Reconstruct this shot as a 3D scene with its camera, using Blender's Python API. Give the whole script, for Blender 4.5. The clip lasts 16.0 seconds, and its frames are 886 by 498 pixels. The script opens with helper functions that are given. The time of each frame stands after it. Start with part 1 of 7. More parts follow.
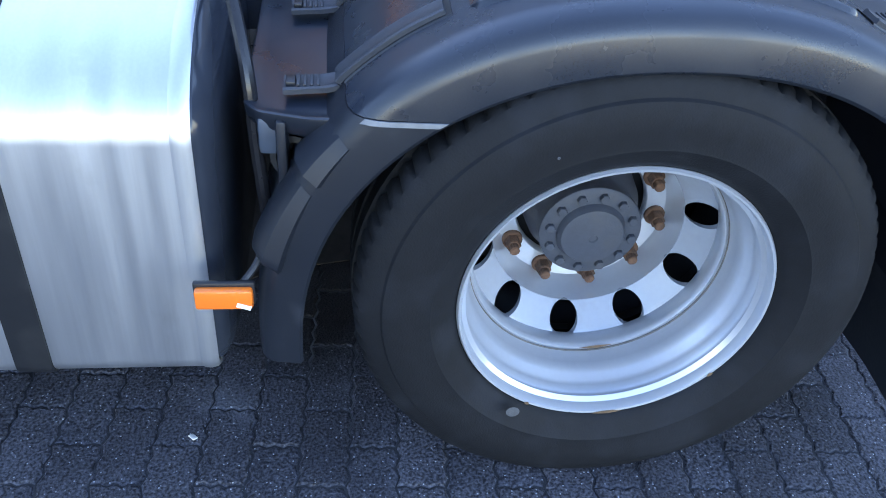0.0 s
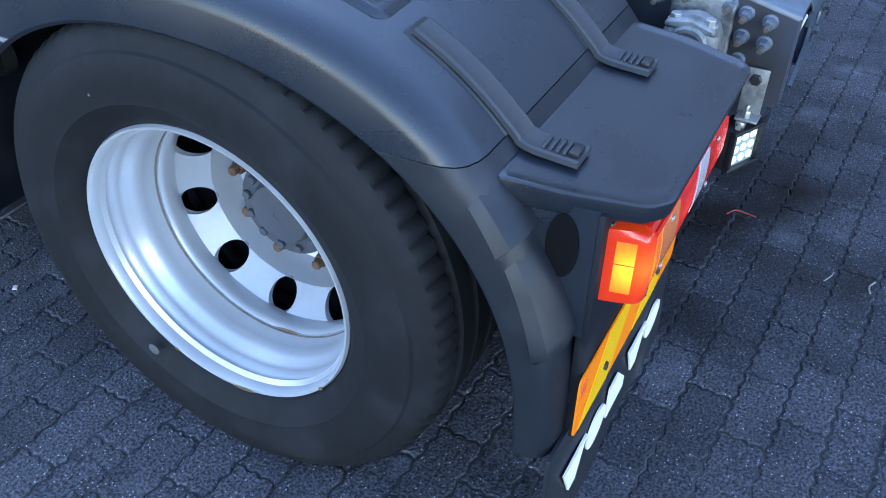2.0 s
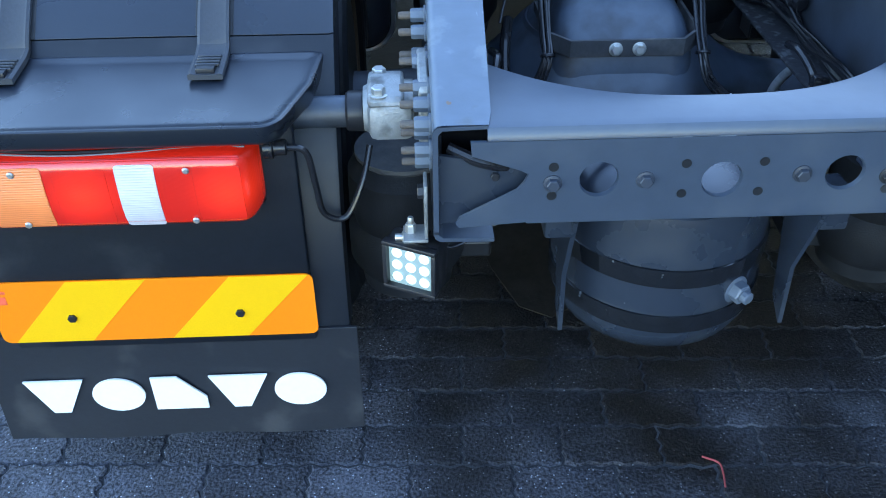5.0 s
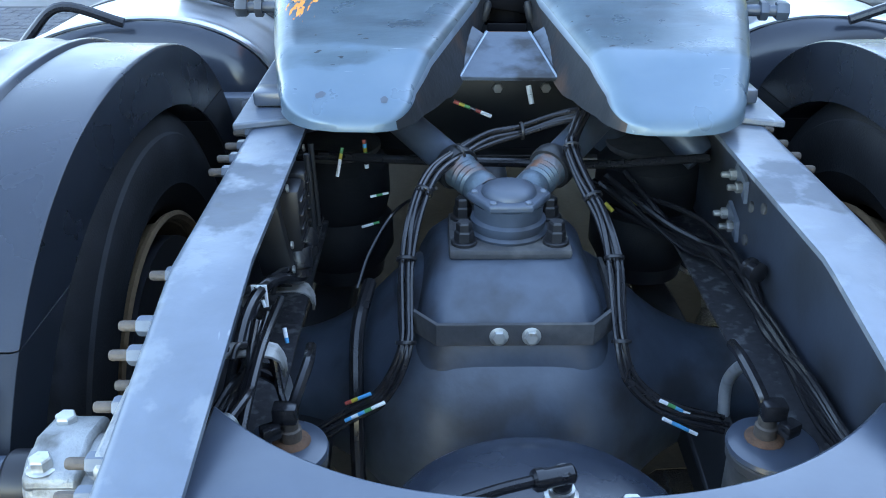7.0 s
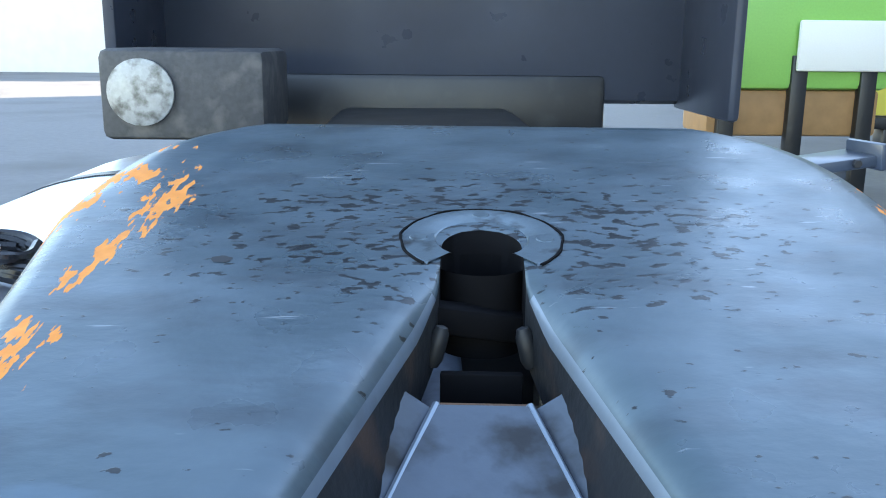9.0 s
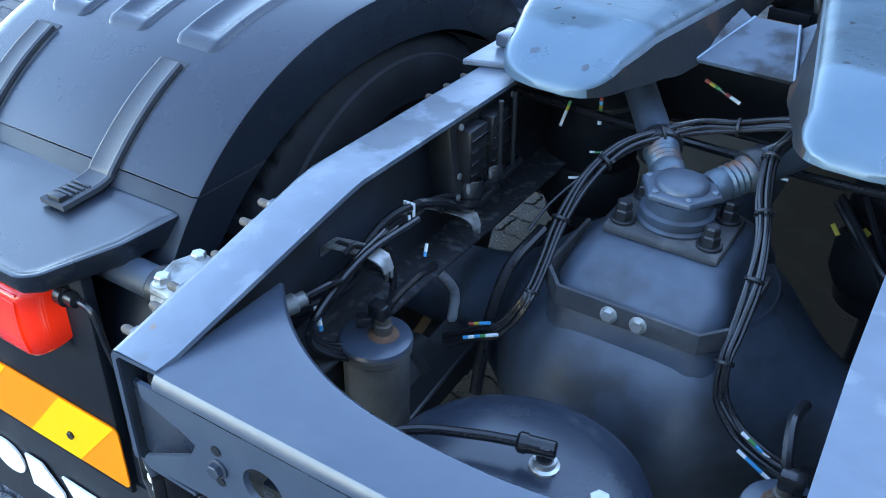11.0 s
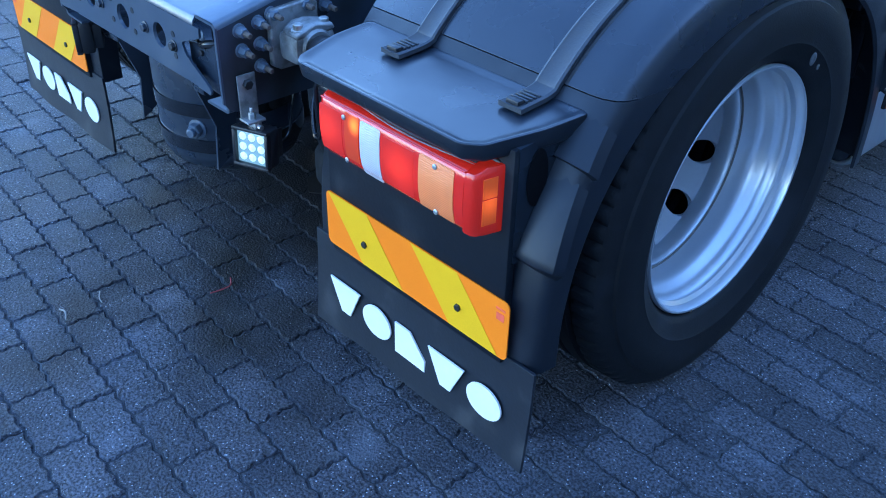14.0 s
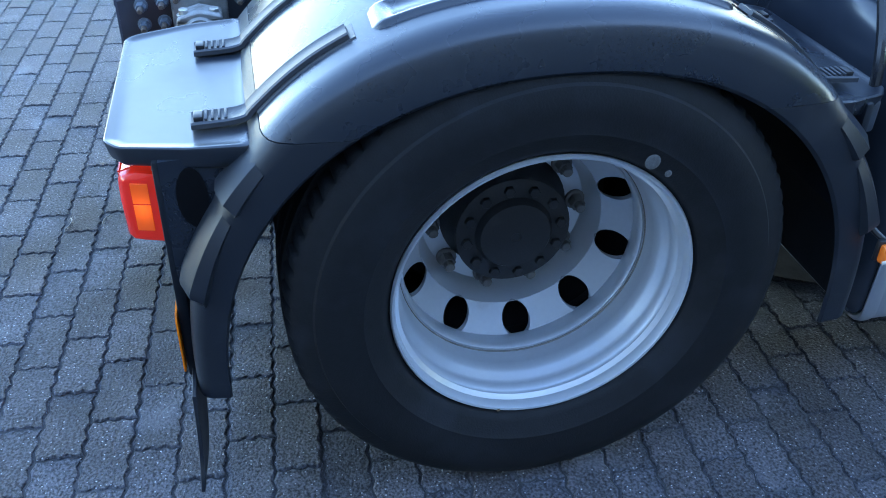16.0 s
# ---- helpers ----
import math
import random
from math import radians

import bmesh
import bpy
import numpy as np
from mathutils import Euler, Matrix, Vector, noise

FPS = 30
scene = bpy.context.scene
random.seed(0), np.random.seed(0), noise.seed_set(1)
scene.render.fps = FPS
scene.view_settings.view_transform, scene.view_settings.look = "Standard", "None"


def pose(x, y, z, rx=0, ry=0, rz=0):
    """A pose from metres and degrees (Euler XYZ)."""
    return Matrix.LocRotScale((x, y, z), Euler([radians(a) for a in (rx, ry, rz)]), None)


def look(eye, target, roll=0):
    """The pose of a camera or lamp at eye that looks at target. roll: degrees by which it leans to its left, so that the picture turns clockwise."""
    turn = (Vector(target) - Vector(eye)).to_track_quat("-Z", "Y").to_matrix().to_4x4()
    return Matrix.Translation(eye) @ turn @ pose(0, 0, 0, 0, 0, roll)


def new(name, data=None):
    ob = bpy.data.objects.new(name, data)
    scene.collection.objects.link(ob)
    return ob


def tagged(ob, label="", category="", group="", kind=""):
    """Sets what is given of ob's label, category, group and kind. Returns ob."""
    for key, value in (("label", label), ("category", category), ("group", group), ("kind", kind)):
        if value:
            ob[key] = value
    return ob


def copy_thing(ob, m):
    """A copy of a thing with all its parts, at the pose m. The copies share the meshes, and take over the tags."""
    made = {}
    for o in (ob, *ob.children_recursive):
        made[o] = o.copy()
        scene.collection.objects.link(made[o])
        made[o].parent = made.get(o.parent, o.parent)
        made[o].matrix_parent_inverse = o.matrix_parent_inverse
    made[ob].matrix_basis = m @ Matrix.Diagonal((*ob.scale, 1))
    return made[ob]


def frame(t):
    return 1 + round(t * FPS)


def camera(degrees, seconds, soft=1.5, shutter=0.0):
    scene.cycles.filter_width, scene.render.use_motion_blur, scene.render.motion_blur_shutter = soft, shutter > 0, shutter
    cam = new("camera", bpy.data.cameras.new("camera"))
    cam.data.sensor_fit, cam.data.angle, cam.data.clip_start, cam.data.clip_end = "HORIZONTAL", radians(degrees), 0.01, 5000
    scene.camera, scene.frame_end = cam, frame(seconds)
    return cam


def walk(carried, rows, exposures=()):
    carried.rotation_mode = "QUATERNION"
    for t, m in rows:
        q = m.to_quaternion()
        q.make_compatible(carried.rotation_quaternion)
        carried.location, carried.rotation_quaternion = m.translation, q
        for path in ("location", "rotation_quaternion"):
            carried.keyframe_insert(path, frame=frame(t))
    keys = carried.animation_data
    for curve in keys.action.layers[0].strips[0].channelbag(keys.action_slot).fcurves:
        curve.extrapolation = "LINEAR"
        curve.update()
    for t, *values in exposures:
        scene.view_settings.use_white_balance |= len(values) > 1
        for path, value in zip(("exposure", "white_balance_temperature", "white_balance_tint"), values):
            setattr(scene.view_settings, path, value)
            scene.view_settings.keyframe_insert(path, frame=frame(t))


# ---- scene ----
cam = camera(53.2, 16.0, 1.0)
PATH = [
    (0, (-2.466, 0.519, 1.574), (-0.899, 0.302, 0.35), 4.5),
    (0.5, (-2.444, 0.174, 1.573), (-0.866, 0.082, 0.348), 4.2),
    (1, (-2.418, -0.208, 1.593), (-0.85, -0.046, 0.363), 3.3),
    (1.5, (-2.389, -0.639, 1.578), (-0.885, -0.181, 0.341), 2.0),
    (2, (-2.17, -0.972, 1.557), (-0.782, -0.24, 0.317), 0.8),
    (2.5, (-1.975, -1.297, 1.527), (-0.759, -0.278, 0.309), -0.1),
    (3, (-1.737, -1.537, 1.499), (-0.798, -0.263, 0.276), -0.8),
    (3.5, (-1.428, -1.702, 1.497), (-0.809, -0.257, 0.26), -0.9),
    (4, (-1.122, -1.908, 1.498), (-0.774, -0.37, 0.269), -0.8),
    (4.5, (-0.783, -1.941, 1.476), (-0.642, -0.363, 0.255), -0.6),
    (4.7, (-0.638, -1.94, 1.48), (-0.544, -0.354, 0.266), -0.4),
    (6.8, (-0.13, -1.494, 1.426), (-0.119, 0.285, 0.512), -0.3),
    (7, (-0.116, -1.362, 1.426), (-0.107, 0.429, 0.535), -0.2),
    (7.5, (-0.076, -1.0, 1.411), (-0.062, 0.815, 0.569), -0.0),
    (8, (-0.08, -0.69, 1.36), (-0.06, 1.174, 0.634), 0.2),
    (8.2, (-0.074, -0.593, 1.344), (-0.053, 1.292, 0.676), 0.2),
    (9.2, (-0.03, -0.36, 1.36), (0.03, 1.5, 0.93), 0.6),
    (10.3, (0.11, -0.99, 1.462), (-0.423, 0.662, 0.469), 1.2),
    (10.5, (0.173, -1.089, 1.491), (-0.475, 0.492, 0.451), 1.3),
    (11, (0.349, -1.319, 1.558), (-0.538, 0.107, 0.472), 1.3),
    (11.5, (0.58, -1.578, 1.574), (-0.448, -0.251, 0.486), 1.1),
    (12, (0.893, -1.698, 1.564), (-0.163, -0.394, 0.476), 1.0),
    (12.5, (1.196, -1.779, 1.547), (0.149, -0.467, 0.46), 1.3),
    (13, (1.483, -1.865, 1.515), (0.448, -0.545, 0.425), 1.5),
    (13.5, (1.831, -1.853, 1.504), (0.752, -0.575, 0.407), 1.4),
    (14, (2.064, -1.7, 1.521), (0.86, -0.559, 0.404), 1.4),
    (14.5, (2.225, -1.423, 1.533), (0.872, -0.47, 0.411), 1.3),
    (15, (2.44, -1.157, 1.542), (0.936, -0.464, 0.42), 1.3),
    (15.5, (2.551, -0.879, 1.55), (0.96, -0.434, 0.421), 1.3),
    (16, (2.536, -0.529, 1.548), (0.928, -0.152, 0.42), 1.7),
]
walk(cam, [(t, look(e, a, r)) for t, e, a, r in PATH], [(0, 2.86, 6650, 20), (1.5, 2.88, 6500, 18), (2.5, 2.78, 6350, 17), (3, 2.66, 6400, 17), (4, 3.16, 6400, 11), (4.7, 3.08, 6350, 10), (7, 3.54, 7500, 12), (7.5, 3.40, 7850, 12), (8, 3.0, 7900, 12), (10.5, 3.44, 7350, 12), (11.0, 3.46, 6800, 12), (11.5, 3.38, 6450, 12), (12.5, 3.06, 4950, 12), (13.5, 2.78, 4850, 11), (14.5, 3.05, 5400, 12), (15.5, 3.32, 6000, 11), (16, 3.35, 6150, 10)])

# ---- world and light ----
world = bpy.data.worlds.new("sky")
scene.world = world
world.use_nodes = True
wn, wl = world.node_tree.nodes, world.node_tree.links
sky = wn.new("ShaderNodeTexSky")
sky.sky_type = "NISHITA"
sky.sun_disc = False
sky.sun_elevation, sky.sun_rotation = radians(22), radians(60)
sky.air_density, sky.dust_density, sky.ozone_density = 1.0, 0.08, 2.0
wl.new(sky.outputs["Color"], wn["Background"].inputs["Color"])
wn["Background"].inputs["Strength"].default_value = 0.15
sun_data = bpy.data.lights.new("sun", "SUN")
sun_data.energy, sun_data.angle, sun_data.color = 3.2, radians(0.6), (1.0, 0.94, 0.86)
sun = new("sun", sun_data)
sun.matrix_world = look((8.66, 5.0, 4.04), (0, 0, 0))


# ---- materials ----
def material(name, color, rough=0.5, metal=0.0, vary=0.15, grain=60.0, bump=0.0, bump_scale=200.0, stain=None,
             stain_amount=0.0, stain_scale=6.0, rough_vary=0.1, island=0.0, random_each=0.0, emit=None, emit_strength=0.0,
             transmission=0.0, coat=0.0, spec=0.5):
    m = bpy.data.materials.new(name)
    m.use_nodes = True
    n, l = m.node_tree.nodes, m.node_tree.links
    b = n["Principled BSDF"]
    tc = n.new("ShaderNodeTexCoord")
    fine = n.new("ShaderNodeTexNoise")
    fine.inputs["Scale"].default_value, fine.inputs["Detail"].default_value = grain, 6
    wide = n.new("ShaderNodeTexNoise")
    wide.inputs["Scale"].default_value, wide.inputs["Detail"].default_value = stain_scale, 5
    l.new(tc.outputs["Object"], fine.inputs["Vector"])
    l.new(tc.outputs["Object"], wide.inputs["Vector"])
    mix1 = n.new("ShaderNodeMix")
    mix1.data_type, mix1.blend_type = "RGBA", "MIX"
    mix1.inputs["A"].default_value = (*[c * (1 - vary) for c in color], 1)
    mix1.inputs["B"].default_value = (*[min(1, c * (1 + vary)) for c in color], 1)
    l.new(fine.outputs["Fac"], mix1.inputs["Factor"])
    out = mix1.outputs["Result"]
    if stain:
        ramp = n.new("ShaderNodeValToRGB")
        ramp.color_ramp.elements[0].position = 0.62 - 0.3 * stain_amount
        ramp.color_ramp.elements[1].position = 0.75 - 0.2 * stain_amount
        l.new(wide.outputs["Fac"], ramp.inputs["Fac"])
        mix2 = n.new("ShaderNodeMix")
        mix2.data_type = "RGBA"
        mix2.inputs["B"].default_value = (*stain, 1)
        l.new(ramp.outputs["Color"], mix2.inputs["Factor"])
        l.new(out, mix2.inputs["A"])
        out = mix2.outputs["Result"]
    if island or random_each:
        src = n.new("ShaderNodeNewGeometry").outputs["Random Per Island"] if island else n.new("ShaderNodeObjectInfo").outputs["Random"]
        amount = island or random_each
        rng = n.new("ShaderNodeMapRange")
        rng.inputs["To Min"].default_value, rng.inputs["To Max"].default_value = 1 - amount, 1 + amount
        l.new(src, rng.inputs["Value"])
        mul = n.new("ShaderNodeMix")
        mul.data_type, mul.blend_type = "RGBA", "MULTIPLY"
        mul.inputs["Factor"].default_value = 1
        l.new(out, mul.inputs["A"])
        l.new(rng.outputs["Result"], mul.inputs["B"])
        out = mul.outputs["Result"]
    l.new(out, b.inputs["Base Color"])
    rr = n.new("ShaderNodeMapRange")
    rr.inputs["To Min"].default_value, rr.inputs["To Max"].default_value = max(0.02, rough - rough_vary), min(1, rough + rough_vary)
    l.new(wide.outputs["Fac"], rr.inputs["Value"])
    l.new(rr.outputs["Result"], b.inputs["Roughness"])
    b.inputs["Metallic"].default_value = metal
    b.inputs["Specular IOR Level"].default_value = spec
    b.inputs["Coat Weight"].default_value = coat
    b.inputs["Transmission Weight"].default_value = transmission
    if bump:
        bt = n.new("ShaderNodeTexNoise")
        bt.inputs["Scale"].default_value, bt.inputs["Detail"].default_value = bump_scale, 3
        l.new(tc.outputs["Object"], bt.inputs["Vector"])
        bp = n.new("ShaderNodeBump")
        bp.inputs["Strength"].default_value, bp.inputs["Distance"].default_value = bump, 0.003
        l.new(bt.outputs["Fac"], bp.inputs["Height"])
        l.new(bp.outputs["Normal"], b.inputs["Normal"])
    if emit:
        b.inputs["Emission Color"].default_value = (*emit, 1)
        b.inputs["Emission Strength"].default_value = emit_strength
    return m


M = {}


def concrete(name, per_object):
    """Weathered concrete: coarse grain, pale specks, blotches, and a tone of its own for each stone."""
    m = bpy.data.materials.new(name)
    m.use_nodes = True
    n, l = m.node_tree.nodes, m.node_tree.links
    b = n["Principled BSDF"]
    geo = n.new("ShaderNodeNewGeometry")

    def noise_tex(scale, detail=4.0):
        t = n.new("ShaderNodeTexNoise")
        t.inputs["Scale"].default_value, t.inputs["Detail"].default_value = scale, detail
        l.new(geo.outputs["Position"], t.inputs["Vector"])
        return t.outputs["Fac"]

    def ramp(src, p0, c0, p1, c1):
        r = n.new("ShaderNodeValToRGB")
        r.color_ramp.elements[0].position, r.color_ramp.elements[0].color = p0, (*c0, 1)
        r.color_ramp.elements[1].position, r.color_ramp.elements[1].color = p1, (*c1, 1)
        l.new(src, r.inputs["Fac"])
        return r.outputs["Color"]

    def blend(kind, fac, a, c):
        x = n.new("ShaderNodeMix")
        x.data_type, x.blend_type = "RGBA", kind
        for key, v in (("Factor", fac), ("A", a), ("B", c)):
            if isinstance(v, (float, int)):
                x.inputs[key].default_value = v
            elif isinstance(v, tuple):
                x.inputs[key].default_value = (*v, 1)
            else:
                l.new(v, x.inputs[key])
        return x.outputs["Result"]
    grain = noise_tex(150, 9)
    col = ramp(grain, 0.36, (0.021, 0.0212, 0.0250), 0.68, (0.117, 0.118, 0.138))
    blot = ramp(noise_tex(4.2, 5), 0.60, (0, 0, 0), 0.72, (1, 1, 1))
    col = blend("MIX", blot, col, blend("MIX", 0.32, col, (0.22, 0.23, 0.265)))
    dark = ramp(noise_tex(4.5, 5), 0.30, (0.62, 0.62, 0.62), 0.55, (1, 1, 1))
    col = blend("MULTIPLY", 1.0, col, dark)
    v = n.new("ShaderNodeTexVoronoi")
    v.inputs["Scale"].default_value = 95
    l.new(geo.outputs["Position"], v.inputs["Vector"])
    speck = ramp(v.outputs["Distance"], 0.11, (1, 1, 1), 0.22, (0, 0, 0))
    some = ramp(v.outputs["Color"], 0.48, (0, 0, 0), 0.62, (1, 1, 1))
    col = blend("MIX", blend("MULTIPLY", 1.0, speck, some), col, (0.36, 0.38, 0.41))
    # brown dirt and the truck's shade painted round the axle, with an uneven border
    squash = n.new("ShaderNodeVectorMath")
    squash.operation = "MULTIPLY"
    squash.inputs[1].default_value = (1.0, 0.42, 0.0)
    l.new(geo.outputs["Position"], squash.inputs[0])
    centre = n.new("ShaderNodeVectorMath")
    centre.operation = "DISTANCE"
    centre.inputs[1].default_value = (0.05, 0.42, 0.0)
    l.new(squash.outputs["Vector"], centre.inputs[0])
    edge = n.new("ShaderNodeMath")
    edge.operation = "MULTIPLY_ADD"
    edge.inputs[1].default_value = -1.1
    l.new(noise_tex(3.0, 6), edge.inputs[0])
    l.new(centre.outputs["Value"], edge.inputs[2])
    dirt_shade = ramp(edge.outputs["Value"], 0.10, (1, 1, 1), 0.45, (0, 0, 0))
    col = blend("MIX", dirt_shade, col, blend("MULTIPLY", 1.0, col, (0.18, 0.14, 0.105)))
    rnd_src = n.new("ShaderNodeObjectInfo").outputs["Random"] if per_object else geo.outputs["Random Per Island"]
    tone = n.new("ShaderNodeMapRange")
    tone.inputs["To Min"].default_value, tone.inputs["To Max"].default_value = 0.80, 1.20
    l.new(rnd_src, tone.inputs["Value"])
    col = blend("MULTIPLY", 1.0, col, tone.outputs["Result"])
    l.new(col, b.inputs["Base Color"])
    b.inputs["Roughness"].default_value = 0.60
    b.inputs["Specular IOR Level"].default_value = 0.22
    bp = n.new("ShaderNodeBump")
    bp.inputs["Strength"].default_value, bp.inputs["Distance"].default_value = 1.0, 0.0055
    l.new(grain, bp.inputs["Height"])
    l.new(bp.outputs["Normal"], b.inputs["Normal"])
    return m


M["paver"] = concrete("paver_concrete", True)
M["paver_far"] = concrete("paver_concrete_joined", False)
M["joint"] = material("joint_sand", (0.038, 0.039, 0.042), 0.95, vary=0.5, grain=110, bump=0.9, stain=(0.12, 0.12, 0.12), stain_amount=0.28, stain_scale=3)
M["far_ground"] = material("far_ground", (0.15, 0.145, 0.14), 0.85, vary=0.2, grain=12, bump=0.4, bump_scale=60, stain=(0.11, 0.105, 0.10), stain_amount=0.3, stain_scale=0.4)
M["shed_wall"] = material("shed_wall", (0.20, 0.21, 0.23), 0.7, vary=0.15, grain=3, stain=(0.16, 0.165, 0.18), stain_amount=0.3, stain_scale=0.5)
M["plastic_low"] = material("fender_lower_plastic", (0.0110, 0.0138, 0.0195), 0.40, vary=0.12, grain=350, bump=0.12, bump_scale=900, stain=(0.024, 0.027, 0.034), stain_amount=0.25, stain_scale=8, spec=0.4)
M["strap"] = material("strap_rubber", (0.040, 0.043, 0.050), 0.5, vary=0.2, grain=200, bump=0.15, stain=(0.045, 0.045, 0.046), stain_amount=0.3, stain_scale=15)
M["chassis"] = material("chassis_paint", (0.044, 0.058, 0.082), 0.31, spec=0.8, vary=0.16, grain=34, bump=0.05, bump_scale=60, stain=(0.060, 0.074, 0.096), stain_amount=0.30, stain_scale=7, rough_vary=0.10)
M["axle"] = material("axle_paint", (0.044, 0.059, 0.082), 0.48, spec=0.75, vary=0.35, grain=26, bump=0.14, bump_scale=70, stain=(0.026, 0.030, 0.038), stain_amount=0.45, stain_scale=11, rough_vary=0.14)
M["grime"] = material("grimy_steel", (0.05, 0.05, 0.052), 0.7, vary=0.4, grain=50, bump=0.3, bump_scale=140, stain=(0.10, 0.095, 0.09), stain_amount=0.35, stain_scale=12)
M["black"] = material("black_paint", (0.012, 0.013, 0.015), 0.4, vary=0.2, grain=50, stain=(0.03, 0.03, 0.03), stain_amount=0.25)
M["rubber"] = material("tyre_rubber", (0.0066, 0.0074, 0.0090), 0.70, vary=0.4, grain=40, bump=0.25, bump_scale=260, stain=(0.0125, 0.0140, 0.0172), stain_amount=0.40, stain_scale=9, rough_vary=0.10, spec=0.28)
M["rim"] = material("rim_silver", (0.58, 0.605, 0.64), 0.31, metal=0.55, vary=0.04, grain=90, rough_vary=0.04)
# Rim silver darkened, since the disc should catch less light than the rim.
M["rim_disc"] = material("rim_disc_shaded", (0.34, 0.36, 0.39), 0.42, metal=0.30, vary=0.06, grain=90, stain=(0.29, 0.295, 0.30), stain_amount=0.15, stain_scale=9)
M["rim_rust"] = material("rim_rust", (0.17, 0.11, 0.06), 0.7, metal=0.2, vary=0.4, grain=60, bump=0.3)
M["rust"] = material("rust", (0.13, 0.065, 0.035), 0.85, vary=0.5, grain=70, bump=0.6, bump_scale=220, stain=(0.06, 0.035, 0.025), stain_amount=0.5, stain_scale=30)
M["nut_grey"] = material("dusty_nut", (0.14, 0.135, 0.13), 0.7, metal=0.3, vary=0.3, grain=70, bump=0.4)
M["hub"] = material("hub_paint", (0.050, 0.056, 0.070), 0.55, vary=0.2, grain=70, bump=0.2, stain=(0.06, 0.06, 0.062), stain_amount=0.3)
M["zinc"] = material("zinc_bolt", (0.50, 0.50, 0.48), 0.38, metal=0.8, vary=0.15, grain=120, stain=(0.33, 0.28, 0.2), stain_amount=0.15, stain_scale=40)
M["dull_zinc"] = material("dull_zinc_plate", (0.30, 0.30, 0.29), 0.45, metal=0.4, vary=0.25, grain=80, bump=0.15, stain=(0.10, 0.095, 0.085), stain_amount=0.4, stain_scale=30)
M["cast"] = material("cast_aluminium", (0.29, 0.295, 0.29), 0.5, metal=0.5, vary=0.3, grain=60, bump=0.35, bump_scale=240, stain=(0.11, 0.105, 0.095), stain_amount=0.45, stain_scale=22)
M["bolt_blue"] = material("painted_bolt", (0.095, 0.115, 0.145), 0.42, vary=0.2, grain=90)
M["stud"] = material("rusty_stud", (0.105, 0.085, 0.070), 0.7, metal=0.3, vary=0.3, grain=120, bump=0.4)
M["tank_end"] = material("tank_end_paint", (0.030, 0.036, 0.048), 0.16, vary=0.2, grain=12, rough_vary=0.05)
M["fw"] = material("fifth_wheel_paint", (0.115, 0.145, 0.185), 0.3, vary=0.1, grain=14, bump=0.06, bump_scale=40)
M["fw_guide"] = material("smeared_guide_paint", (0.062, 0.082, 0.110), 0.45, spec=0.4, vary=0.2, grain=30, bump=0.12, bump_scale=60, stain=(0.012, 0.013, 0.015), stain_amount=0.50, stain_scale=14, rough_vary=0.15)


def node_kit(m):
    """Shortcuts for wiring a material's nodes."""
    n, l = m.node_tree.nodes, m.node_tree.links
    geo = n.new("ShaderNodeNewGeometry")

    def put(socket, v):
        if isinstance(v, (float, int)):
            socket.default_value = v
        elif isinstance(v, tuple):
            socket.default_value = (*v, 1) if len(v) == 3 and socket.type == "RGBA" else v
        else:
            l.new(v, socket)

    def noise_tex(scale, detail=4.0, stretch=(1, 1, 1), turn=0.0):
        mp = n.new("ShaderNodeMapping")
        mp.inputs["Scale"].default_value = stretch
        mp.inputs["Rotation"].default_value = (0, 0, turn)
        l.new(geo.outputs["Position"], mp.inputs["Vector"])
        t = n.new("ShaderNodeTexNoise")
        t.inputs["Scale"].default_value, t.inputs["Detail"].default_value = scale, detail
        l.new(mp.outputs["Vector"], t.inputs["Vector"])
        return t.outputs["Fac"]

    def calc(op, a, c=0.0, d=0.0):
        x = n.new("ShaderNodeMath")
        x.operation = op
        for k, v in enumerate((a, c, d)):
            put(x.inputs[k], v)
        return x.outputs["Value"]

    def fade(src, lo, hi, a=0.0, c=1.0):
        x = n.new("ShaderNodeMapRange")
        for key, v in (("From Min", lo), ("From Max", hi), ("To Min", a), ("To Max", c)):
            x.inputs[key].default_value = v
        put(x.inputs["Value"], src)
        return x.outputs["Result"]

    def blend(fac, a, c, kind="MIX"):
        x = n.new("ShaderNodeMix")
        x.data_type, x.blend_type = "RGBA", kind
        put(x.inputs["Factor"], fac)
        put(x.inputs["A"], a)
        put(x.inputs["B"], c)
        return x.outputs["Result"]

    def away(c, stretch):
        """Distance from a point, in units of an ellipsoid's radii."""
        mp = n.new("ShaderNodeMapping")
        mp.vector_type = "POINT"
        mp.inputs["Scale"].default_value = stretch
        mp.inputs["Location"].default_value = tuple(-a * b for a, b in zip(c, stretch))
        l.new(geo.outputs["Position"], mp.inputs["Vector"])
        v = n.new("ShaderNodeVectorMath")
        v.operation = "LENGTH"
        l.new(mp.outputs["Vector"], v.inputs[0])
        return v.outputs["Value"]
    sep = n.new("ShaderNodeSeparateXYZ")
    l.new(geo.outputs["Position"], sep.inputs["Vector"])
    return n, l, noise_tex, calc, fade, blend, away, sep


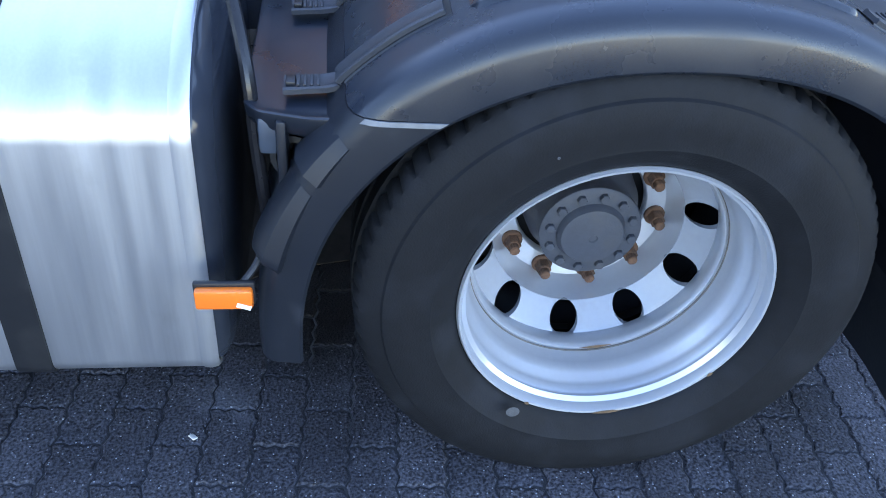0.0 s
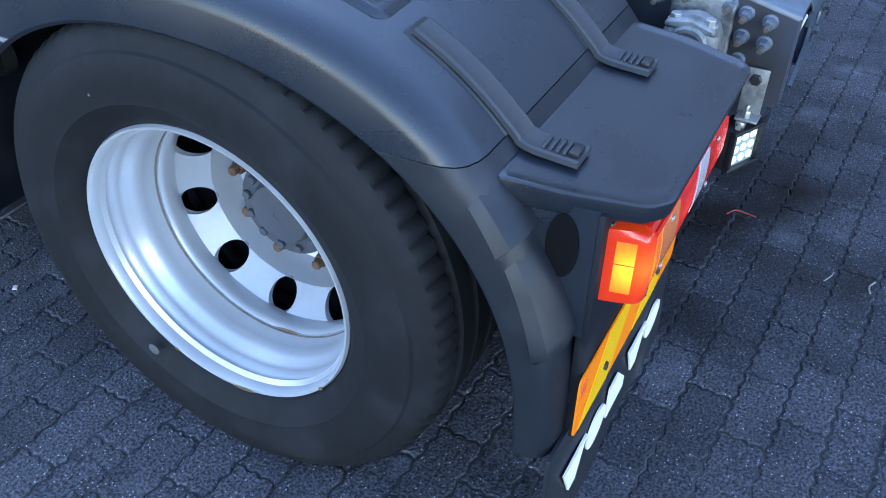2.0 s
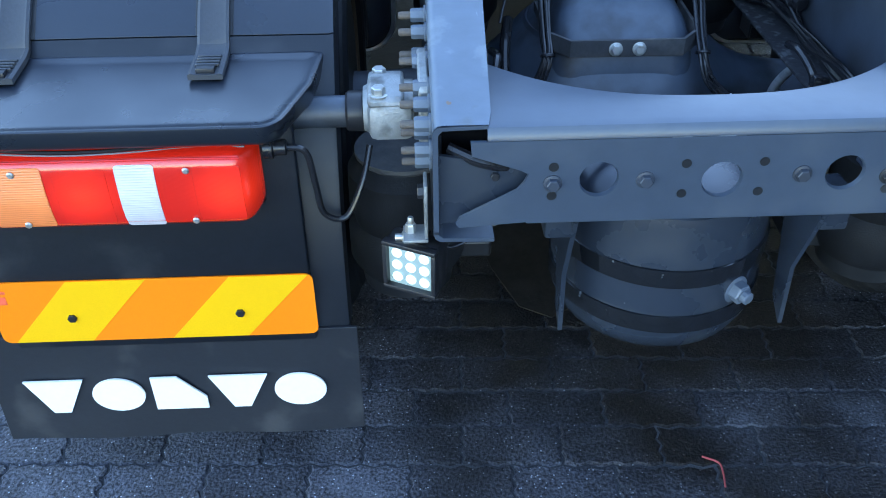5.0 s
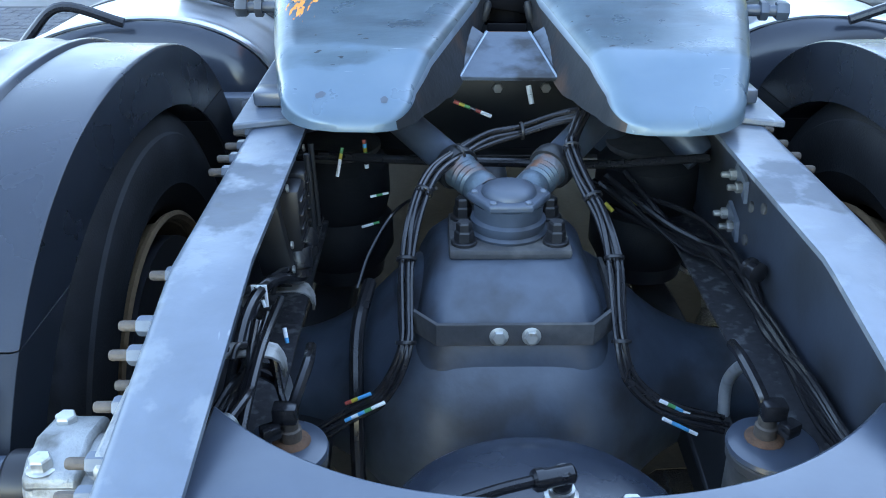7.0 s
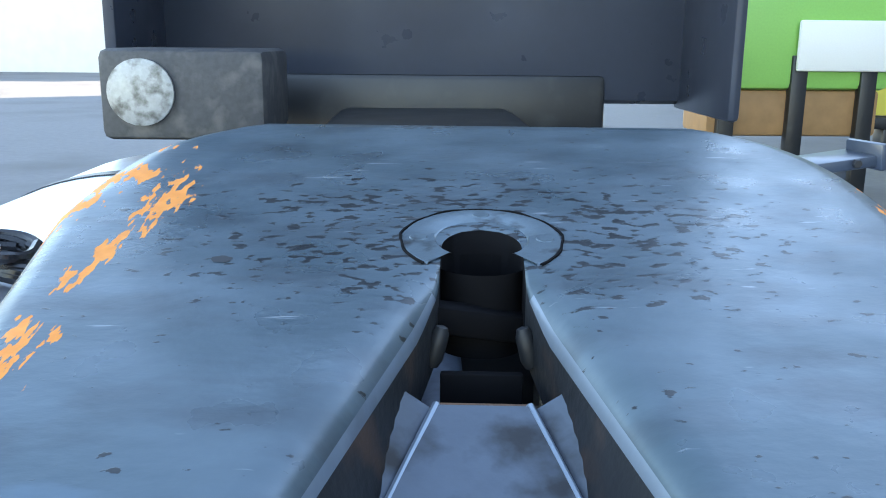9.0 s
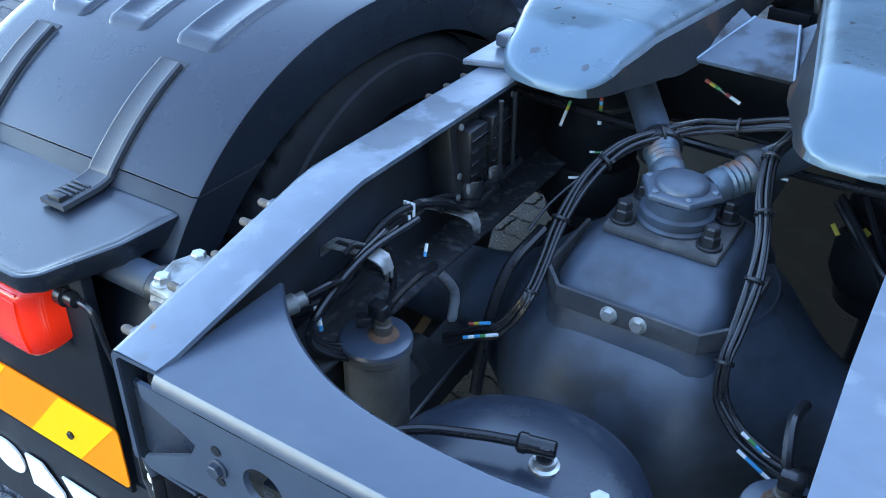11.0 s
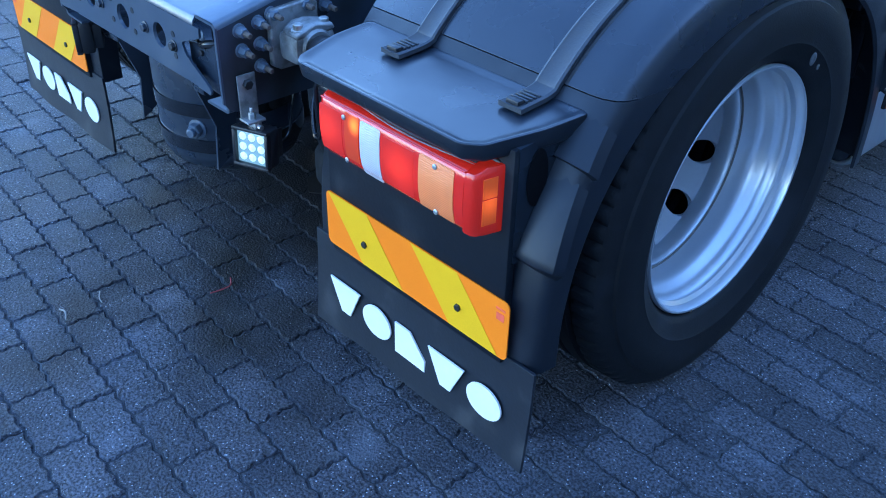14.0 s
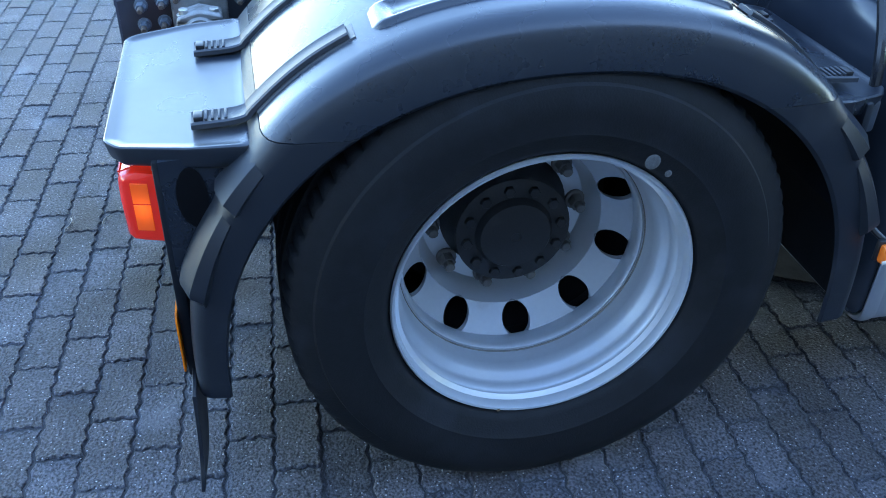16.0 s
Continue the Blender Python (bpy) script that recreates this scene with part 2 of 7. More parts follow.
def greasy_plate():
    """Worn coupling plate: smooth ramps, smeared middle, black grease round the jaw, orange paint left at the rim."""
    m = bpy.data.materials.new("greasy_coupling_plate")
    m.use_nodes = True
    n, l, noise_tex, calc, fade, blend, away, sep = node_kit(m)
    b = n["Principled BSDF"]
    y = sep.outputs["Y"]
    base = blend(fade(noise_tex(7, 6), 0.35, 0.65), (0.080, 0.126, 0.165), (0.104, 0.150, 0.188))
    border = calc("MULTIPLY_ADD", noise_tex(6, 5, (1, 2, 1)), 0.22, y)
    worn = fade(border, 0.215, 0.245)
    smear = noise_tex(5, 9, (1.2, 2.2, 1), 0.12)
    plate = blend(fade(smear, 0.36, 0.64), (0.046, 0.076, 0.094), (0.078, 0.114, 0.138))
    col = blend(worn, base, plate)
    near_jaw = fade(away((0.03, 0.60, 1.15), (2.6, 4.6, 0.2)), 0.55, 1.25, 1.0, 0.0)
    fleck_n = noise_tex(48, 10, (1.0, 1.7, 1))
    fleck = fade(calc("MULTIPLY_ADD", near_jaw, 0.13, fleck_n), 0.675, 0.705)
    fleck = calc("MULTIPLY", fleck, calc("MULTIPLY", worn, 0.95))
    col = blend(fleck, col, (0.006, 0.008, 0.010))
    rub = calc("MULTIPLY", fade(noise_tex(8, 9, (1.0, 2.0, 1), 0.1), 0.50, 0.70), calc("MULTIPLY", worn, 0.50))
    col = blend(rub, col, (0.020, 0.026, 0.034))
    scratch = fade(noise_tex(30, 3, (0.35, 2.5, 1), 0.5), 0.71, 0.74)
    col = blend(calc("MULTIPLY", scratch, 0.5), col, (0.30, 0.33, 0.36))
    # paint remnants: streaky, in a few stretches near the rim
    streak = noise_tex(34, 9, (3.2, 0.7, 1), -0.30)
    orange = None
    for c, st in (((-0.470, 0.58, 1.14), (36, 9, 1)), ((-0.456, 0.70, 1.16), (26, 10, 1)), ((-0.420, 0.80, 1.18), (16, 24, 1)), ((-0.345, 0.70, 1.16), (34, 7.5, 1)), ((-0.360, 0.55, 1.135), (60, 16, 1)),
                  ((-0.372, 0.33, 1.10), (40, 16, 1)), ((-0.385, 0.36, 1.10), (60, 24, 1)), ((-0.374, 0.48, 1.124), (50, 26, 1)), ((0.535, 0.62, 1.15), (38, 7, 1)), ((-0.430, 0.93, 1.20), (14, 40, 1))):
        e = calc("MULTIPLY_ADD", away(c, st), -0.26, streak)
        orange = e if orange is None else calc("MAXIMUM", orange, e)
    paint = fade(orange, 0.345, 0.365)
    col = blend(paint, col, blend(noise_tex(60, 3), (0.70, 0.19, 0.02), (0.90, 0.32, 0.05)))
    l.new(col, b.inputs["Base Color"])
    rough = fade(noise_tex(11, 5), 0.3, 0.7, 0.24, 0.40)
    l.new(calc("MULTIPLY_ADD", paint, 0.3, rough), b.inputs["Roughness"])
    b.inputs["Metallic"].default_value = 0.25
    bp = n.new("ShaderNodeBump")
    bp.inputs["Distance"].default_value = 0.0025
    l.new(calc("MULTIPLY_ADD", worn, 0.16, 0.03), bp.inputs["Strength"])
    l.new(calc("MULTIPLY_ADD", fleck, 0.8, fleck_n), bp.inputs["Height"])
    l.new(bp.outputs["Normal"], b.inputs["Normal"])
    return m


def lamp_lens(name, color, glow, bulbs, strength, ground):
    """A moulded lens over bulbs that are on: the glow falls off round each bulb."""
    m = bpy.data.materials.new(name)
    m.use_nodes = True
    n, l, noise_tex, calc, fade, blend, away, sep = node_kit(m)
    b = n["Principled BSDF"]
    l.new(blend(fade(noise_tex(9, 3), 0.3, 0.7), tuple(c * 0.85 for c in color), color), b.inputs["Base Color"])
    total = None
    for c, st in bulbs:
        e = fade(away(c, st), 0.1, 1.0, 1.0, 0.0)
        e = calc("POWER", e, 1.6)
        total = e if total is None else calc("MAXIMUM", total, e)
    b.inputs["Emission Color"].default_value = (*glow, 1)
    l.new(calc("MULTIPLY_ADD", total, strength, ground), b.inputs["Emission Strength"])
    b.inputs["Roughness"].default_value = 0.16
    b.inputs["Coat Weight"].default_value = 0.5
    w = n.new("ShaderNodeTexWave")
    w.inputs["Scale"].default_value = 190
    geo = n.new("ShaderNodeNewGeometry")
    l.new(geo.outputs["Position"], w.inputs["Vector"])
    bp = n.new("ShaderNodeBump")
    bp.inputs["Strength"].default_value, bp.inputs["Distance"].default_value = 0.12, 0.001
    l.new(w.outputs["Fac"], bp.inputs["Height"])
    l.new(bp.outputs["Normal"], b.inputs["Normal"])
    return m


def ribbed_lens(name, color, pitch):
    """A moulded lens with fine level ribs."""
    m = bpy.data.materials.new(name)
    m.use_nodes = True
    n, l, noise_tex, calc, fade, blend, away, sep = node_kit(m)
    b = n["Principled BSDF"]
    rib = calc("SINE", calc("MULTIPLY", sep.outputs["Z"], 2 * math.pi / pitch))
    tone = calc("MULTIPLY_ADD", rib, 0.07, noise_tex(14, 4))
    l.new(blend(fade(tone, 0.25, 0.75), tuple(c * 0.80 for c in color), color), b.inputs["Base Color"])
    b.inputs["Roughness"].default_value = 0.18
    b.inputs["Coat Weight"].default_value = 0.6
    bp = n.new("ShaderNodeBump")
    bp.inputs["Strength"].default_value, bp.inputs["Distance"].default_value = 0.35, 0.001
    l.new(rib, bp.inputs["Height"])
    l.new(bp.outputs["Normal"], b.inputs["Normal"])
    return m


def brushed_metal(name, color):
    """Brushed aluminium with soft upright streaks and faint water marks."""
    m = bpy.data.materials.new(name)
    m.use_nodes = True
    n, l, noise_tex, calc, fade, blend, away, sep = node_kit(m)
    b = n["Principled BSDF"]
    streak = noise_tex(5, 5, (1, 3.5, 0.25))
    fine = noise_tex(160, 3, (1, 1, 0.02))
    mix = calc("MULTIPLY_ADD", fine, 0.25, calc("MULTIPLY", streak, 0.75))
    col = blend(fade(mix, 0.28, 0.72), tuple(c * 0.86 for c in color), tuple(min(1.0, c * 1.06) for c in color))
    mark = fade(noise_tex(11, 6, (1, 1, 0.5)), 0.64, 0.72)
    col = blend(calc("MULTIPLY", mark, 0.25), col, (0.48, 0.48, 0.47))
    l.new(col, b.inputs["Base Color"])
    l.new(fade(streak, 0.3, 0.7, 0.30, 0.46), b.inputs["Roughness"])
    b.inputs["Metallic"].default_value = 0.92
    bp = n.new("ShaderNodeBump")
    bp.inputs["Strength"].default_value, bp.inputs["Distance"].default_value = 0.05, 0.002
    l.new(fine, bp.inputs["Height"])
    l.new(bp.outputs["Normal"], b.inputs["Normal"])
    return m


def scuffed_paint(name, color):
    """Painted steel rubbed pale in sharp-edged patches, with thin scratches and specks of rust."""
    m = bpy.data.materials.new(name)
    m.use_nodes = True
    n, l, noise_tex, calc, fade, blend, away, sep = node_kit(m)
    b = n["Principled BSDF"]
    col = blend(fade(noise_tex(22, 5), 0.3, 0.7), tuple(c * 0.88 for c in color), tuple(c * 1.12 for c in color))
    where = calc("MULTIPLY_ADD", noise_tex(5.5, 4), 0.55, calc("MULTIPLY", noise_tex(26, 8), 0.45))
    patch = fade(where, 0.555, 0.60)
    col = blend(calc("MULTIPLY", patch, 0.42), col, (0.20, 0.225, 0.245))
    dirt = fade(noise_tex(15, 9), 0.63, 0.70)
    col = blend(calc("MULTIPLY", dirt, 0.55), col, (0.075, 0.080, 0.080))
    # greasy rubbing where couplings slide up the rail
    reach = calc("MULTIPLY_ADD", calc("ABSOLUTE", calc("ADD", sep.outputs["Y"], 0.26)), -1.1, 0.20)
    grease = fade(calc("ADD", calc("MULTIPLY_ADD", noise_tex(30, 8), 0.35, calc("MULTIPLY", noise_tex(8, 5, (1.6, 1, 1)), 0.65)), reach), 0.585, 0.66)
    col = blend(calc("MULTIPLY", grease, 0.50), col, (0.030, 0.034, 0.040))
    line = fade(noise_tex(40, 3, (1.0, 0.12, 1), 0.2), 0.72, 0.75)
    col = blend(calc("MULTIPLY", line, 0.6), col, (0.30, 0.32, 0.34))
    rusty = fade(noise_tex(31, 6), 0.725, 0.75)
    col = blend(rusty, col, (0.16, 0.085, 0.045))
    l.new(col, b.inputs["Base Color"])
    l.new(calc("MULTIPLY_ADD", grease, 0.25, calc("MULTIPLY_ADD", patch, 0.14, fade(noise_tex(9, 4), 0.3, 0.7, 0.28, 0.42))), b.inputs["Roughness"])
    b.inputs["Specular IOR Level"].default_value = 0.85
    bp = n.new("ShaderNodeBump")
    bp.inputs["Strength"].default_value, bp.inputs["Distance"].default_value = 0.25, 0.0015
    l.new(calc("MULTIPLY_ADD", patch, -0.5, noise_tex(70, 4)), bp.inputs["Height"])
    l.new(bp.outputs["Normal"], b.inputs["Normal"])
    return m


def toplit_plastic(name, color, top_tone, rough, spec=0.58):
    """Grained black plastic; dusty, skylit tone painted in patches on its upward faces."""
    m = bpy.data.materials.new(name)
    m.use_nodes = True
    n, l, noise_tex, calc, fade, blend, away, sep = node_kit(m)
    b = n["Principled BSDF"]
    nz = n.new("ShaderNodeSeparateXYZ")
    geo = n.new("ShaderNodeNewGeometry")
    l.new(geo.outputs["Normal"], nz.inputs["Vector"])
    # Upward faces take the lighter tone, as skylight would make them.
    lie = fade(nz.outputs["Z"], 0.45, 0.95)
    patchy = fade(noise_tex(5, 6), 0.32, 0.62, 0.55, 1.0)
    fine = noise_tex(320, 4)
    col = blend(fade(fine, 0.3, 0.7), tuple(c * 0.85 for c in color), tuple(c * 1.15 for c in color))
    col = blend(calc("MULTIPLY", lie, patchy), col, top_tone)
    l.new(col, b.inputs["Base Color"])
    l.new(fade(noise_tex(7, 5), 0.3, 0.7, rough - 0.06, rough + 0.08), b.inputs["Roughness"])
    b.inputs["Specular IOR Level"].default_value = spec
    bp = n.new("ShaderNodeBump")
    bp.inputs["Strength"].default_value, bp.inputs["Distance"].default_value = 0.02, 0.001
    l.new(noise_tex(900, 2), bp.inputs["Height"])
    l.new(bp.outputs["Normal"], b.inputs["Normal"])
    return m


M["plastic_shelf"] = toplit_plastic("shelf_plastic", (0.0085, 0.0115, 0.017), (0.015, 0.020, 0.030), 0.29, 0.80)
M["plastic"] = toplit_plastic("fender_plastic", (0.0130, 0.0170, 0.0245), (0.025, 0.032, 0.046), 0.27)
M["fw_plate"] = greasy_plate()
M["alu"] = brushed_metal("brushed_aluminium", (0.72, 0.735, 0.75))
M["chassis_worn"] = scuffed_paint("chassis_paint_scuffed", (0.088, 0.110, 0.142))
M["lens_red"] = lamp_lens("red_lens", (0.56, 0.011, 0.006), (1.0, 0.045, 0.012), [((-0.745, -0.75, 0.735), (14, 5, 15)), ((0.745, -0.75, 0.735), (14, 5, 15)), ((0.965, -0.75, 0.735), (14, 5, 16)), ((-0.965, -0.75, 0.735), (14, 5, 16))], 0.11, 0.022)
M["lens_amber_side"] = lamp_lens("side_amber_lens", (0.95, 0.10, 0.008), (1.0, 0.13, 0.010), [((1.165, -0.74, 0.735), (30, 30, 24))], 0.10, 0.02)
M["lens_amber"] = material("amber_lens", (1.0, 0.20, 0.02), 0.2, vary=0.1, grain=300, coat=0.5, bump=0.2, bump_scale=500)
M["lens_amber_pale"] = ribbed_lens("pale_amber_lens", (1.0, 0.27, 0.075), 0.0042)
M["lens_amber_hot"] = lamp_lens("amber_lens_bulb", (0.9, 0.16, 0.012), (1.0, 0.235, 0.010), [((-1.160, -0.750, 0.735), (20, 20, 19))], 0.62, 0.05)
M["lens_corner_lit"] = lamp_lens("lit_corner_lens", (0.62, 0.022, 0.006), (1.0, 0.12, 0.008), [((-1.152, -0.768, 0.738), (20, 20, 17))], 0.26, 0.025)
M["lens_white"] = ribbed_lens("clear_lens", (0.70, 0.66, 0.70), 0.0046)
M["lens_orange_lit"] = lamp_lens("red_lens_over_amber_bulb", (0.62, 0.03, 0.008), (1.0, 0.20, 0.01), [((0.834, -0.76, 0.770), (42, 12, 36))], 0.42, 0.02)
M["refl_orange"] = material("reflector_orange", (1.0, 0.225, 0.003), 0.45, spec=0.25, vary=0.05, grain=300, bump=0.1, bump_scale=900)
M["refl_yellow"] = material("reflector_yellow", (0.86, 0.46, 0.002), 0.45, spec=0.25, vary=0.10, grain=500, bump=0.1, bump_scale=900)
M["refl_red"] = material("reflector_red_edge", (0.85, 0.12, 0.06), 0.4)
M["flap"] = material("flap_rubber", (0.0085, 0.0105, 0.0145), 0.50, vary=0.2, grain=60, bump=0.12, bump_scale=120, stain=(0.020, 0.022, 0.026), stain_amount=0.22, stain_scale=9, spec=0.22)
M["mat"] = material("flap_mat_rubber", (0.012, 0.0145, 0.020), 0.50, vary=0.2, grain=60, bump=0.12, bump_scale=120, stain=(0.036, 0.037, 0.040), stain_amount=0.22, stain_scale=9)
M["white"] = material("white_print", (0.86, 0.84, 0.78), 0.5, vary=0.04, grain=80)
M["rusty_thread"] = material("rusty_thread", (0.085, 0.115, 0.14), 0.45, metal=0.4, vary=0.2, grain=60, bump=0.4, bump_scale=120, stain=(0.16, 0.075, 0.045), stain_amount=0.42, stain_scale=26)
# Near-black that stands in for shade inside openings and gaps.
M["pit"] = material("shade_black", (0.004, 0.004, 0.005), 0.85, vary=0.2, spec=0.1)
M["tank_paint"] = material("air_tank_paint", (0.022, 0.029, 0.042), 0.26, spec=0.6, vary=0.12, grain=30, bump=0.05, bump_scale=60, stain=(0.036, 0.042, 0.052), stain_amount=0.2, stain_scale=7)
# Darker than the chassis paint: shade and grime on the rail's sides painted in.
M["rail_side"] = material("rail_side_shaded", (0.034, 0.042, 0.058), 0.48, vary=0.2, grain=40, bump=0.08, bump_scale=60, stain=(0.018, 0.018, 0.018), stain_amount=0.55, stain_scale=5)
M["flange_dirt"] = material("dusty_flange", (0.026, 0.027, 0.031), 0.80, vary=0.5, grain=90, bump=0.5, bump_scale=90, stain=(0.085, 0.088, 0.094), stain_amount=0.30, stain_scale=46, spec=0.25)
M["band"] = material("glossy_black_band", (0.008, 0.009, 0.011), 0.13, vary=0.2, grain=50, stain=(0.30, 0.32, 0.34), stain_amount=-0.22, stain_scale=40, rough_vary=0.05, coat=0.4)
M["groove_dirt"] = material("groove_dirt", (0.16, 0.145, 0.125), 0.8, vary=0.5, grain=60)
M["red_thread"] = material("red_thread", (0.30, 0.05, 0.05), 0.8, vary=0.3)
# Brown of dirt, with the shade under the truck put into the colour.
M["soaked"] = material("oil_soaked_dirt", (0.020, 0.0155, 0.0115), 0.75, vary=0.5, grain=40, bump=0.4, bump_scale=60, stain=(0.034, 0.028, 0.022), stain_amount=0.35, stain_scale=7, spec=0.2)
M["twig"] = material("pale_twig", (0.26, 0.24, 0.21), 0.8, vary=0.4, grain=200)
M["fw_ring"] = material("worn_ring", (0.10, 0.14, 0.165), 0.32, metal=0.5, vary=0.2, grain=40, bump=0.1, stain=(0.02, 0.024, 0.028), stain_amount=0.25, stain_scale=30)
M["fw_flank"] = material("rusty_flank", (0.014, 0.0155, 0.018), 0.50, vary=0.4, grain=30, bump=0.25, bump_scale=90, stain=(0.050, 0.031, 0.024), stain_amount=0.28, stain_scale=12, spec=0.3)
# Lighter tone paints the sky's reflection on the throat's rounded edge.
M["fw_rim"] = material("rim_highlight", (0.155, 0.195, 0.240), 0.34, metal=0.30, vary=0.15, grain=40, bump=0.08, bump_scale=80, stain=(0.115, 0.145, 0.18), stain_amount=0.25, stain_scale=14)
M["guide_edge"] = material("bright_fold", (0.20, 0.245, 0.29), 0.35, metal=0.5, vary=0.2, grain=50)
M["pipe_grey"] = material("pale_pipe", (0.42, 0.43, 0.44), 0.35, metal=0.2, vary=0.15, grain=60, stain=(0.25, 0.25, 0.25), stain_amount=0.3, stain_scale=30)
M["worn_edge"] = material("pale_plastic_edge", (0.20, 0.205, 0.21), 0.6, vary=0.3, grain=60, bump=0.3)
M["hub_black"] = material("black_hub_paint", (0.009, 0.009, 0.010), 0.55, vary=0.3, grain=60, bump=0.2, stain=(0.035, 0.034, 0.034), stain_amount=0.3)
M["chalk"] = material("pale_chalk_mark", (0.085, 0.087, 0.09), 0.8, vary=0.5, grain=250, bump=0.3)
M["cable"] = material("cable_black", (0.013, 0.013, 0.015), 0.24, vary=0.2, grain=60)
M["tag"] = material("white_tape", (0.80, 0.82, 0.83), 0.5, vary=0.05)
M["tag_blue"] = material("blue_tape", (0.05, 0.34, 0.62), 0.5, vary=0.05)
M["tag_red"] = material("red_tape", (0.34, 0.05, 0.04), 0.5, vary=0.05)
M["tag_yellow"] = material("yellow_tape", (0.48, 0.38, 0.04), 0.5, vary=0.05)
M["tag_green"] = material("green_tape", (0.06, 0.27, 0.09), 0.5, vary=0.05)
M["led"] = material("led_glow", (0.5, 0.55, 0.58), 0.3, emit=(0.72, 1.0, 0.97), emit_strength=0.12)
M["led_lens"] = material("led_reflector", (0.22, 0.25, 0.28), 0.25, metal=0.6, emit=(0.50, 0.88, 0.95), emit_strength=0.06)
M["lamp_black"] = material("lamp_black", (0.014, 0.014, 0.016), 0.4)
M["cab"] = material("cab_paint", (0.035, 0.042, 0.06), 0.3, vary=0.1, grain=20)
M["yellow_wall"] = material("yellow_panel", (0.55, 0.47, 0.08), 0.7, vary=0.15, grain=3, stain=(0.35, 0.33, 0.12), stain_amount=0.3, stain_scale=1.2)
M["pale_wall"] = material("pale_wall", (0.62, 0.60, 0.56), 0.8, vary=0.1, grain=2)
M["green_paint"] = material("green_paint", (0.25, 0.55, 0.12), 0.5, vary=0.1)
M["brown"] = material("brown_boards", (0.35, 0.19, 0.08), 0.7, vary=0.3, grain=8)


# ---- helpers for building ----
def thing(name, label, category, at=(0, 0, 0), group="", kind=""):
    ob = new(name)
    ob.location = at
    ob.empty_display_size = 0.05
    return tagged(ob, label, category, group, kind)


def origin(ob):
    p = Vector((0, 0, 0))
    while ob is not None:
        p = p + ob.location
        ob = ob.parent
    return p


def finish(bm, name, mats, angle=35, recalc=True):
    """A mesh from bm, with sharp edges above the angle."""
    if recalc:
        bmesh.ops.recalc_face_normals(bm, faces=bm.faces)
    for f in bm.faces:
        f.smooth = True
    for e in bm.edges:
        if len(e.link_faces) == 2 and e.calc_face_angle(0) > radians(angle):
            e.smooth = False
    me = bpy.data.meshes.new(name)
    bm.to_mesh(me)
    bm.free()
    for m in (mats if isinstance(mats, (list, tuple)) else [mats]):
        me.materials.append(M[m])
    return me


def part(name, bm, mats, parent, label="", angle=35, recalc=True):
    """One mesh object under a thing or a part; bm is in world metres."""
    bmesh.ops.translate(bm, vec=-origin(parent), verts=bm.verts)
    ob = new(name, finish(bm, name, mats, angle, recalc))
    ob.parent = parent
    return tagged(ob, label)


def single(name, bm, mats, label, category, group="", kind="", at=(0, 0, 0), angle=35):
    """A thing of one mesh."""
    bmesh.ops.translate(bm, vec=-Vector(at), verts=bm.verts)
    ob = new(name, finish(bm, name, mats, angle))
    ob.location = at
    return tagged(ob, label, category, group, kind)


def thicken(ob, t, offset=-1):
    s = ob.modifiers.new("thickness", "SOLIDIFY")
    s.thickness, s.offset = t, offset
    e = ob.modifiers.new("crisp_rim", "BEVEL")
    e.width, e.segments, e.limit_method, e.angle_limit, e.harden_normals = min(0.0012, t * 0.25), 1, "ANGLE", radians(42), True
    return ob


def soften(ob, w=0.003, n=2):
    s = ob.modifiers.new("edges", "BEVEL")
    s.width, s.segments, s.limit_method, s.angle_limit = w, n, "ANGLE", radians(40)
    return ob


def box(c, s, bevel=0.0, rot=None, bm=None, seg=2):
    b = bmesh.new()
    bmesh.ops.create_cube(b, size=1)
    bmesh.ops.scale(b, vec=s, verts=b.verts)
    if bevel:
        bmesh.ops.bevel(b, geom=b.edges[:], offset=bevel, segments=seg, profile=0.5, affect="EDGES")
    if rot:
        bmesh.ops.rotate(b, matrix=Euler([radians(a) for a in rot]).to_matrix(), verts=b.verts)
    bmesh.ops.translate(b, vec=c, verts=b.verts)
    return join(bm, b)


def join(bm, b):
    if bm is None:
        return b
    me = bpy.data.meshes.new("tmp")
    b.to_mesh(me)
    b.free()
    bm.from_mesh(me)
    bpy.data.meshes.remove(me)
    return bm


def frame_of(direction):
    d = Vector(direction).normalized()
    return d.to_track_quat("Z", "Y").to_matrix()


def lathe(profile, base, direction=(0, 0, 1), n=32, bm=None, closed=False, cap=True):
    """Turns (radius, height) pairs about the axis that starts at base."""
    b = bmesh.new()
    rot, base = frame_of(direction), Vector(base)
    rings = []
    for r, h in profile:
        if r < 1e-6:
            rings.append([b.verts.new(base + rot @ Vector((0, 0, h)))])
        else:
            rings.append([b.verts.new(base + rot @ Vector((r * math.cos(2 * math.pi * i / n), r * math.sin(2 * math.pi * i / n), h))) for i in range(n)])
    pairs = list(zip(rings, rings[1:])) + ([(rings[-1], rings[0])] if closed else [])
    for a, c in pairs:
        for i in range(n):
            j = (i + 1) % n
            if len(a) == 1 and len(c) == 1:
                continue
            if len(a) == 1:
                b.faces.new((a[0], c[i], c[j]))
            elif len(c) == 1:
                b.faces.new((a[i], a[j], c[0]))
            else:
                b.faces.new((a[i], a[j], c[j], c[i]))
    if cap and not closed:
        for ring in (rings[0], rings[-1]):
            if len(ring) > 2:
                b.faces.new(ring)
    return join(bm, b)


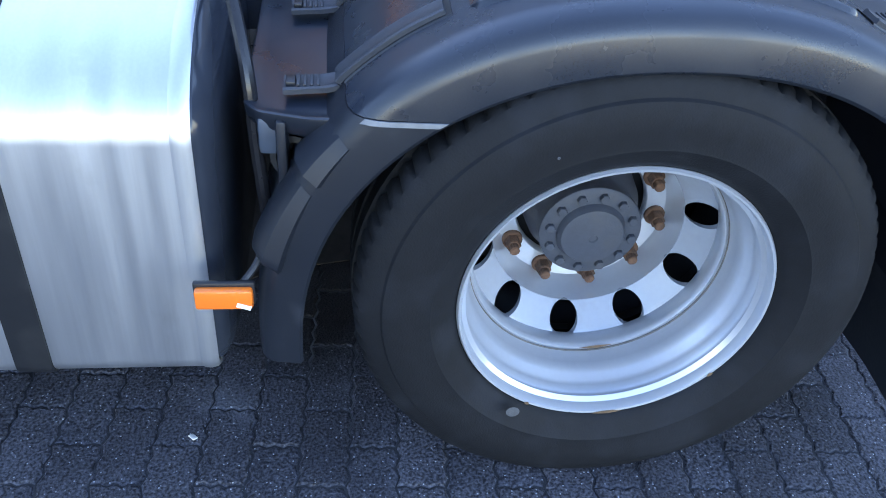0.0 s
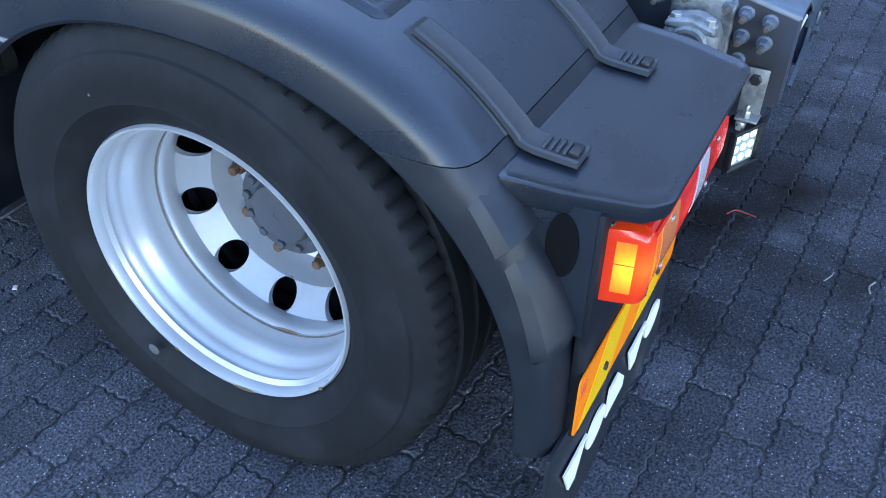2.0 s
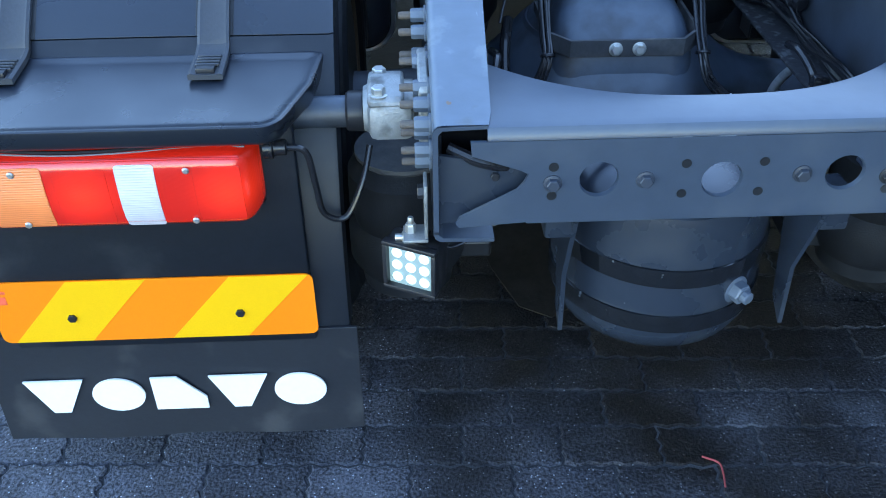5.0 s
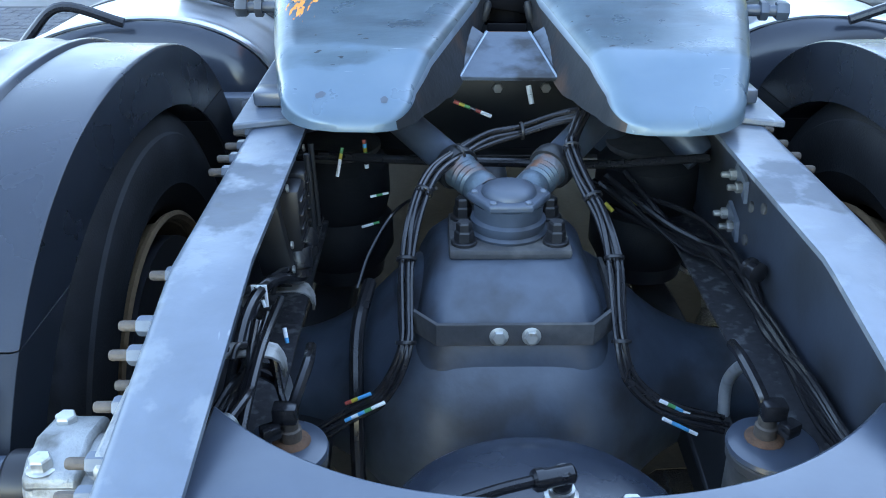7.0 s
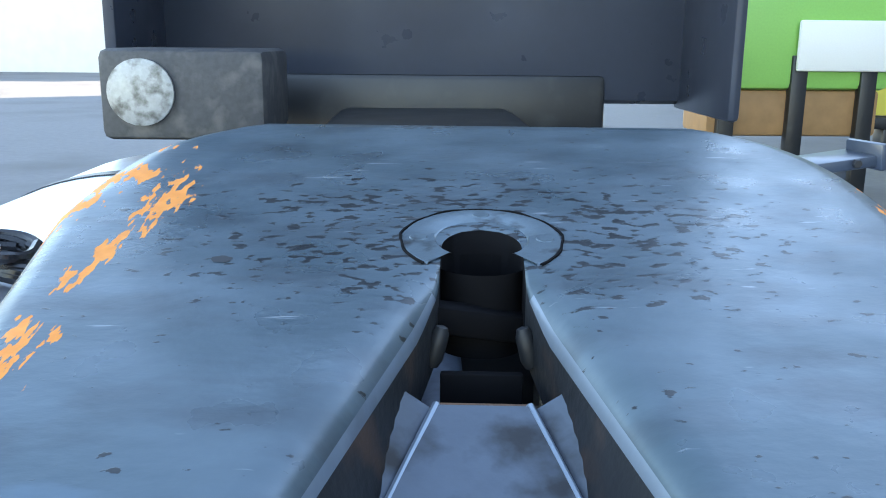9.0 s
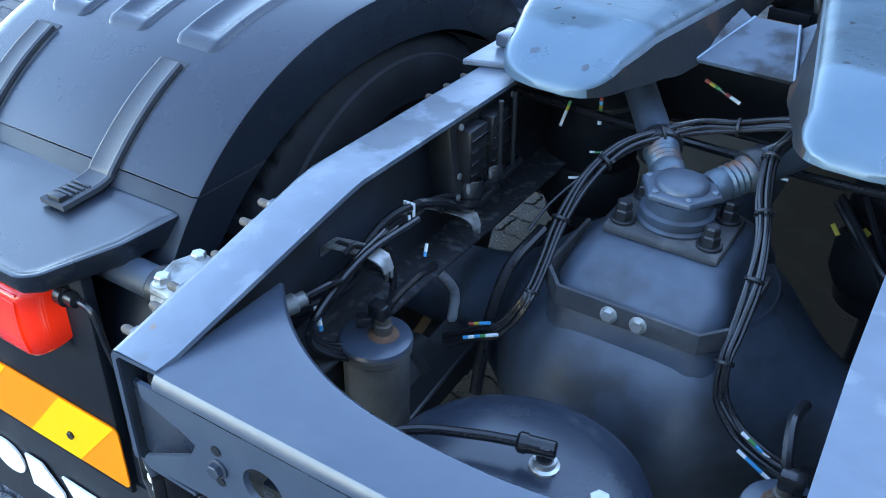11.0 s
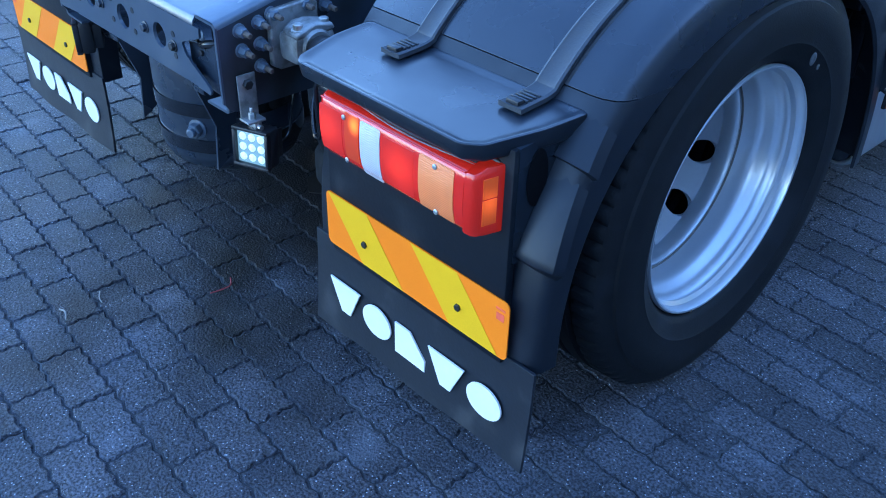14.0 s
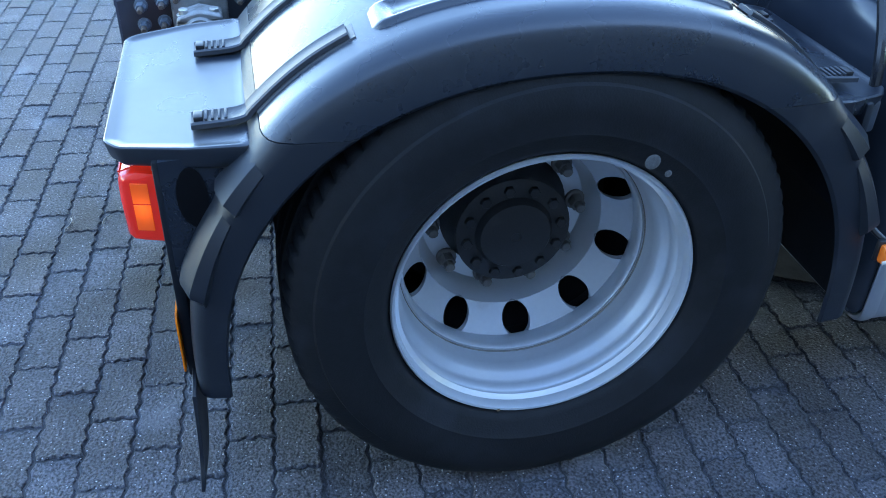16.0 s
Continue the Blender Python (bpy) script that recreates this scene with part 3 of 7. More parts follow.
def rod(a, c, r, n=14, bm=None, bevel=0.0):
    a, c = Vector(a), Vector(c)
    L = (c - a).length
    prof = [(r, 0), (r, L)] if not bevel else [(r - bevel, 0), (r, bevel), (r, L - bevel), (r - bevel, L)]
    return lathe(prof, a, c - a, n, bm)


def smooth_path(points, steps=6):
    pts = [Vector(p) for p in points]
    if len(pts) < 3:
        return pts
    ext = [2 * pts[0] - pts[1]] + pts + [2 * pts[-1] - pts[-2]]
    out = []
    for i in range(1, len(ext) - 2):
        p0, p1, p2, p3 = ext[i - 1:i + 3]
        for k in range(steps):
            t = k / steps
            out.append(0.5 * ((2 * p1) + (p2 - p0) * t + (2 * p0 - 5 * p1 + 4 * p2 - p3) * t * t + (3 * p1 - p0 - 3 * p2 + p3) * t ** 3))
    return out + [pts[-1]]


def tube(points, r, n=8, steps=6, bm=None):
    pts = smooth_path(points, steps)
    b = bmesh.new()
    rings, up = [], Vector((0.13, 0.31, 0.94))
    for i, p in enumerate(pts):
        d = (pts[min(i + 1, len(pts) - 1)] - pts[max(i - 1, 0)]).normalized()
        side = d.cross(up)
        side = side.normalized() if side.length > 1e-3 else d.orthogonal().normalized()
        up = side.cross(d)
        rings.append([b.verts.new(p + r * (math.cos(2 * math.pi * k / n) * side + math.sin(2 * math.pi * k / n) * up)) for k in range(n)])
    for a, c in zip(rings, rings[1:]):
        for k in range(n):
            b.faces.new((a[k], a[(k + 1) % n], c[(k + 1) % n], c[k]))
    b.faces.new(rings[0])
    b.faces.new(rings[-1])
    return join(bm, b)


def prism(outline, axis, lo, hi, bm=None):
    """Extrudes a 2D outline along an axis: 'x' takes (y, z), 'y' (x, z), 'z' (x, y)."""
    b = bmesh.new()
    place = {"x": lambda p, v: (v, p[0], p[1]), "y": lambda p, v: (p[0], v, p[1]), "z": lambda p, v: (p[0], p[1], v)}[axis]
    f = b.faces.new([b.verts.new(place(p, lo)) for p in outline])
    ext = bmesh.ops.extrude_face_region(b, geom=[f])
    for v in ext["geom"]:
        if isinstance(v, bmesh.types.BMVert):
            v.co = Vector(place(outline[0], hi)) * 0 + Vector([hi if "xyz"[i] == axis else v.co[i] for i in range(3)])
    return join(bm, b)


def hexnut(base, direction, r, h, bm=None, stud=0.0, stud_r=None, washer=0.0):
    """A hexagonal nut on its seat, with a stud end."""
    b = bmesh.new() if bm is None else bm
    at, d = Vector(base), Vector(direction).normalized()
    if washer:
        lathe([(r * 1.35, 0), (r * 1.35, washer * 0.8), (r * 1.25, washer)], at, d, 16, b)
        at = at + d * washer
    lathe([(r, 0), (r, h * 0.85), (r * 0.86, h)], at, d, 6, b)
    if stud:
        sr = stud_r or r * 0.55
        lathe([(sr, h), (sr, h + stud * 0.85), (sr * 0.8, h + stud)], at, d, 10, b)
    return b


# ---- wheels ----
CENTRE = {-1: (0.009, 0.484), 1: (-0.018, 0.508)}


def turned(profile, s, n=64, bm=None, closed=False, cap=False):
    """A body of revolution about the wheel axle; heights run outwards from the truck's middle."""
    return lathe(profile, (0, *CENTRE[s]), (s, 0, 0), n, bm, closed, cap)


def tyre_mesh(s, lo, hi, n=320):
    cy, cz = CENTRE[s]
    grow = 1.006 if s > 0 else 1.0
    half = [(0.298, 0.050), (0.3035, 0.026), (0.309, 0.018), (0.316, 0.009), (0.326, 0.002), (0.352, -0.011), (0.358, -0.015), (0.364, -0.0145),
            (0.395, -0.019), (0.430, -0.017), (0.446, -0.012), (0.450, -0.006), (0.456, -0.004), (0.474, 0.002), (0.488, 0.012), (0.498, 0.026)]
    grooves = [(0.501, 0.06), (0.489, 0.064), (0.489, 0.074), (0.502, 0.078), (0.503, 0.115), (0.490, 0.119), (0.490, 0.129), (0.503, 0.133)]
    prof = [(r, lo + d) for r, d in half] + [(r, lo + d) for r, d in grooves] + [(r, hi - d) for r, d in reversed(grooves)] + [(r, hi - d) for r, d in reversed(half)]
    bm = turned([(r * grow, h) for r, h in prof], s, n)
    for v in bm.verts:
        rel = Vector((0, v.co.y - cy, v.co.z - cz))
        r, h = rel.length, abs(v.co.x)
        if r > 0.4955 * grow and (h > hi - 0.061 or h < lo + 0.061):
            k = int(round((math.atan2(rel.z, rel.y) / (2 * math.pi)) * n)) % 4
            if k == 0:
                rel *= (r - 0.009) / r
                v.co.y, v.co.z = cy + rel.y, cz + rel.z
        if v.co.z < 0.004:
            v.co.x += s * 0.35 * (0.004 - v.co.z) * (1 if h > (lo + hi) / 2 else -1)
            v.co.z = 0.004
    return bm


def disc_with_holes(s, n_holes=10, phase=0.0):
    """The wheel disc's ring of round openings."""
    cy, cz = CENTRE[s]
    bm = bmesh.new()
    r0, r1, rh, k = 0.206, 0.2605, 0.0325, 32
    mid = 0.2370

    def put(y, z, dx=0.0):
        r = math.hypot(y, z)
        t = max(0.0, (r - r0) / (r1 - r0))
        x = 0.996 + 0.050 * t
        return bm.verts.new((s * (x + dx), cy + y, cz + z))
    half = math.pi / n_holes
    for i in range(n_holes):
        a0 = phase + 2 * math.pi * i / n_holes
        edge, hole, back = [], [], []
        for j in range(k):
            t = 2 * math.pi * j / k
            c, q = math.cos(t), math.sin(t)
            m = max(abs(c), abs(q))
            rr = mid + ((r1 - mid) if c > 0 else (mid - r0)) * c / m
            aa = a0 + half * q / m
            edge.append(put(rr * math.cos(aa), rr * math.sin(aa)))
            hy = (mid + rh * c) * math.cos(a0) - rh * q * math.sin(a0)
            hz = (mid + rh * c) * math.sin(a0) + rh * q * math.cos(a0)
            hole.append(put(hy, hz))
            back.append(put(hy, hz, -0.014))
        for j in range(k):
            jj = (j + 1) % k
            bm.faces.new((edge[j], edge[jj], hole[jj], hole[j]))
            bm.faces.new((hole[j], hole[jj], back[jj], back[j]))
    bmesh.ops.remove_doubles(bm, verts=bm.verts, dist=0.0004)
    return bm


def wheel(s, phase, nut_mat, label):
    cy, cz = CENTRE[s]
    w = thing("drive_wheel", label, "wheel", (s * 1.1, cy, 0), "drive wheels")
    part("tyre", tyre_mesh(s, 0.945, 1.258), "rubber", w, "worn black rubber tyre")
    rim = turned([(0.286, 1.214), (0.296, 1.224), (0.3045, 1.231), (0.3065, 1.239), (0.3030, 1.246), (0.2985, 1.245), (0.2960, 1.238), (0.2945, 1.224),
                  (0.2935, 1.206), (0.2915, 1.198), (0.2885, 1.194), (0.2880, 1.180), (0.2850, 1.170), (0.2770, 1.156), (0.2725, 1.144), (0.2710, 1.128), (0.2695, 1.110), (0.2665, 1.100), (0.2650, 1.078)], s, 96)
    rim_ob = part("rim", rim, "rim", w, "silver-painted steel rim")
    lipring = turned([(0.2665, 1.052), (0.2690, 1.070), (0.2685, 1.084), (0.2650, 1.093), (0.2605, 1.094), (0.2570, 1.088), (0.2560, 1.078), (0.2565, 1.062), (0.2590, 1.050), (0.2610, 1.044)], s, 96)
    part("disc_lip", lipring, "rim", rim_ob)
    part("dirt_groove", turned([(0.2683, 1.0900), (0.2655, 1.0945), (0.2650, 1.0965), (0.2655, 1.0985), (0.2680, 1.1010)], s, 96), "groove_dirt", rim_ob, "dirty groove round the disc")
    part("wheel_disc", disc_with_holes(s, 10, phase), "rim_disc", rim_ob)
    part("nut_ring", turned([(0.206, 0.996), (0.2030, 0.982), (0.2000, 0.966), (0.1970, 0.952), (0.193, 0.940), (0.186, 0.928), (0.178, 0.926), (0.146, 0.926), (0.143, 0.922), (0.142, 0.905)], s, 80), "rim", rim_ob)
    # Drum painted black for the shade seen through the disc's holes.
    part("brake_drum", turned([(0.0, 0.86), (0.205, 0.862), (0.215, 0.87), (0.262, 0.868), (0.262, 0.60), (0.0, 0.59)], s, 40), "black", w)
    big, hub_mat = (1.0, "hub") if s < 0 else (1.17, "hub_black")
    hub = turned([(r * big, h) for r, h in [(0.128, 0.875), (0.124, 0.93), (0.108, 0.962), (0.106, 0.995), (0.109, 1.0), (0.109, 1.012), (0.104, 1.016), (0.074, 1.018), (0.071, 1.026),
                  (0.066, 1.034), (0.050, 1.038), (0.010, 1.040), (0.008, 1.0375), (0.0, 1.0375)]], s, 48, cap=True)
    hub_ob = part("hub", hub, hub_mat, w, "dark grey hub cover" if s < 0 else "black hub cover")
    for i in range(12):
        a = 2 * math.pi * (i + 0.3) / 12
        part("hub_bolt", hexnut((s * 1.015, cy + 0.090 * big * math.cos(a), cz + 0.090 * big * math.sin(a)), (s, 0, 0), 0.0105 * big, 0.012), hub_mat, hub_ob)
    for i in range(10):
        a = phase + math.pi / 10 + 2 * math.pi * i / 10
        n = hexnut((s * 0.926, cy + 0.1675 * math.cos(a), cz + 0.1675 * math.sin(a)), (s, 0, 0), 0.0175, 0.024, None, 0.018, 0.0115, 0.008)
        part("wheel_nut", n, nut_mat, w)
    inner = part("inner_tyre", tyre_mesh(s, 0.600, 0.905, 240), "rubber", w)
    part("inner_rim", turned([(0.286, 0.615), (0.305, 0.606), (0.308, 0.598), (0.300, 0.594), (0.292, 0.60), (0.284, 0.64), (0.272, 0.68), (0.262, 0.74), (0.262, 0.86)], s, 72), "rim_rust", inner, "rust-edged inner rim")
    for y, z, r in (((0.186, 0.225, 0.014), (0.178, 0.829, 0.003)) if s < 0 else ((0.141, 0.805, 0.015), (0.175, 0.778, 0.007))):
        spot = lathe([(r, 0), (r * 0.9, 0.0008), (r * 0.55, 0.0012), (r * 0.4, 0.0006), (0, 0.0006)], (s * 1.2770, y, z), (s, 0, 0), 18)
        part("valve_mark", spot, "chalk", w, "pale round mark on the sidewall")
    for a, r, h, wd in (((-98, 0.2610, 1.0945, 0.30), (-96, 0.3030, 1.2465, 0.22), (-140, 0.3035, 1.2465, 0.05), (-62, 0.3035, 1.2465, 0.04)) if s < 0 else ((-105, 0.3035, 1.2465, 0.03),)):
        rust = bmesh.new()
        rows = []
        for k in range(9):
            t = radians(a) + wd * (k / 8 - 0.5)
            f = math.sin(math.pi * k / 8)
            rows.append([rust.verts.new((s * (h + 0.0006), cy + (r + q * 0.005 * f) * math.cos(t), cz + (r + q * 0.005 * f) * math.sin(t))) for q in (-1, 0.6)])
        for p, q in zip(rows, rows[1:]):
            if len({*p, *q}) == 4:
                rust.faces.new((p[0], p[1], q[1], q[0]))
        part("rust_stain", rust, "rim_rust", rim_ob, "brown rust stain")
    return w


wheel(-1, 0.42, "rust", "dual rear wheel with silver rim and rusty nuts")
wheel(1, 0.40, "nut_grey", "dual rear wheel with silver rim and grey nuts")


# ---- fenders ----
def arch(th, c, a, h, p):
    """A point of a rounded arch over the axle; th runs from the front foot (0) to the rear foot (pi)."""
    cs, sn = math.cos(th), max(0.0, math.sin(th))
    y = a * math.copysign(abs(cs) ** (2 / p), cs)
    z = h * sn ** (2 / p)
    return Vector((0, c + y, 0.40 + z))


def lip(th):
    return arch(th, -0.014, 0.614, 0.572, 2.2)


def crest(th):
    return arch(th, -0.005, 0.690, 0.676, 2.3)


def level(k, z):
    """The angle from the foot at which the arch, k of the way to its lip, reaches height z."""
    a, b = 0.0, math.pi / 2
    for _ in range(40):
        m = (a + b) / 2
        if crest(m).z + (lip(m).z - crest(m).z) * k < z:
            a = m
        else:
            b = m
    return a


def strip(s, th0, th1, n, section, foot=0.0, z0=None, z1=None):
    """Sweeps a section of (x, share towards the lip, height) round the arch; an end given a height is cut level."""
    bm = bmesh.new()
    rows = []

    def cut(th, k, z):
        if z is None:
            return th
        a = level(k, z)
        return a if th < math.pi / 2 else math.pi - a
    steps = [(i / n, 0.0) for i in range(n + 1)]
    if foot and th0 <= 0.001:
        steps = [(0.0, foot)] + steps
    if foot and th1 >= math.pi - 0.001:
        steps = steps + [(1.0, foot)]
    for i, (u, down) in enumerate(steps):
        sec = section(i / (len(steps) - 1)) if callable(section) else section
        row = []
        for x, k, off in sec:
            a, b = cut(th0, k, z0), cut(th1, k, z1)
            t = a + (b - a) * u
            o, q = crest(t), lip(t)
            d = crest(min(math.pi, t + 0.01)) - crest(max(0.0, t - 0.01))
            nrm = Vector((0, d.z, -d.y)).normalized()
            if nrm.dot(o - Vector((0, -0.02, 0.45))) < 0:
                nrm = -nrm
            v = o + (q - o) * k + nrm * off
            row.append(bm.verts.new((s * x, v.y, v.z - down)))
        rows.append(row)
    for a, c in zip(rows, rows[1:]):
        for i in range(len(a) - 1):
            bm.faces.new((a[i], a[i + 1], c[i + 1], c[i]))
    return bm


SEAM = 0.886
INNER_X = 0.585
TOP = [(INNER_X, 1.0, 0), (INNER_X, 0.5, 0), (INNER_X, 0.03, 0), (INNER_X + 0.008, 0, 0), (0.9, 0, 0.004), (1.196, 0, 0), (1.218, 0.022, 0), (1.240, 0.09, 0), (1.252, 0.18, 0), (1.259, 0.30, 0), (1.263, 0.42, 0), (1.268, 0.93, 0), (1.262, 1.0, 0)]
LOW = [(INNER_X, 1.0, 0), (INNER_X, 0.5, -0.0004), (INNER_X, 0.03, -0.0004), (INNER_X + 0.008, 0, -0.0004), (0.9, 0, 0.003), (1.196, 0, -0.0004), (1.2175, 0.022, -0.0004), (1.2393, 0.09, -0.0004), (1.2512, 0.18, -0.0004), (1.2582, 0.30, -0.0004), (1.2622, 0.42, -0.0004), (1.267, 0.93, 0), (1.261, 1.0, 0)]
TH_F = level(0, SEAM)
TH_R = math.pi - TH_F


def solid_patch(s, th0, th1, x0, x1, h, n=12, edge=0.012):
    """A raised panel that follows the arch."""
    return strip(s, th0, th1, n, [(x0, 0, -0.002), (x0 + edge, 0, h), (x1 - edge, 0, h), (x1, 0, -0.002)])


def strap_mesh(s, x, path, w=0.05, t=0.011):
    """A flat band along a path of (y, z)."""
    pts = smooth_path([(0, y, z) for y, z in path], 8)
    bm = bmesh.new()
    rows = []
    for i, p in enumerate(pts):
        d = pts[min(i + 1, len(pts) - 1)] - pts[max(i - 1, 0)]
        nrm = Vector((0, -d.z, d.y)).normalized()
        if nrm.z < 0:
            nrm = -nrm
        a, b = p, p + nrm * t
        ww = w * (1 + 0.10 * (i / len(pts)))
        sec = [(x - ww / 2, a), (x - ww / 2, a + (b - a) * 0.8), (x - ww / 2 + 0.005, b), (x - ww / 2 + 0.011, b - nrm * 0.002), (x + ww / 2 - 0.011, b - nrm * 0.002), (x + ww / 2 - 0.005, b), (x + ww / 2, a + (b - a) * 0.8), (x + ww / 2, a)]
        rows.append([bm.verts.new((s * q[0], q[1].y, q[1].z)) for q in sec])
    for a, c in zip(rows, rows[1:]):
        for i in range(len(a)):
            j = (i + 1) % len(a)
            bm.faces.new((a[i], a[j], c[j], c[i]))
    bm.faces.new(rows[0])
    bm.faces.new(rows[-1])
    return bm


def shelf_mesh(s, y0, y1, zt, drop=0.05):
    """A moulded shelf with a turned-down lip; y0 is at the fender, y1 the free edge."""
    q = 1 if y1 > y0 else -1
    xs = [0.655, 0.675, 0.70, 1.13, 1.165, 1.195]
    outline = [(0.600, y0), (0.612, y0 + (y1 - y0) * 0.45), (0.650, y1 - q * 0.02), (0.672, y1), (1.135, y1), (1.168, y1 - q * 0.025), (1.200, y0 + (y1 - y0) * 0.42), (1.212, y0)]
    bm = prism([(s * x, y) for x, y in outline], "z", zt - drop, zt)
    bm.faces.ensure_lookup_table()
    top = max(bm.faces, key=lambda q: q.calc_center_median().z)
    rim = list(top.verts)
    bmesh.ops.inset_region(bm, faces=[top], thickness=0.020, depth=0.0, use_even_offset=True)
    for v in bm.verts:
        out = abs(v.co.y - y0) / abs(y1 - y0)
        if v in rim:
            v.co.z -= 0.012 * out + 0.006
        elif v.co.z < zt - drop / 2:
            v.co.x = s * (0.92 + (abs(v.co.x) - 0.92) * 0.98)
            v.co.y = y0 + (v.co.y - y0) * 0.965
        else:
            v.co.z -= 0.010 * out
    bmesh.ops.bevel(bm, geom=[e for e in bm.edges if not e.is_boundary], offset=0.009, segments=3, profile=0.5, affect="EDGES")
    return bm


def fender(s, label):
    f = thing("wheel_fender", label, "fender", (s * 0.93, 0, 0.36), "rear fenders")
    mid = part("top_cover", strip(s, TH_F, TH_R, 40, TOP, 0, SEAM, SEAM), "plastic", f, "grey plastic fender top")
    thicken(mid, 0.006)
    front = part("front_section", strip(s, 0, TH_F, 18, LOW, 0.035, None, SEAM - 0.0007), "plastic_low", f)
    rear = part("rear_section", strip(s, TH_R, math.pi, 18, LOW, 0.035, SEAM - 0.0007), "plastic_low", f)
    thicken(front, 0.006)
    thicken(rear, 0.006)
    flat = [(1.180, 0.00, -0.012), (1.194, 0.01, -0.004), (1.226, 0.05, -0.003), (1.248, 0.16, -0.002), (1.261, 0.36, 0.0), (1.252, 0.46, -0.004)]
    full = [(1.176, 0.00, -0.012), (1.192, 0.00, 0.019), (1.232, 0.04, 0.024), (1.270, 0.16, 0.015), (1.277, 0.35, 0.003), (1.252, 0.46, -0.004)]

    def swell(u):
        g = 0.10 + 0.90 * min(1.0, u / 0.86) if u < 0.90 else max(0.0, (1.0 - u) / 0.10)
        return [tuple(p + (q - p) * g for p, q in zip(a, c)) for a, c in zip(flat, full)]
    for th0, th1, low in ((0.520, 0.24, front), (math.pi - 0.520, math.pi - 0.24, rear)):
        part("corner_bulge", strip(s, th0, th1, 22, swell), "plastic_low", low, angle=30)

    def brow(u):
        g = 0.10 + 0.62 * u / 0.94 if u < 0.95 else 0.0
        return [tuple(p + (q - p) * g for p, q in zip(a, c)) for a, c in zip(flat, full)]
    for th0, th1, low in ((0.70, 0.545, front), (math.pi - 0.70, math.pi - 0.545, rear)):
        part("corner_ledge", strip(s, th0, th1, 20, brow), "plastic_low", low, angle=30)
    if s < 0:
        # Pale strip: worn edge, with the light on its ledge painted in.
        seam = strip(s, TH_F, TH_F, 2, [(1.2545, 0.20, 0.0), (1.2615, 0.30, 0.0), (1.2655, 0.42, 0.0), (1.2705, 0.93, 0.0)], 0, SEAM - 0.010, SEAM - 0.0007)
        thicken(part("seam_edge", seam, "worn_edge", front, "pale edge, worn and lit"), 0.004)

    def over(th, off):
        d = crest(th + 0.01) - crest(th - 0.01)
        nrm = Vector((0, d.z, -d.y)).normalized()
        if nrm.dot(crest(th) - Vector((0, -0.02, 0.45))) < 0:
            nrm = -nrm
        p = crest(th) + nrm * off
        return (p.y, p.z)
    for back in (True, False):
        def ang(a):
            return TH_R - a if back else TH_F + a
        for x in (0.772, 0.945, 1.100):
            def pad(u, x=x):
                g = math.sin(math.pi / 2 * min(1.0, u / 0.06))
                h = 0.010 * g
                inner = h if u < 0.10 else 0.0045
                q = 0.040 + 0.014 * g
                return [(x - q, 0, -0.002), (x - q + 0.007, 0, h * 0.8), (x - q + 0.011, 0, h), (x - q + 0.017, 0, h), (x - q + 0.024, 0, inner),
                        (x + q - 0.024, 0, inner), (x + q - 0.017, 0, h), (x + q - 0.011, 0, h), (x + q - 0.007, 0, h * 0.8), (x + q, 0, -0.002)]
            part("raised_rib", strip(s, ang(0.38), ang(0.95), 34, pad), "plastic", mid, angle=50)
        for x in (0.782, 1.108):
            # Raised black patch painted for the shade of a recess round the strap.
            part("strap_recess", solid_patch(s, ang(0.335), ang(0.0), x - 0.036, x + 0.036, 0.0035, 12, 0.006), "black", mid)
            q = -1 if back else 1
            path = [over(ang(0.320), 0.002)] + [over(ang(0.315 - 0.08 * k), 0.002) for k in (1, 2, 3)] + [over(ang(-0.01), 0.003), (-0.01 + q * 0.535, 0.873), (-0.01 + q * 0.558, 0.866), (-0.01 + q * 0.595, 0.863), (-0.01 + q * 0.632, 0.861)]
            st = part("fixing_strap", strap_mesh(s, x, path), "strap", mid, "black rubber strap")
            for k in range(4):
                part("grip_rib", box((s * x, -0.01 + q * (0.574 + 0.011 * k), 0.8750), (0.038, 0.005, 0.005), 0.0012), "strap", st)
            part("buckle", box((s * x, -0.01 + q * 0.620, 0.8735), (0.030, 0.016, 0.010), 0.002), "lamp_black", st)
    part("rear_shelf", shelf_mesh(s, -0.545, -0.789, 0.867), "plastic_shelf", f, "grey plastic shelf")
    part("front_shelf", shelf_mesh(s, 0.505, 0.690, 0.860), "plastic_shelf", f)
    panel = part("rear_panel", box((s * 0.918, -0.700, 0.60), (0.545, 0.022, 0.47), 0.006), "flap", f, "black plastic lamp panel")
    fp = part("front_panel", box((s * 1.055, 0.625, 0.72), (0.27, 0.018, 0.24), 0.006), "plastic_low", f, "plastic panel under the shelf")
    # Black oval laid on the panel for the dark inside of an opening.
    hole = bmesh.new()
    lathe([(0.030, 0), (0.030, 0.002), (0.0, 0.002)], (s * 1.10, 0.634, 0.76), (0, 1, 0), 24, hole)
    for v in hole.verts:
        v.co.z = 0.76 + (v.co.z - 0.76) * 2.0
    part("slot", hole, "black", fp)
    part("tube_end", lathe([(0.026, 0), (0.026, 0.03), (0.020, 0.03), (0.020, 0.0)], (s * 1.10, 0.632, 0.785), (0, 1, 0), 24, None, True), "cable", fp)
    side = part("side_gusset", prism([(-0.700, 0.60), (-0.700, 0.835), (-0.560, 0.845), (-0.60, 0.70), (-0.63, 0.60)], "x", s * 1.150, s * 1.192), "plastic", f)
    # Black oval laid on the gusset, again painted for a dark opening.
    ov = bmesh.new()
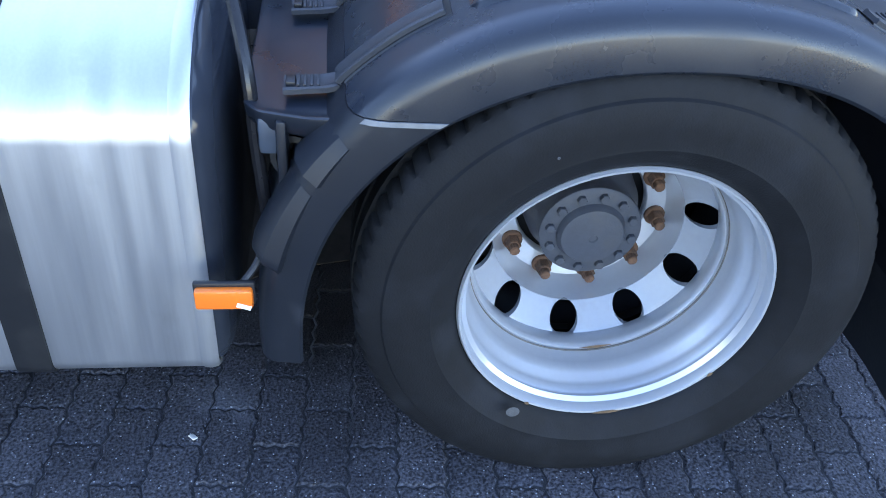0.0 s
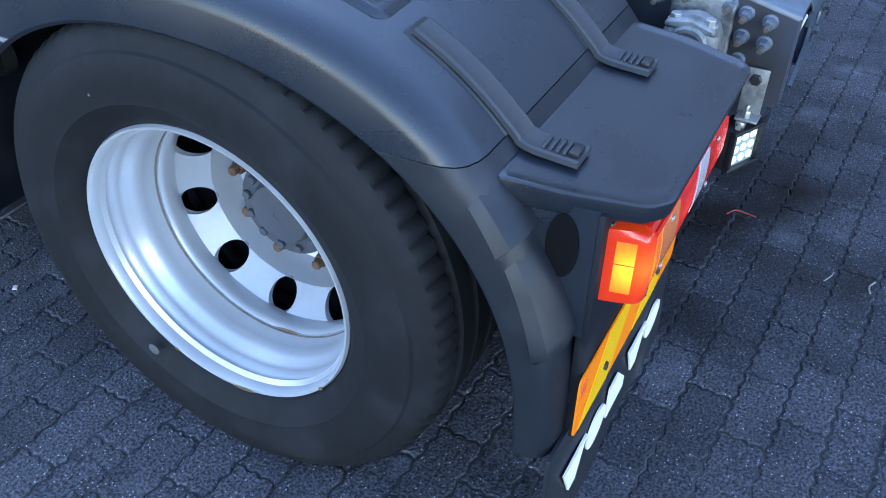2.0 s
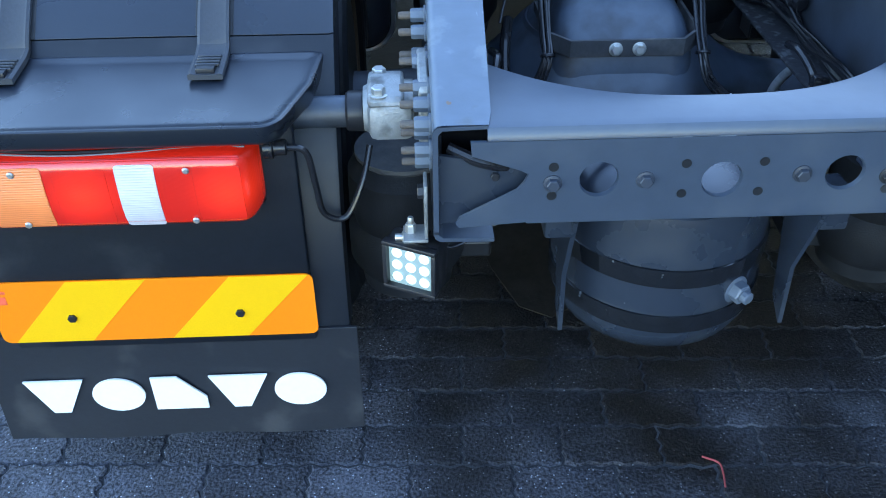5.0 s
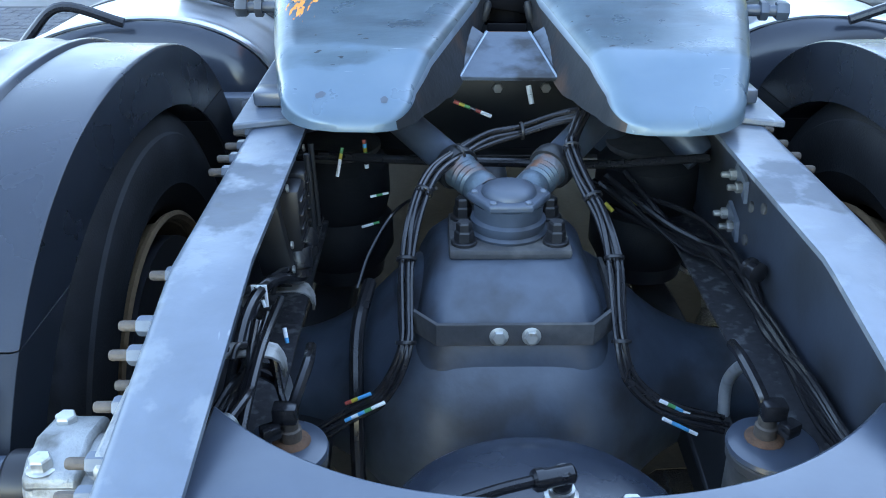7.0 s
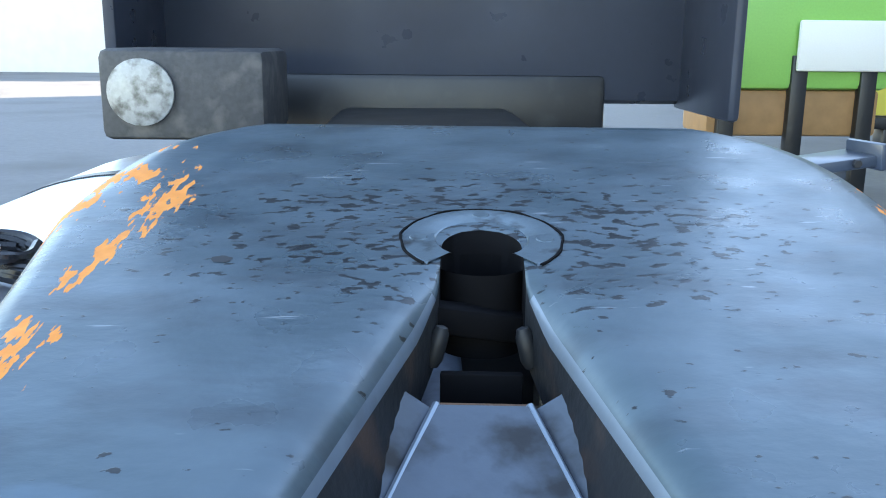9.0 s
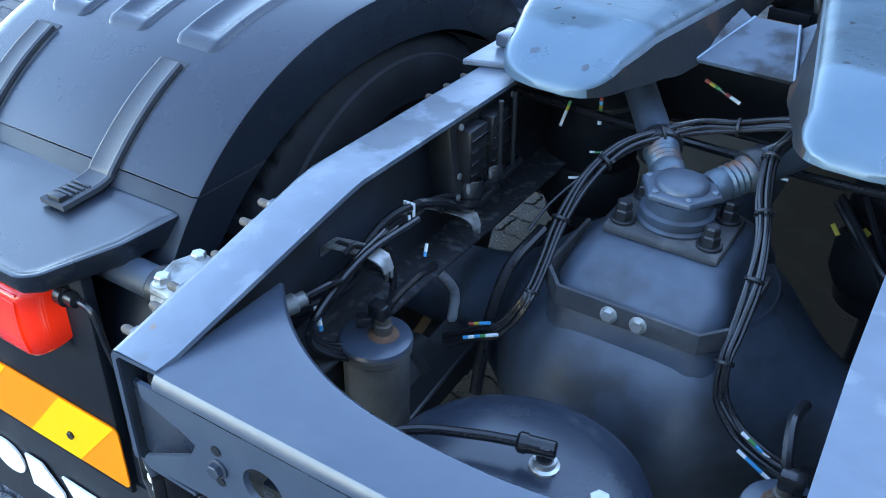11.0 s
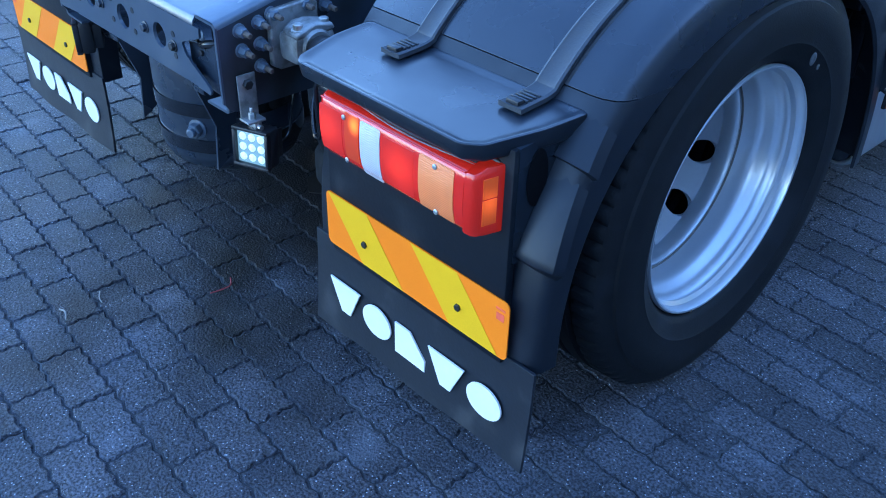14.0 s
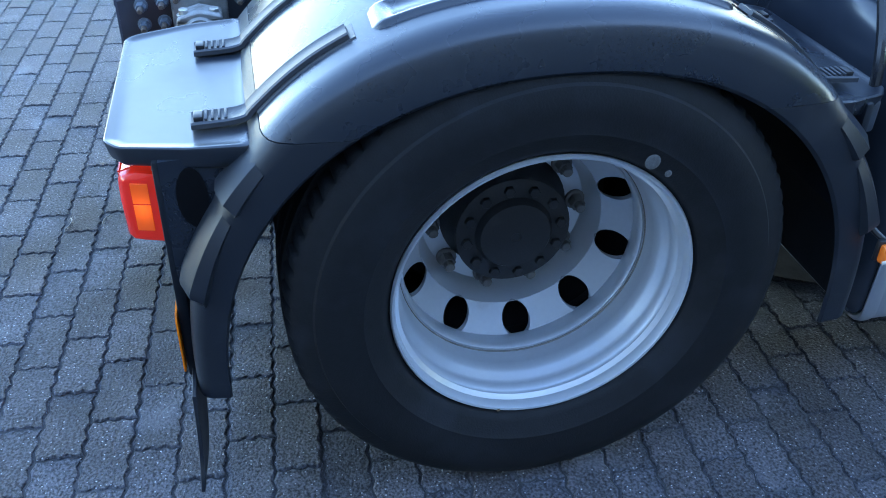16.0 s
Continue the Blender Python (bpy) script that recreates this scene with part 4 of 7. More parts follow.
    lathe([(0.026, 0), (0.026, 0.002), (0.0, 0.002)], (s * 1.1925, -0.652, 0.765), (s, 0, 0), 28, ov)
    for v in ov.verts:
        v.co.z = 0.765 + (v.co.z - 0.765) * 2.2
    part("slot", ov, "pit", side, "black oval disc for an opening")
    return f


fender(-1, "dark grey plastic fender over the dusty wheel")
fender(1, "dark grey plastic fender over the clean wheel")


# ---- mud flaps, reflectors, rear lamps ----
def mud_flap(s, label):
    f = thing("mud_flap", label, "mud flap", (s * 0.922, -0.70, 0.125), "mud flaps")
    bm = bmesh.new()
    nx, nz = 14, 10
    x0, x1, z0, z1 = 0.572, 1.272, 0.125, 0.385
    g = [[bm.verts.new((s * (x0 + (x1 - x0) * i / nx), -0.698 - 0.012 * (1 - k / nz) ** 2 - 0.004 * math.sin(i * 0.9 + s) * (1 - k / nz), z0 + (z1 - z0) * k / nz)) for i in range(nx + 1)] for k in range(nz + 1)]
    for k in range(nz):
        for i in range(nx):
            bm.faces.new((g[k][i], g[k][i + 1], g[k + 1][i + 1], g[k + 1][i]))
    sheet = part("rubber_sheet", bm, "mat", f)
    thicken(sheet, 0.008, 0)
    # five plain white shapes, in the place of a maker's name
    kinds = ["wedge", "disc", "block", "wedge", "disc"]
    for i, kind in enumerate(kinds):
        cx = -0.232 + 0.116 * i
        if kind == "disc":
            out = [(0.050 * math.cos(t), 0.042 * math.sin(t)) for t in [2 * math.pi * j / 28 for j in range(28)]]
        elif kind == "wedge":
            out = [(-0.056, 0.042), (0.056, 0.042), (0.016, -0.042), (-0.016, -0.042)]
        else:
            out = [(-0.050, -0.042), (0.050, -0.042), (0.050, -0.012), (0.0, 0.042), (-0.050, 0.042)]
        # placed left to right as seen from behind the truck
        b = prism([(s * 0.921 + cx + px, 0.240 + pz) for px, pz in out], "y", -0.7125, -0.7085)
        part("print_shape", b, "white", sheet, "plain white printed shape")
    return f


def reflector(s):
    """A striped marking plate: a rounded plate with slanted bands on it."""
    f = thing("marking_plate", "orange and yellow diagonal striped marking plate on black panel", "reflector", (s * 0.9245, -0.714, 0.455), "marking plates")
    L, H, r = 0.568, 0.138, 0.014
    cx, cz = s * 0.9245, 0.455
    out = []
    for qx, qz, a0 in ((1, 1, 0), (-1, 1, 90), (-1, -1, 180), (1, -1, 270)):
        for k in range(5):
            a = radians(a0 + 22.5 * k)
            out.append((qx * (L / 2 - r) + r * math.cos(a), qz * (H / 2 - r) + r * math.sin(a)))
    base = part("plate", prism([(cx + x, cz + z) for x, z in out], "y", -0.7125, -0.7155), "refl_orange", f, "fluorescent orange plate")
    lean, w = -s * 0.119, 0.137
    for c0 in (-0.133, 0.148):
        c = -s * c0
        band = [(c - w / 2 - lean / 2, -H / 2 + 0.001), (c + w / 2 - lean / 2, -H / 2 + 0.001), (c + w / 2 + lean / 2, H / 2 - 0.001), (c - w / 2 + lean / 2, H / 2 - 0.001)]
        part("stripe", prism([(cx + x, cz + z) for x, z in band], "y", -0.7150, -0.7165), "refl_yellow", base, "yellow reflective stripe")
    for bx in (0.776, 1.073):
        part("bolt", hexnut((s * bx, -0.7155, 0.442), (0, -1, 0), 0.0085, 0.006), "lamp_black", f)
    part("approval_mark", prism([(s * 1.187 - 0.012, 0.500), (s * 1.187 + 0.012, 0.500), (s * 1.187 + 0.012, 0.505), (s * 1.187 - 0.012, 0.505)], "y", -0.7155, -0.7163), "refl_red", base)
    part("approval_mark", prism([(s * 1.187 - 0.010, 0.476), (s * 1.187 + 0.010, 0.476), (s * 1.187 + 0.010, 0.493), (s * 1.187 - 0.010, 0.493)], "y", -0.7155, -0.7163), "refl_red", base)
    return f


LAMP_FACE = [(-0.69, 0.6731), (-0.752, 0.6692), (-0.764, 0.6731), (-0.7705, 0.6827), (-0.7755, 0.7087), (-0.777, 0.7375), (-0.7755, 0.7731), (-0.773, 0.7894), (-0.767, 0.7971), (-0.757, 0.801), (-0.69, 0.813)]


def lamp_y(z):
    """How far back the lens face stands at a height."""
    rows = LAMP_FACE[2:9]
    for (ya, za), (yb, zb) in zip(rows, rows[1:]):
        if za <= z <= zb:
            return ya + (yb - ya) * (z - za) / (zb - za)
    return rows[0][0] if z < rows[0][1] else rows[-1][0]


def lens_field(s, x0, x1, z0, z1, mat, name, parent, label, proud=0.0016, corner=0.005):
    """A lens panel with rounded corners set on the face of the lamp."""
    bm = bmesh.new()
    n = 8
    g = []
    ks = [(0.0, 1.0), (0.3, 0.35), (1.0, 0.0)]
    levels = [(z0 + corner * a, corner * b) for a, b in ks] + [(z0 + (z1 - z0) * k / 6, 0.0) for k in range(1, 6)] + [(z1 - corner * a, corner * b) for a, b in reversed(ks)]
    for z, cut in levels:
        g.append([bm.verts.new((s * (x0 + cut + (x1 - x0 - 2 * cut) * i / n), lamp_y(z) - proud, z)) for i in range(n + 1)])
    for a, c in zip(g, g[1:]):
        for i in range(n):
            bm.faces.new((a[i], a[i + 1], c[i + 1], c[i]))
    for f in bm.faces:
        f.normal_update()
        if f.normal.y > 0:
            f.normal_flip()
    return thicken(part(name, bm, mat, parent, label, recalc=False), 0.003)


def rear_lamp(s, lit):
    f = thing("rear_lamp", "long red and amber rear lamp, partly lit, under the shelf", "rear lamp", (s * 0.92, -0.72, 0.74), "rear lamps")
    part("housing", box((s * 0.932, -0.706, 0.738), (0.462, 0.024, 0.140), 0.010), "lamp_black", f, "black lamp housing")
    # one red moulding, rounded at its inner end
    bm = bmesh.new()
    rows = []
    x_in, x_out, r = 0.700, 1.136, 0.034
    xs = [x_in + r * (1 - math.cos(math.pi / 2 * k / 7)) for k in range(8)] + [x_in + r + (x_out - x_in - r) * k / 10 for k in range(1, 11)]
    for x in xs:
        d = min(1.0, (x - x_in) / r)
        q = math.sqrt(max(0.0, 1 - (1 - d) ** 2))
        ky, kz = 0.25 + 0.75 * q, 0.62 + 0.38 * q
        rows.append([bm.verts.new((s * x, -0.690 + (y + 0.690) * ky, 0.736 + (z - 0.736) * kz)) for y, z in LAMP_FACE])
    for a, c in zip(rows, rows[1:]):
        for i in range(len(a) - 1):
            bm.faces.new((a[i], a[i + 1], c[i + 1], c[i]))
    bm.faces.new(rows[0])
    bm.faces.new(rows[-1])
    lens = part("red_lens", bm, "lens_red", f, "moulded red lens", angle=50)
    lens_field(s, 1.020, 1.112, 0.676, 0.787, "lens_amber_pale", "amber_lens", f, "pale ribbed amber indicator lens")
    lens_field(s, 0.851, 0.911, 0.672, 0.788, "lens_white", "clear_lens", f, "ribbed clear reversing lens")
    lens_field(s, 0.722, 0.795, 0.682, 0.782, "lens_red", "red_panel", lens, "glowing red panel", 0.0009)
    lens_field(s, 0.925, 1.006, 0.682, 0.782, "lens_red", "red_panel", lens, "red panel", 0.0009)
    if lit == "stop":
        lens_field(s, 0.804, 0.847, 0.690, 0.790, "lens_orange_lit", "lit_panel", f, "red panel with a glowing amber bulb", 0.0013, 0.002)
    else:
        lens_field(s, 1.1145, 1.1365, 0.674, 0.786, "lens_amber_hot", "bulb_window", f, "glowing amber window", 0.0010, 0.001)
    # slanted outer end
    plan = [(1.1362, -0.690), (1.1362, -0.7760), (1.1500, -0.7740), (1.1575, -0.7670), (1.1605, -0.7590), (1.1690, -0.7200), (1.1740, -0.690)]
    bm = bmesh.new()
    rows = []
    for z, k in ((0.668, 0.80), (0.671, 0.93), (0.678, 0.985), (0.735, 1.0), (0.784, 0.985), (0.794, 0.93), (0.802, 0.70)):
        rows.append([bm.verts.new((s * x, -0.690 + (y + 0.690) * k, z)) for x, y in plan])
    for a, c in zip(rows, rows[1:]):
        for i in range(len(a) - 1):
            bm.faces.new((a[i], a[i + 1], c[i + 1], c[i]))
    bm.faces.new(rows[0])
    bm.faces.new(rows[-1])
    corner = part("corner_lens", bm, "lens_corner_lit" if lit == "inner" else "lens_red", f, "slanted red end lens")
    hot = "lens_amber_hot" if lit == "inner" else "lens_amber_side"
    d = Vector((s * 0.0085, 0.039, 0)).normalized()
    out = Vector((s * 0.039, -0.0085, 0)).normalized()
    mid = Vector((s * 1.16475, -0.7395, 0))
    for z0, z1, hw in ((0.744, 0.784, 0.0150), (0.690, 0.7415, 0.0150)):
        pane = bmesh.new()
        v = [pane.verts.new(mid + d * (q * hw) + out * 0.0016 + Vector((0, 0, z))) for q, z in ((-1, z0), (1, z0), (1, z1), (-1, z1))]
        pane.faces.new(v)
        pane.faces.ensure_lookup_table()
        pane.faces[0].normal_update()
        if pane.faces[0].normal.dot(out) < 0:
            pane.faces[0].normal_flip()
        thicken(part("side_indicator", pane, hot, corner, "amber side indicator", recalc=False), 0.003)
    part("end_cap", box((s * 1.170, -0.692, 0.738), (0.016, 0.026, 0.132), 0.004), "lamp_black", f, "black housing end")
    for x in (0.803, 1.064):
        for z in (0.683, 0.777):
            part("screw", lathe([(0.0055, 0), (0.0055, 0.002), (0.0035, 0.0035), (0, 0.0035)], (s * x, lamp_y(z) - 0.0015, z), (0, -1, 0), 12), "zinc", f)
    # wavy sealing strip along the top and the moulded edge of the face
    wavy = [(s * (0.715 + 0.42 * k / 14), -0.750 + 0.008 * math.sin(2.0 * math.pi * k / 14 + 0.9), 0.8022) for k in range(15)]
    part("seal_strip", tube(wavy, 0.0035, 8, 4), "lamp_black", f, "wavy dark sealing strip")
    part("seal_line", tube([(p[0], p[1] - 0.007, p[2] - 0.0010) for p in wavy], 0.0013, 6, 4), "worn_edge", f, "pale seal line")
    part("edge_bead", tube([(s * 0.722, -0.769, 0.7915), (s * 0.80, -0.7715, 0.7945), (s * 1.0, -0.7715, 0.7945), (s * 1.136, -0.7715, 0.7945)], 0.0022, 8, 3), "lens_red", lens)
    part("plug", lathe([(0.018, 0), (0.018, 0.014), (0.013, 0.016), (0.013, 0.034), (0.008, 0.036)], (s * 0.692, -0.715, 0.778), (-s, 0, 0), 16), "cable", f, "black cable plug")
    return f


mud_flap(-1, "black rubber mud flap with five white shapes")
mud_flap(1, "black rubber mud flap with five white shapes")
reflector(-1)
reflector(1)
rear_lamp(-1, "inner")
rear_lamp(1, "stop")
for s in (-1, 1):
    b = tube([(s * 0.660, -0.715, 0.778), (s * 0.628, -0.715, 0.768), (s * 0.618, -0.71, 0.70), (s * 0.610, -0.70, 0.64), (s * 0.575, -0.69, 0.625), (s * 0.545, -0.67, 0.68), (s * 0.53, -0.64, 0.735)], 0.0055, 10)
    single("lamp_cable", b, "cable", "black cable looping from the rear lamp plug", "cable", "lamp cables", at=(s * 0.62, -0.71, 0.62))


# ---- chassis ----
def rail(s):
    """A channel-section side rail whose top slopes down to its rear end."""
    f = thing("chassis_rail", "grey-blue painted steel side rail with scuffed top", "chassis rail", (s * 0.43, 0, 0.66), "side rails")
    prof = [(-0.8225, 0.684), (-0.8225, 0.858), (-0.80, 0.864), (-0.475, 0.939), (-0.44, 0.944), (3.6, 0.944), (3.6, 0.660), (-0.795, 0.660), (-0.812, 0.666)]
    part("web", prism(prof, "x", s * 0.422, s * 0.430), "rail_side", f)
    top = bmesh.new()
    ys = [-0.826, -0.80, -0.475, -0.44, 0.4, 1.6, 3.6]
    zs = [0.868, 0.874, 0.949, 0.954, 0.954, 0.954, 0.954]
    inner = [0.350, 0.345, 0.335, 0.335, 0.335, 0.335, 0.335]
    rows = []
    for y, z, xi in zip(ys, zs, inner):
        rows.append([top.verts.new((s * x, y, z + dz)) for x, dz in ((0.4305, -0.016), (0.4300, -0.009), (0.4275, -0.004), (0.4235, -0.0008), (0.417, 0.001), (xi, 0.001), (xi, -0.007))])
    for a, c in zip(rows, rows[1:]):
        for i in range(6):
            top.faces.new((a[i], a[i + 1], c[i + 1], c[i]))
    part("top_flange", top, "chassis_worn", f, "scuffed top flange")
    part("end_lip", prism([(s * 0.430, 0.684), (s * 0.4305, 0.858), (s * 0.424, 0.866), (s * 0.350, 0.868), (s * 0.350, 0.862), (s * 0.416, 0.860), (s * 0.4225, 0.853), (s * 0.422, 0.684)], "y", -0.8265, -0.8215), "chassis", f)
    part("bottom_flange", box((s * 0.383, 1.50, 0.664), (0.08, 4.2, 0.008), 0.002), "flange_dirt", f, "dusty bottom flange")
    part("bottom_lip", prism([(s * 0.430, 0.672), (s * 0.428, 0.663), (s * 0.420, 0.657), (s * 0.335, 0.655), (s * 0.335, 0.661), (s * 0.416, 0.664), (s * 0.4215, 0.670)], "y", -0.815, -0.601), "chassis", f, "rounded bottom edge")
    return f


rail(-1)
rail(1)


def nut_on_web(s, y, z, group_parent, big=1.0, stud=0.016):
    b = hexnut((s * 0.430, y, z), (s, 0, 0), 0.0118 * big, 0.022, None, 0, None, 0.004)
    n = part("flange_nut", b, "bolt_blue", group_parent)
    st = lathe([(0.0065 * big, 0), (0.0065 * big, stud * 1.1), (0.005 * big, stud * 1.3)], (s * 0.456, y, z), (s, 0, 0), 10)
    part("stud_end", st, "stud", n)


def clamp(s):
    """The cast clamp on the rail that carries the fender's tube."""
    f = thing("fender_clamp", "cast aluminium clamp holding the fender tube on the rail", "bracket", (s * 0.47, -0.635, 0.80), "fender clamps")
    plate = [(-0.702, 0.748), (-0.702, 0.862), (-0.690, 0.874), (-0.585, 0.882), (-0.574, 0.870), (-0.574, 0.760), (-0.60, 0.735), (-0.68, 0.735)]
    soften(part("flange", prism(plate, "x", s * 0.4305, s * 0.448), "cast", f), 0.004)
    body = lathe([(0.036, 0), (0.046, 0.008), (0.047, 0.045), (0.043, 0.075), (0.036, 0.088)], (s * 0.448, -0.638, 0.802), (s, 0, 0), 20)
    box((s * 0.492, -0.638, 0.800), (0.074, 0.108, 0.066), 0.014, (0, 0, 0), body)
    part("clamp_body", body, "cast", f)
    cap = prism([(-0.690, 0.826), (-0.584, 0.832), (-0.590, 0.846), (-0.638, 0.856), (-0.685, 0.842)], "x", s * 0.470, s * 0.528)
    soften(part("clamp_cap", cap, "cast", f), 0.006)
    for y in (-0.672, -0.604):
        b = hexnut((s * 0.510, y, 0.842), (0, 0, 1), 0.0115, 0.012, None, 0, None, 0.003)
        part("clamp_bolt", b, "zinc", f, "zinc-plated bolt")
    for y, z in ((-0.688, 0.862), (-0.606, 0.868), (-0.590, 0.770)):
        nut_on_web(s, y, z, f)
    sleeve = lathe([(0.031, 0), (0.033, 0.004), (0.033, 0.026), (0.030, 0.030)], (s * 0.535, -0.638, 0.798), (s, 0, 0), 24)
    part("collar", sleeve, "lamp_black", f, "black rubber collar")
    return f


for s in (-1, 1):
    copy_thing(clamp(s), Matrix.Translation((s * 0.47, 0.61, 0.80)))
    single("fender_tube", rod((s * 0.50, -0.638, 0.798), (s * 0.90, -0.638, 0.796), 0.026, 24, None, 0.004), "axle",
           "dark painted steel tube carrying the fender", "tube", "fender tubes", at=(s * 0.7, -0.638, 0.77))
    row = thing("rail_bolts", "row of painted flange nuts with rusty stud ends", "bolts", (s * 0.43, -0.7, 0.80), "rail bolts")
    for y, z in ((-0.770, 0.842), (-0.768, 0.797), (-0.722, 0.850), (-0.722, 0.802), (-0.725, 0.752), (-0.545, 0.892), (-0.545, 0.852), (-0.505, 0.905),
                 (-0.385, 0.905), (-0.06, 0.915), (0.00, 0.915), (0.06, 0.915), (0.13, 0.915), (0.20, 0.915), (-0.09, 0.84), (0.03, 0.84)):
        nut_on_web(s, y, z, row)


def cut_y(x):
    """The crossmember's curved front edge."""
    return -0.742 + 0.135 * (abs(x) / 0.345) ** 2.6


def crossmember():
    f = thing("rear_crossmember", "grey-blue pressed steel rear crossmember with round openings", "crossmember", (0, -0.80, 0.70))
    bm = bmesh.new()
    n = 40
    rows = []
    for i in range(n + 1):
        x = -0.352 + 0.704 * i / n
        yc = cut_y(x)
        sec = [(yc + 0.002, 0.845), (yc, 0.862), (yc - 0.006, 0.868), (-0.815, 0.8685), (-0.828, 0.865), (-0.8345, 0.856), (-0.836, 0.846)]
        rows.append([bm.verts.new((x, y, z)) for y, z in sec])
    for a, c in zip(rows, rows[1:]):
        for k in range(6):
            bm.faces.new((a[k], a[k + 1], c[k + 1], c[k]))
    thicken(part("top_plate", bm, "chassis", f), 0.005)
    # rear face: a sheet with round openings, built column by column
    face = bmesh.new()
    holes = [(-0.185, 0.778, 0.030), (0.0, 0.772, 0.031), (0.185, 0.778, 0.030)]
    edges = [-0.290, -0.235, -0.135, -0.05, 0.05, 0.135, 0.235, 0.290]
    zb, zt = 0.705, 0.846

    def quad(x0, x1, z0, z1):
        face.faces.new([face.verts.new((x, -0.836, z)) for x, z in ((x0, z0), (x1, z0), (x1, z1), (x0, z1))])
    for x0, x1 in zip(edges, edges[1:]):
        hole = [h for h in holes if x0 < h[0] < x1]
        if not hole:
            quad(x0, x1, zb, zt)
            continue
        hx, hz, hr = hole[0]
        k = 32
        rim, inner, back = [], [], []
        for j in range(k):
            t = 2 * math.pi * j / k
            c, q = math.cos(t), math.sin(t)
            m = max(abs(c), abs(q))
            px = hx + (c / m) * ((x1 - hx) if c > 0 else (hx - x0))
            pz = hz + (q / m) * ((zt - hz) if q > 0 else (hz - zb))
            rim.append(face.verts.new((px, -0.836, pz)))
            inner.append(face.verts.new((hx + hr * c, -0.836, hz + hr * q)))
            back.append(face.verts.new((hx + hr * 0.93 * c, -0.829, hz + hr * 0.93 * q)))
        for j in range(k):
            jj = (j + 1) % k
            face.faces.new((rim[j], rim[jj], inner[jj], inner[j]))
            face.faces.new((inner[j], inner[jj], back[jj], back[j]))
    bmesh.ops.remove_doubles(face, verts=face.verts, dist=0.0005)
    for q in face.faces:
        q.normal_update()
        if q.normal.y > 0.5:
            q.normal_flip()
    rear = part("rear_face", face, "chassis", f, recalc=False)
    for s in (-1, 1):
        arm = prism([(s * 0.290, 0.846), (s * 0.290, 0.790), (s * 0.302, 0.797), (s * 0.374, 0.823), (s * 0.376, 0.846)], "y", -0.836, -0.830)
        part("upper_arm", arm, "chassis", f)
        arm = prism([(s * 0.290, 0.790), (s * 0.290, 0.705), (s * 0.392, 0.698), (s * 0.397, 0.705), (s * 0.391, 0.716), (s * 0.306, 0.763), (s * 0.297, 0.775)], "y", -0.836, -0.830)
        part("lower_arm", arm, "chassis", f)
        gus = part("gusset", prism([(s * 0.421, 0.812), (s * 0.421, 0.690), (s * 0.280, 0.700), (s * 0.280, 0.786), (s * 0.35, 0.797)], "y", -0.812, -0.805), "tank_paint", f, "scuffed steel gusset")
        part("bolt", hexnut((s * 0.337, -0.8125, 0.775), (0, -1, 0), 0.007, 0.006), "lamp_black", gus)
        # Black sheet added for the shade in the open corner.
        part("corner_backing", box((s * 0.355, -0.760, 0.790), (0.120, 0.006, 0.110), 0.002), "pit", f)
        part("corner_cable", tube([(s * 0.405, -0.79, 0.812), (s * 0.36, -0.81, 0.800), (s * 0.31, -0.80, 0.785), (s * 0.27, -0.78, 0.79)], 0.010, 10), "cable", f, "black cable through the corner")
    part("bottom_lip", box((0, -0.818, 0.704), (0.58, 0.034, 0.006), 0.002), "chassis", f)
    for x, z in ((-0.254, 0.774), (-0.116, 0.776), (0.119, 0.779), (0.252, 0.772)):
        part("bolt", hexnut((x, -0.8362, z), (0, -1, 0), 0.0105, 0.008, None, 0, None, 0.003), "rail_side", rear)
    # Black discs laid on the face for the shade inside small holes.
    for x, z in ((-0.254, 0.802), (-0.254, 0.752), (-0.058, 0.802), (-0.058, 0.750), (0.058, 0.802), (0.058, 0.750), (0.254, 0.800), (0.254, 0.748)):
        part("small_hole", lathe([(0.0075, 0), (0.0075, 0.0012), (0, 0.0012)], (x, -0.8362, z), (0, -1, 0), 14), "black", rear)
    return f


crossmember()


